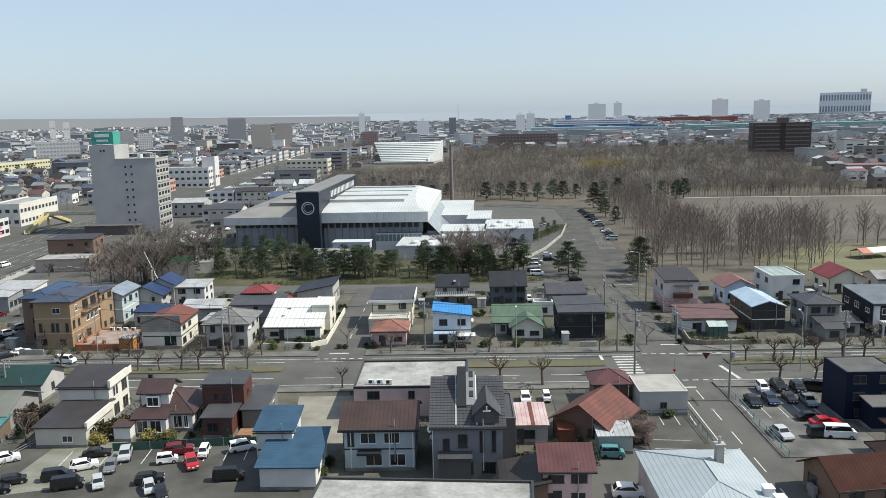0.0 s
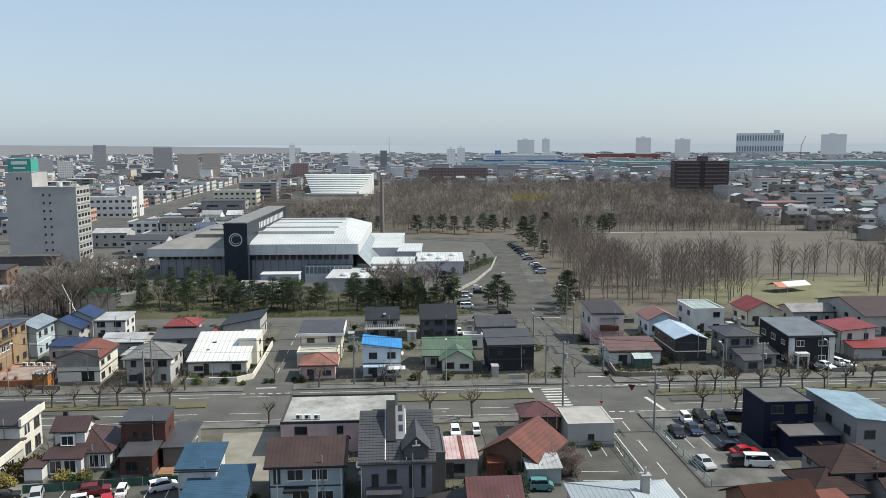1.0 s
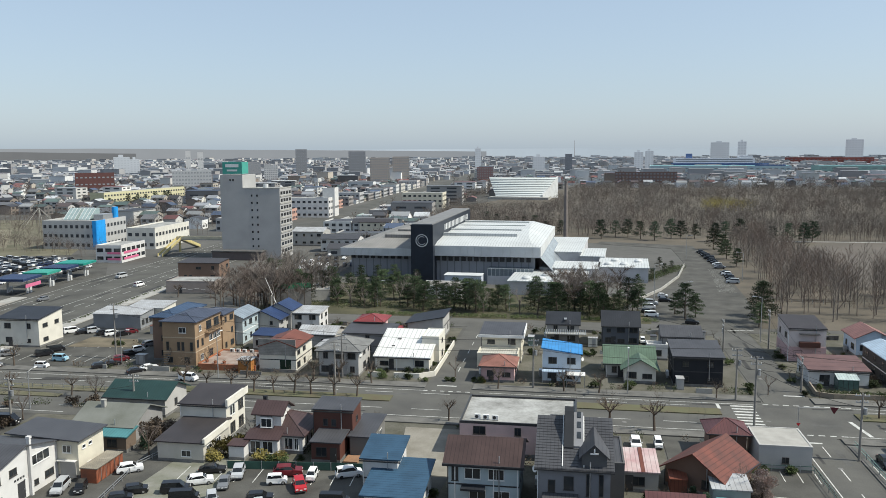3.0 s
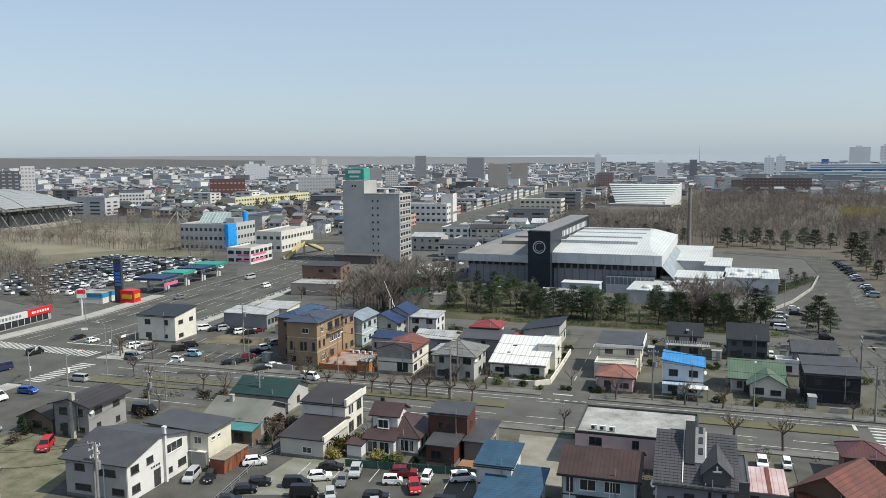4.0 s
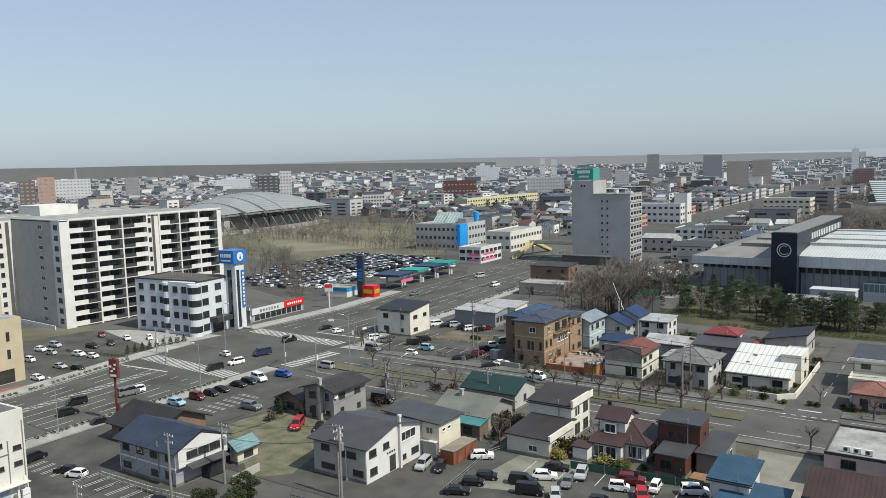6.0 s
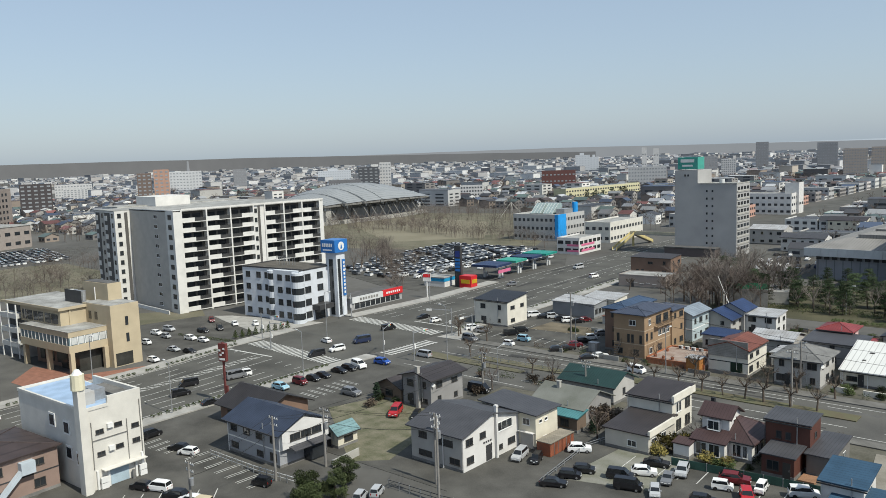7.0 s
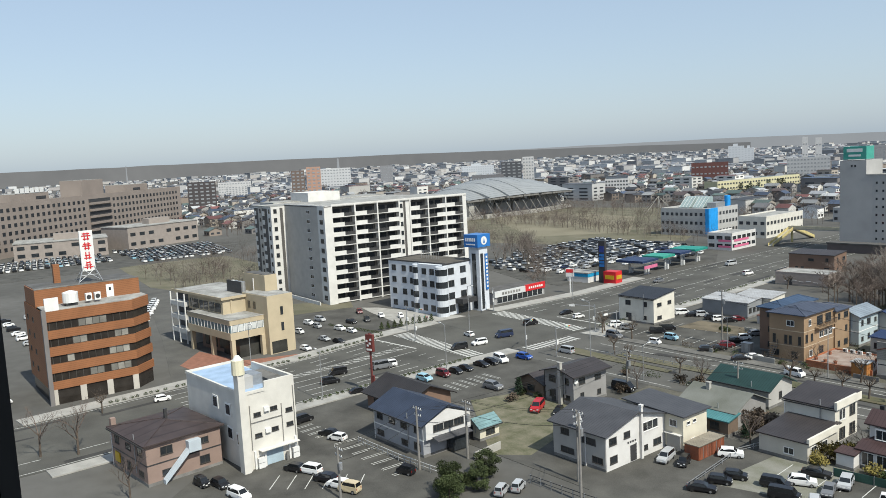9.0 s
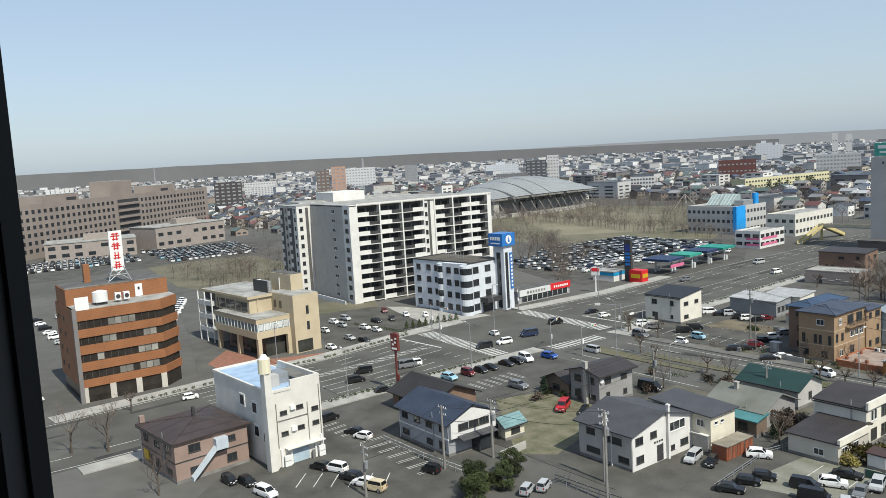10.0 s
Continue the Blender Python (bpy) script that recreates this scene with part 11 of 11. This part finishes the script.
# ---- the town beyond ----
WALLS = [(0.72, 0.72, 0.70), (0.66, 0.65, 0.62), (0.56, 0.55, 0.52), (0.30, 0.29, 0.28), (0.40, 0.36, 0.31), (0.20, 0.19, 0.185), (0.24, 0.20, 0.17), (0.62, 0.62, 0.61)]
ROOFS = [(0.075, 0.075, 0.082), (0.12, 0.12, 0.125), (0.095, 0.072, 0.068), (0.065, 0.085, 0.13), (0.17, 0.075, 0.068), (0.22, 0.225, 0.23), (0.095, 0.13, 0.122), (0.055, 0.055, 0.06), (0.42, 0.43, 0.44), (0.25, 0.26, 0.28)]
# farther houses: colours mixed towards blue-grey to stand in for haze
HAZED_W = [tuple(0.5 * v + 0.5 * g for v, g in zip(c, (0.42, 0.43, 0.45))) for c in WALLS]
HAZED_R = [tuple(0.45 * v + 0.55 * g for v, g in zip(c, (0.30, 0.31, 0.33))) for c in ROOFS]
town_mats = [mat("town wall %d" % i, c, 0.85, 0.2, 0.02, island=True) for i, c in enumerate(WALLS)] + [mat("town roof %d" % i, c, 0.5, 0.25, 0.02, island=True) for i, c in enumerate(ROOFS)] + [far_pane] + [mat("outer wall %d" % i, c, 0.9, 0.12, 0.01, island=True) for i, c in enumerate(HAZED_W)] + [mat("outer roof %d" % i, c, 0.8, 0.15, 0.01, island=True) for i, c in enumerate(HAZED_R)]
NW, NR = len(WALLS), len(ROOFS)
OUT = NW + NR + 1
r3 = random.Random(99)


def far_house(B, x, y, yaw, w, d, h, rise, wi, ri, windows):
    """One small town house: box, gable or flat roof, and dark window strips."""
    V, Fc, I = B
    c, s = math.cos(yaw), math.sin(yaw)

    def put(pts):
        o = len(V)
        V.extend((x + a * c - b * s, y + a * s + b * c, z) for a, b, z in pts)
        return o

    o = put([(-w, -d, 0), (w, -d, 0), (w, d, 0), (-w, d, 0), (-w, -d, h), (w, -d, h), (w, d, h), (-w, d, h), (-w, 0, h + rise), (w, 0, h + rise)])
    for f in ((0, 1, 5, 4), (2, 3, 7, 6), (1, 2, 6, 9, 5), (3, 0, 4, 8, 7)):
        Fc.append(tuple(o + i for i in f))
        I.append(wi)
    e = 0.4
    o = put([(-w - e, -d - e, h - 0.1), (w + e, -d - e, h - 0.1), (w + e, 0, h + rise + 0.15), (-w - e, 0, h + rise + 0.15), (w + e, d + e, h - 0.1), (-w - e, d + e, h - 0.1)])
    for f in ((0, 1, 2, 3), (3, 2, 4, 5)):
        Fc.append(tuple(o + i for i in f))
        I.append(NW + ri)
    if windows:
        for k in range(max(1, int(h / 2.8))):
            z = 0.9 + k * 2.8
            for a0, a1 in ((-0.75, -0.25), (0.15, 0.7)):
                o = put([(w * a0, -d - 0.06, z), (w * a1, -d - 0.06, z), (w * a1, -d - 0.06, z + 1.2), (w * a0, -d - 0.06, z + 1.2)])
                Fc.append((o, o + 1, o + 2, o + 3))
                I.append(NW + NR)
                o = put([(w + 0.06, d * a0, z), (w + 0.06, d * a1, z), (w + 0.06, d * a1, z + 1.2), (w + 0.06, d * a0, z + 1.2)])
                Fc.append((o, o + 1, o + 2, o + 3))
                I.append(NW + NR)


def near_seg(x, y, line, r):
    for (x0, y0), (x1, y1) in zip(line, line[1:]):
        dx, dy = x1 - x0, y1 - y0
        k = max(0, min(1, ((x - x0) * dx + (y - y0) * dy) / (dx * dx + dy * dy)))
        if math.hypot(x - x0 - k * dx, y - y0 - k * dy) < r:
            return True
    return False


def inside(x, y, poly):
    hit = False
    for (x0, y0), (x1, y1) in zip(poly, poly[1:] + poly[:1]):
        if (y0 > y) != (y1 > y) and x < (x1 - x0) * (y - y0) / (y1 - y0) + x0:
            hit = not hit
    return hit


KEEP = [
    [(-120, 60), (-120, 250), (-95, 400), (-150, 560), (-60, 910), (270, 910), (215, 600), (178, 400), (185, 300), (240, 235), (110, 205), (110, 60)],
    [(-120, 0), (-120, 390), (-260, 390), (-300, 420), (-460, 480), (-530, 420), (-480, 260), (-300, 130), (-360, 130), (-450, 150), (-560, 190), (-560, -40), (-120, -40)],
    [(-480, 90), (-340, 90), (-335, 200), (-470, 200)], [(-700, 20), (-440, 20), (-440, 165), (-620, 175)],
    [(-140, 660), (-40, 660), (-40, 720), (-140, 720)], [(-450, 540), (-375, 540), (-375, 700), (-450, 700)],
    [(-60, 970), (80, 970), (80, 1010), (-60, 1010)], [(170, 660), (270, 660), (270, 720), (170, 720)], [(20, 1420), (950, 1420), (950, 1540), (20, 1540)],
    [(-225, 470), (-180, 470), (-180, 505), (-225, 505)], [(-170, 560), (-130, 560), (-130, 590), (-170, 590)]]
banks = {}
ring = [(300, 520, 15.0), (520, 800, 17.0), (800, 1200, 19.0), (1200, 1900, 25.0), (1900, 3000, 38.0), (3000, 4300, 60.0)]
for r0, r1, step in ring:
    B = ([], [], [])
    nx = int(r1 / step) + 1
    for i in range(-nx, nx + 1):
        for j in range(0, nx + 1):
            if j % 3 == 2 and step < 40:
                continue
            x, y = i * step * 0.9 + r3.uniform(-0.2, 0.2) * step, j * step + r3.uniform(-0.15, 0.15) * step
            ca, sa = math.cos(radians(6)), math.sin(radians(6))
            x, y = x * ca - y * sa, x * sa + y * ca
            R_ = math.hypot(x, y)
            az_ = math.degrees(math.atan2(-x, y))
            if not r0 <= R_ < r1 or not -42 < az_ < 96 or r3.random() < 0.13:
                continue
            if any(inside(x, y, k) for k in KEEP) or near_seg(x, y, MAIN_FAR, 24):
                continue
            big = R_ > 430 and r3.random() < (0.05 if R_ < 1200 else 0.12)
            f = 1.0 if step < 25 else 1.25 if step < 40 else 1.8
            w, d, h = r3.uniform(3.6, 5.6) * f, r3.uniform(3.4, 5.2) * f, r3.choice((3.2, 5.4, 5.6, 5.8))
            rise = r3.uniform(0.9, 2.0)
            if big:
                w, d, h, rise = r3.uniform(7, 16) * f, r3.uniform(6, 9) * f, r3.uniform(7, 15), 0.15
            if az_ > 70 and R_ > 900 and r3.random() < 0.6:
                continue
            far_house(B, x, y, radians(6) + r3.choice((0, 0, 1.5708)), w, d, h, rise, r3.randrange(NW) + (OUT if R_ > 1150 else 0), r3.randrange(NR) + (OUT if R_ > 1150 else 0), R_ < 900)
    banks[(r0, r1)] = B
V, Fc, I = [], [], []
for B in banks.values():
    o = len(V)
    V += B[0]
    Fc += [tuple(o + i for i in f) for f in B[1]]
    I += B[2]
me = bpy.data.meshes.new("town_houses")
me.from_pydata(V, [], Fc)
for m_ in town_mats:
    me.materials.append(m_)
me.polygons.foreach_set("material_index", I)
me.update()
tagged(new("town_houses", me), "sea of low town houses reaching to the horizon", "houses", "", "stuff")
# trees scattered between the houses
scat = []
SMALL = [twig_tree(60 + k, 11.0, 27, False, 0.009) for k in range(5)]
while len(scat) < 3200:
    a_, R_ = radians(r3.uniform(-35, 92)), r3.uniform(330, 1000) if len(scat) < 1500 else r3.uniform(600, 2600)
    x, y = -math.sin(a_) * R_, math.cos(a_) * R_
    if not any(inside(x, y, k) for k in KEEP) and not near_seg(x, y, MAIN_FAR, 20):
        scat.append((x, y, r3.uniform(0.6, 1.0) * (1 if R_ < 900 else 1.4)))
scat += [(-470 - r3.random() * 210, 172 + r3.random() * 60, r3.uniform(0.6, 1.0)) for _ in range(110)]
wood("town_trees", "leafless trees between the town houses", scat, SMALL, twig_b)

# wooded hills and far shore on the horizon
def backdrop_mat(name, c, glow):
    """Far land in daylight: a plain backdrop whose glow stands in for haze."""
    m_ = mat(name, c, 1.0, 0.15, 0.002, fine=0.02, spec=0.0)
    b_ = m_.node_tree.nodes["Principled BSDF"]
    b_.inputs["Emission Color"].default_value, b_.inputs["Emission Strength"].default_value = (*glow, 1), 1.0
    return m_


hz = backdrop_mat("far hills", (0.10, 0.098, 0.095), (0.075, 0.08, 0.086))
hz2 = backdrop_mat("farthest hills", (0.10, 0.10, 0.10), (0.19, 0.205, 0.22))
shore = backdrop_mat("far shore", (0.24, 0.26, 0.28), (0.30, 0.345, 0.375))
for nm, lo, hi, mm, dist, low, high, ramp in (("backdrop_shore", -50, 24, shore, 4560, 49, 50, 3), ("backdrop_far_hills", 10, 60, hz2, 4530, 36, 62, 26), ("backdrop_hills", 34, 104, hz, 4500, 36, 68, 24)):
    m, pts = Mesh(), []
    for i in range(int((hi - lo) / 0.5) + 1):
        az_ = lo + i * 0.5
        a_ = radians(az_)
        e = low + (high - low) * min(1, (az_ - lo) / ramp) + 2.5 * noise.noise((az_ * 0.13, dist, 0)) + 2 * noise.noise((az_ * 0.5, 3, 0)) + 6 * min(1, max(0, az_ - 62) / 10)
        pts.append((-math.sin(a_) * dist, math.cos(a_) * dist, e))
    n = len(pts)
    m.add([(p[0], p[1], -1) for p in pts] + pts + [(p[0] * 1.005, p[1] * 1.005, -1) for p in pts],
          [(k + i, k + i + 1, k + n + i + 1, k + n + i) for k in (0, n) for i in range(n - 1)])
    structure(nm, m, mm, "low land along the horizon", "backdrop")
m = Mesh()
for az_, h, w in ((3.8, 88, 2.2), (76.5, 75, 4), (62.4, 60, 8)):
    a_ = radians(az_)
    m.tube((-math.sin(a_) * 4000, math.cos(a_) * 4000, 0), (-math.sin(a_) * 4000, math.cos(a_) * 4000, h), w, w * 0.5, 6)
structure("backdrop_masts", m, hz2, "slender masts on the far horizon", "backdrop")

# ---- the room at the window ----
FACE = 25.0
room = pose(0, 0, 42.0, 0, 0, FACE)     # local y looks out, x to the right
inner = mat("dim room paint", (0.62, 0.60, 0.57), 0.85, 0.08, 0.5)
facade_m = W("tower facade", (0.40, 0.39, 0.37))


def room_piece(name, mesh, material, label, category="wall"):
    ob = structure(name, mesh, material, label, category)
    ob.matrix_basis = room
    return ob


GY = 0.66
JX = -GY * math.tan(radians(84.75 - FACE))
# this wall is near-black, the room's other walls are pale
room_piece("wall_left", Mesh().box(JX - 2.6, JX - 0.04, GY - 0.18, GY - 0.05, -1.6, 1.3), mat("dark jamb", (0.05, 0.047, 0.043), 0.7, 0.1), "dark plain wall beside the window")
room_piece("wall_right", Mesh().box(1.9, 3.4, GY - 0.02, GY + 0.14, -1.6, 1.3), inner, "plain wall beside the window")
room_piece("wall_sill", Mesh().box(JX - 0.05, 1.9, GY - 0.02, GY + 0.14, -1.6, -0.95), inner, "plain wall under the window")
room_piece("wall_head", Mesh().box(JX - 0.05, 1.9, GY - 0.02, GY + 0.14, 1.05, 1.3), inner, "plain wall over the window")
room_piece("floor", Mesh().box(JX - 2.6, 3.4, -4.0, GY - 0.02, -1.75, -1.6), inner, "plain room floor", "floor")
room_piece("ceiling", Mesh().box(JX - 2.6, 3.4, -4.0, GY - 0.02, 1.3, 1.45), inner, "plain room ceiling", "ceiling")
room_piece("wall_back", Mesh().box(JX - 2.6, 3.4, -4.15, -4.0, -1.75, 1.45), inner, "plain back wall of the room")
room_piece("wall_side_a", Mesh().box(JX - 2.75, JX - 2.6, -4.15, GY + 0.14, -1.75, 1.45), inner, "plain side wall of the room")
room_piece("wall_side_b", Mesh().box(3.4, 3.55, -4.15, GY + 0.14, -1.75, 1.45), inner, "plain side wall of the room")
t = tagged(new("window_1"), "dark grey window frame at the camera's side", "window", "", "structure")
t.matrix_basis = room
# this profile is much darker than the one at the right end
part("frame_profile", Mesh().box(JX - 0.04, JX - 0.012, GY - 0.06, GY - 0.02, -0.95, 1.05), mat("dark aluminium", (0.07, 0.072, 0.075), 0.5, 0.1), t, "dark grey aluminium profile")
part("gasket", Mesh().box(JX - 0.012, JX, GY - 0.03, GY, -0.95, 1.05), mat("black gasket", (0.02, 0.021, 0.022), 0.6), t, "black rubber gasket")
part("frame_profile", Mesh().box(1.84, 1.9, GY - 0.05, GY + 0.02, -0.95, 1.05), mat("grey aluminium", (0.66, 0.67, 0.68), 0.4, 0.1), t)
room_piece("tower_below", Mesh().box(-12, 12, -14, GY - 0.05, -42.0, -1.8), facade_m, "plain tower wall under the room")
room_piece("tower_above", Mesh().box(-12, 12, -14, GY - 0.05, 1.5, 6.0), facade_m, "plain tower wall over the room")
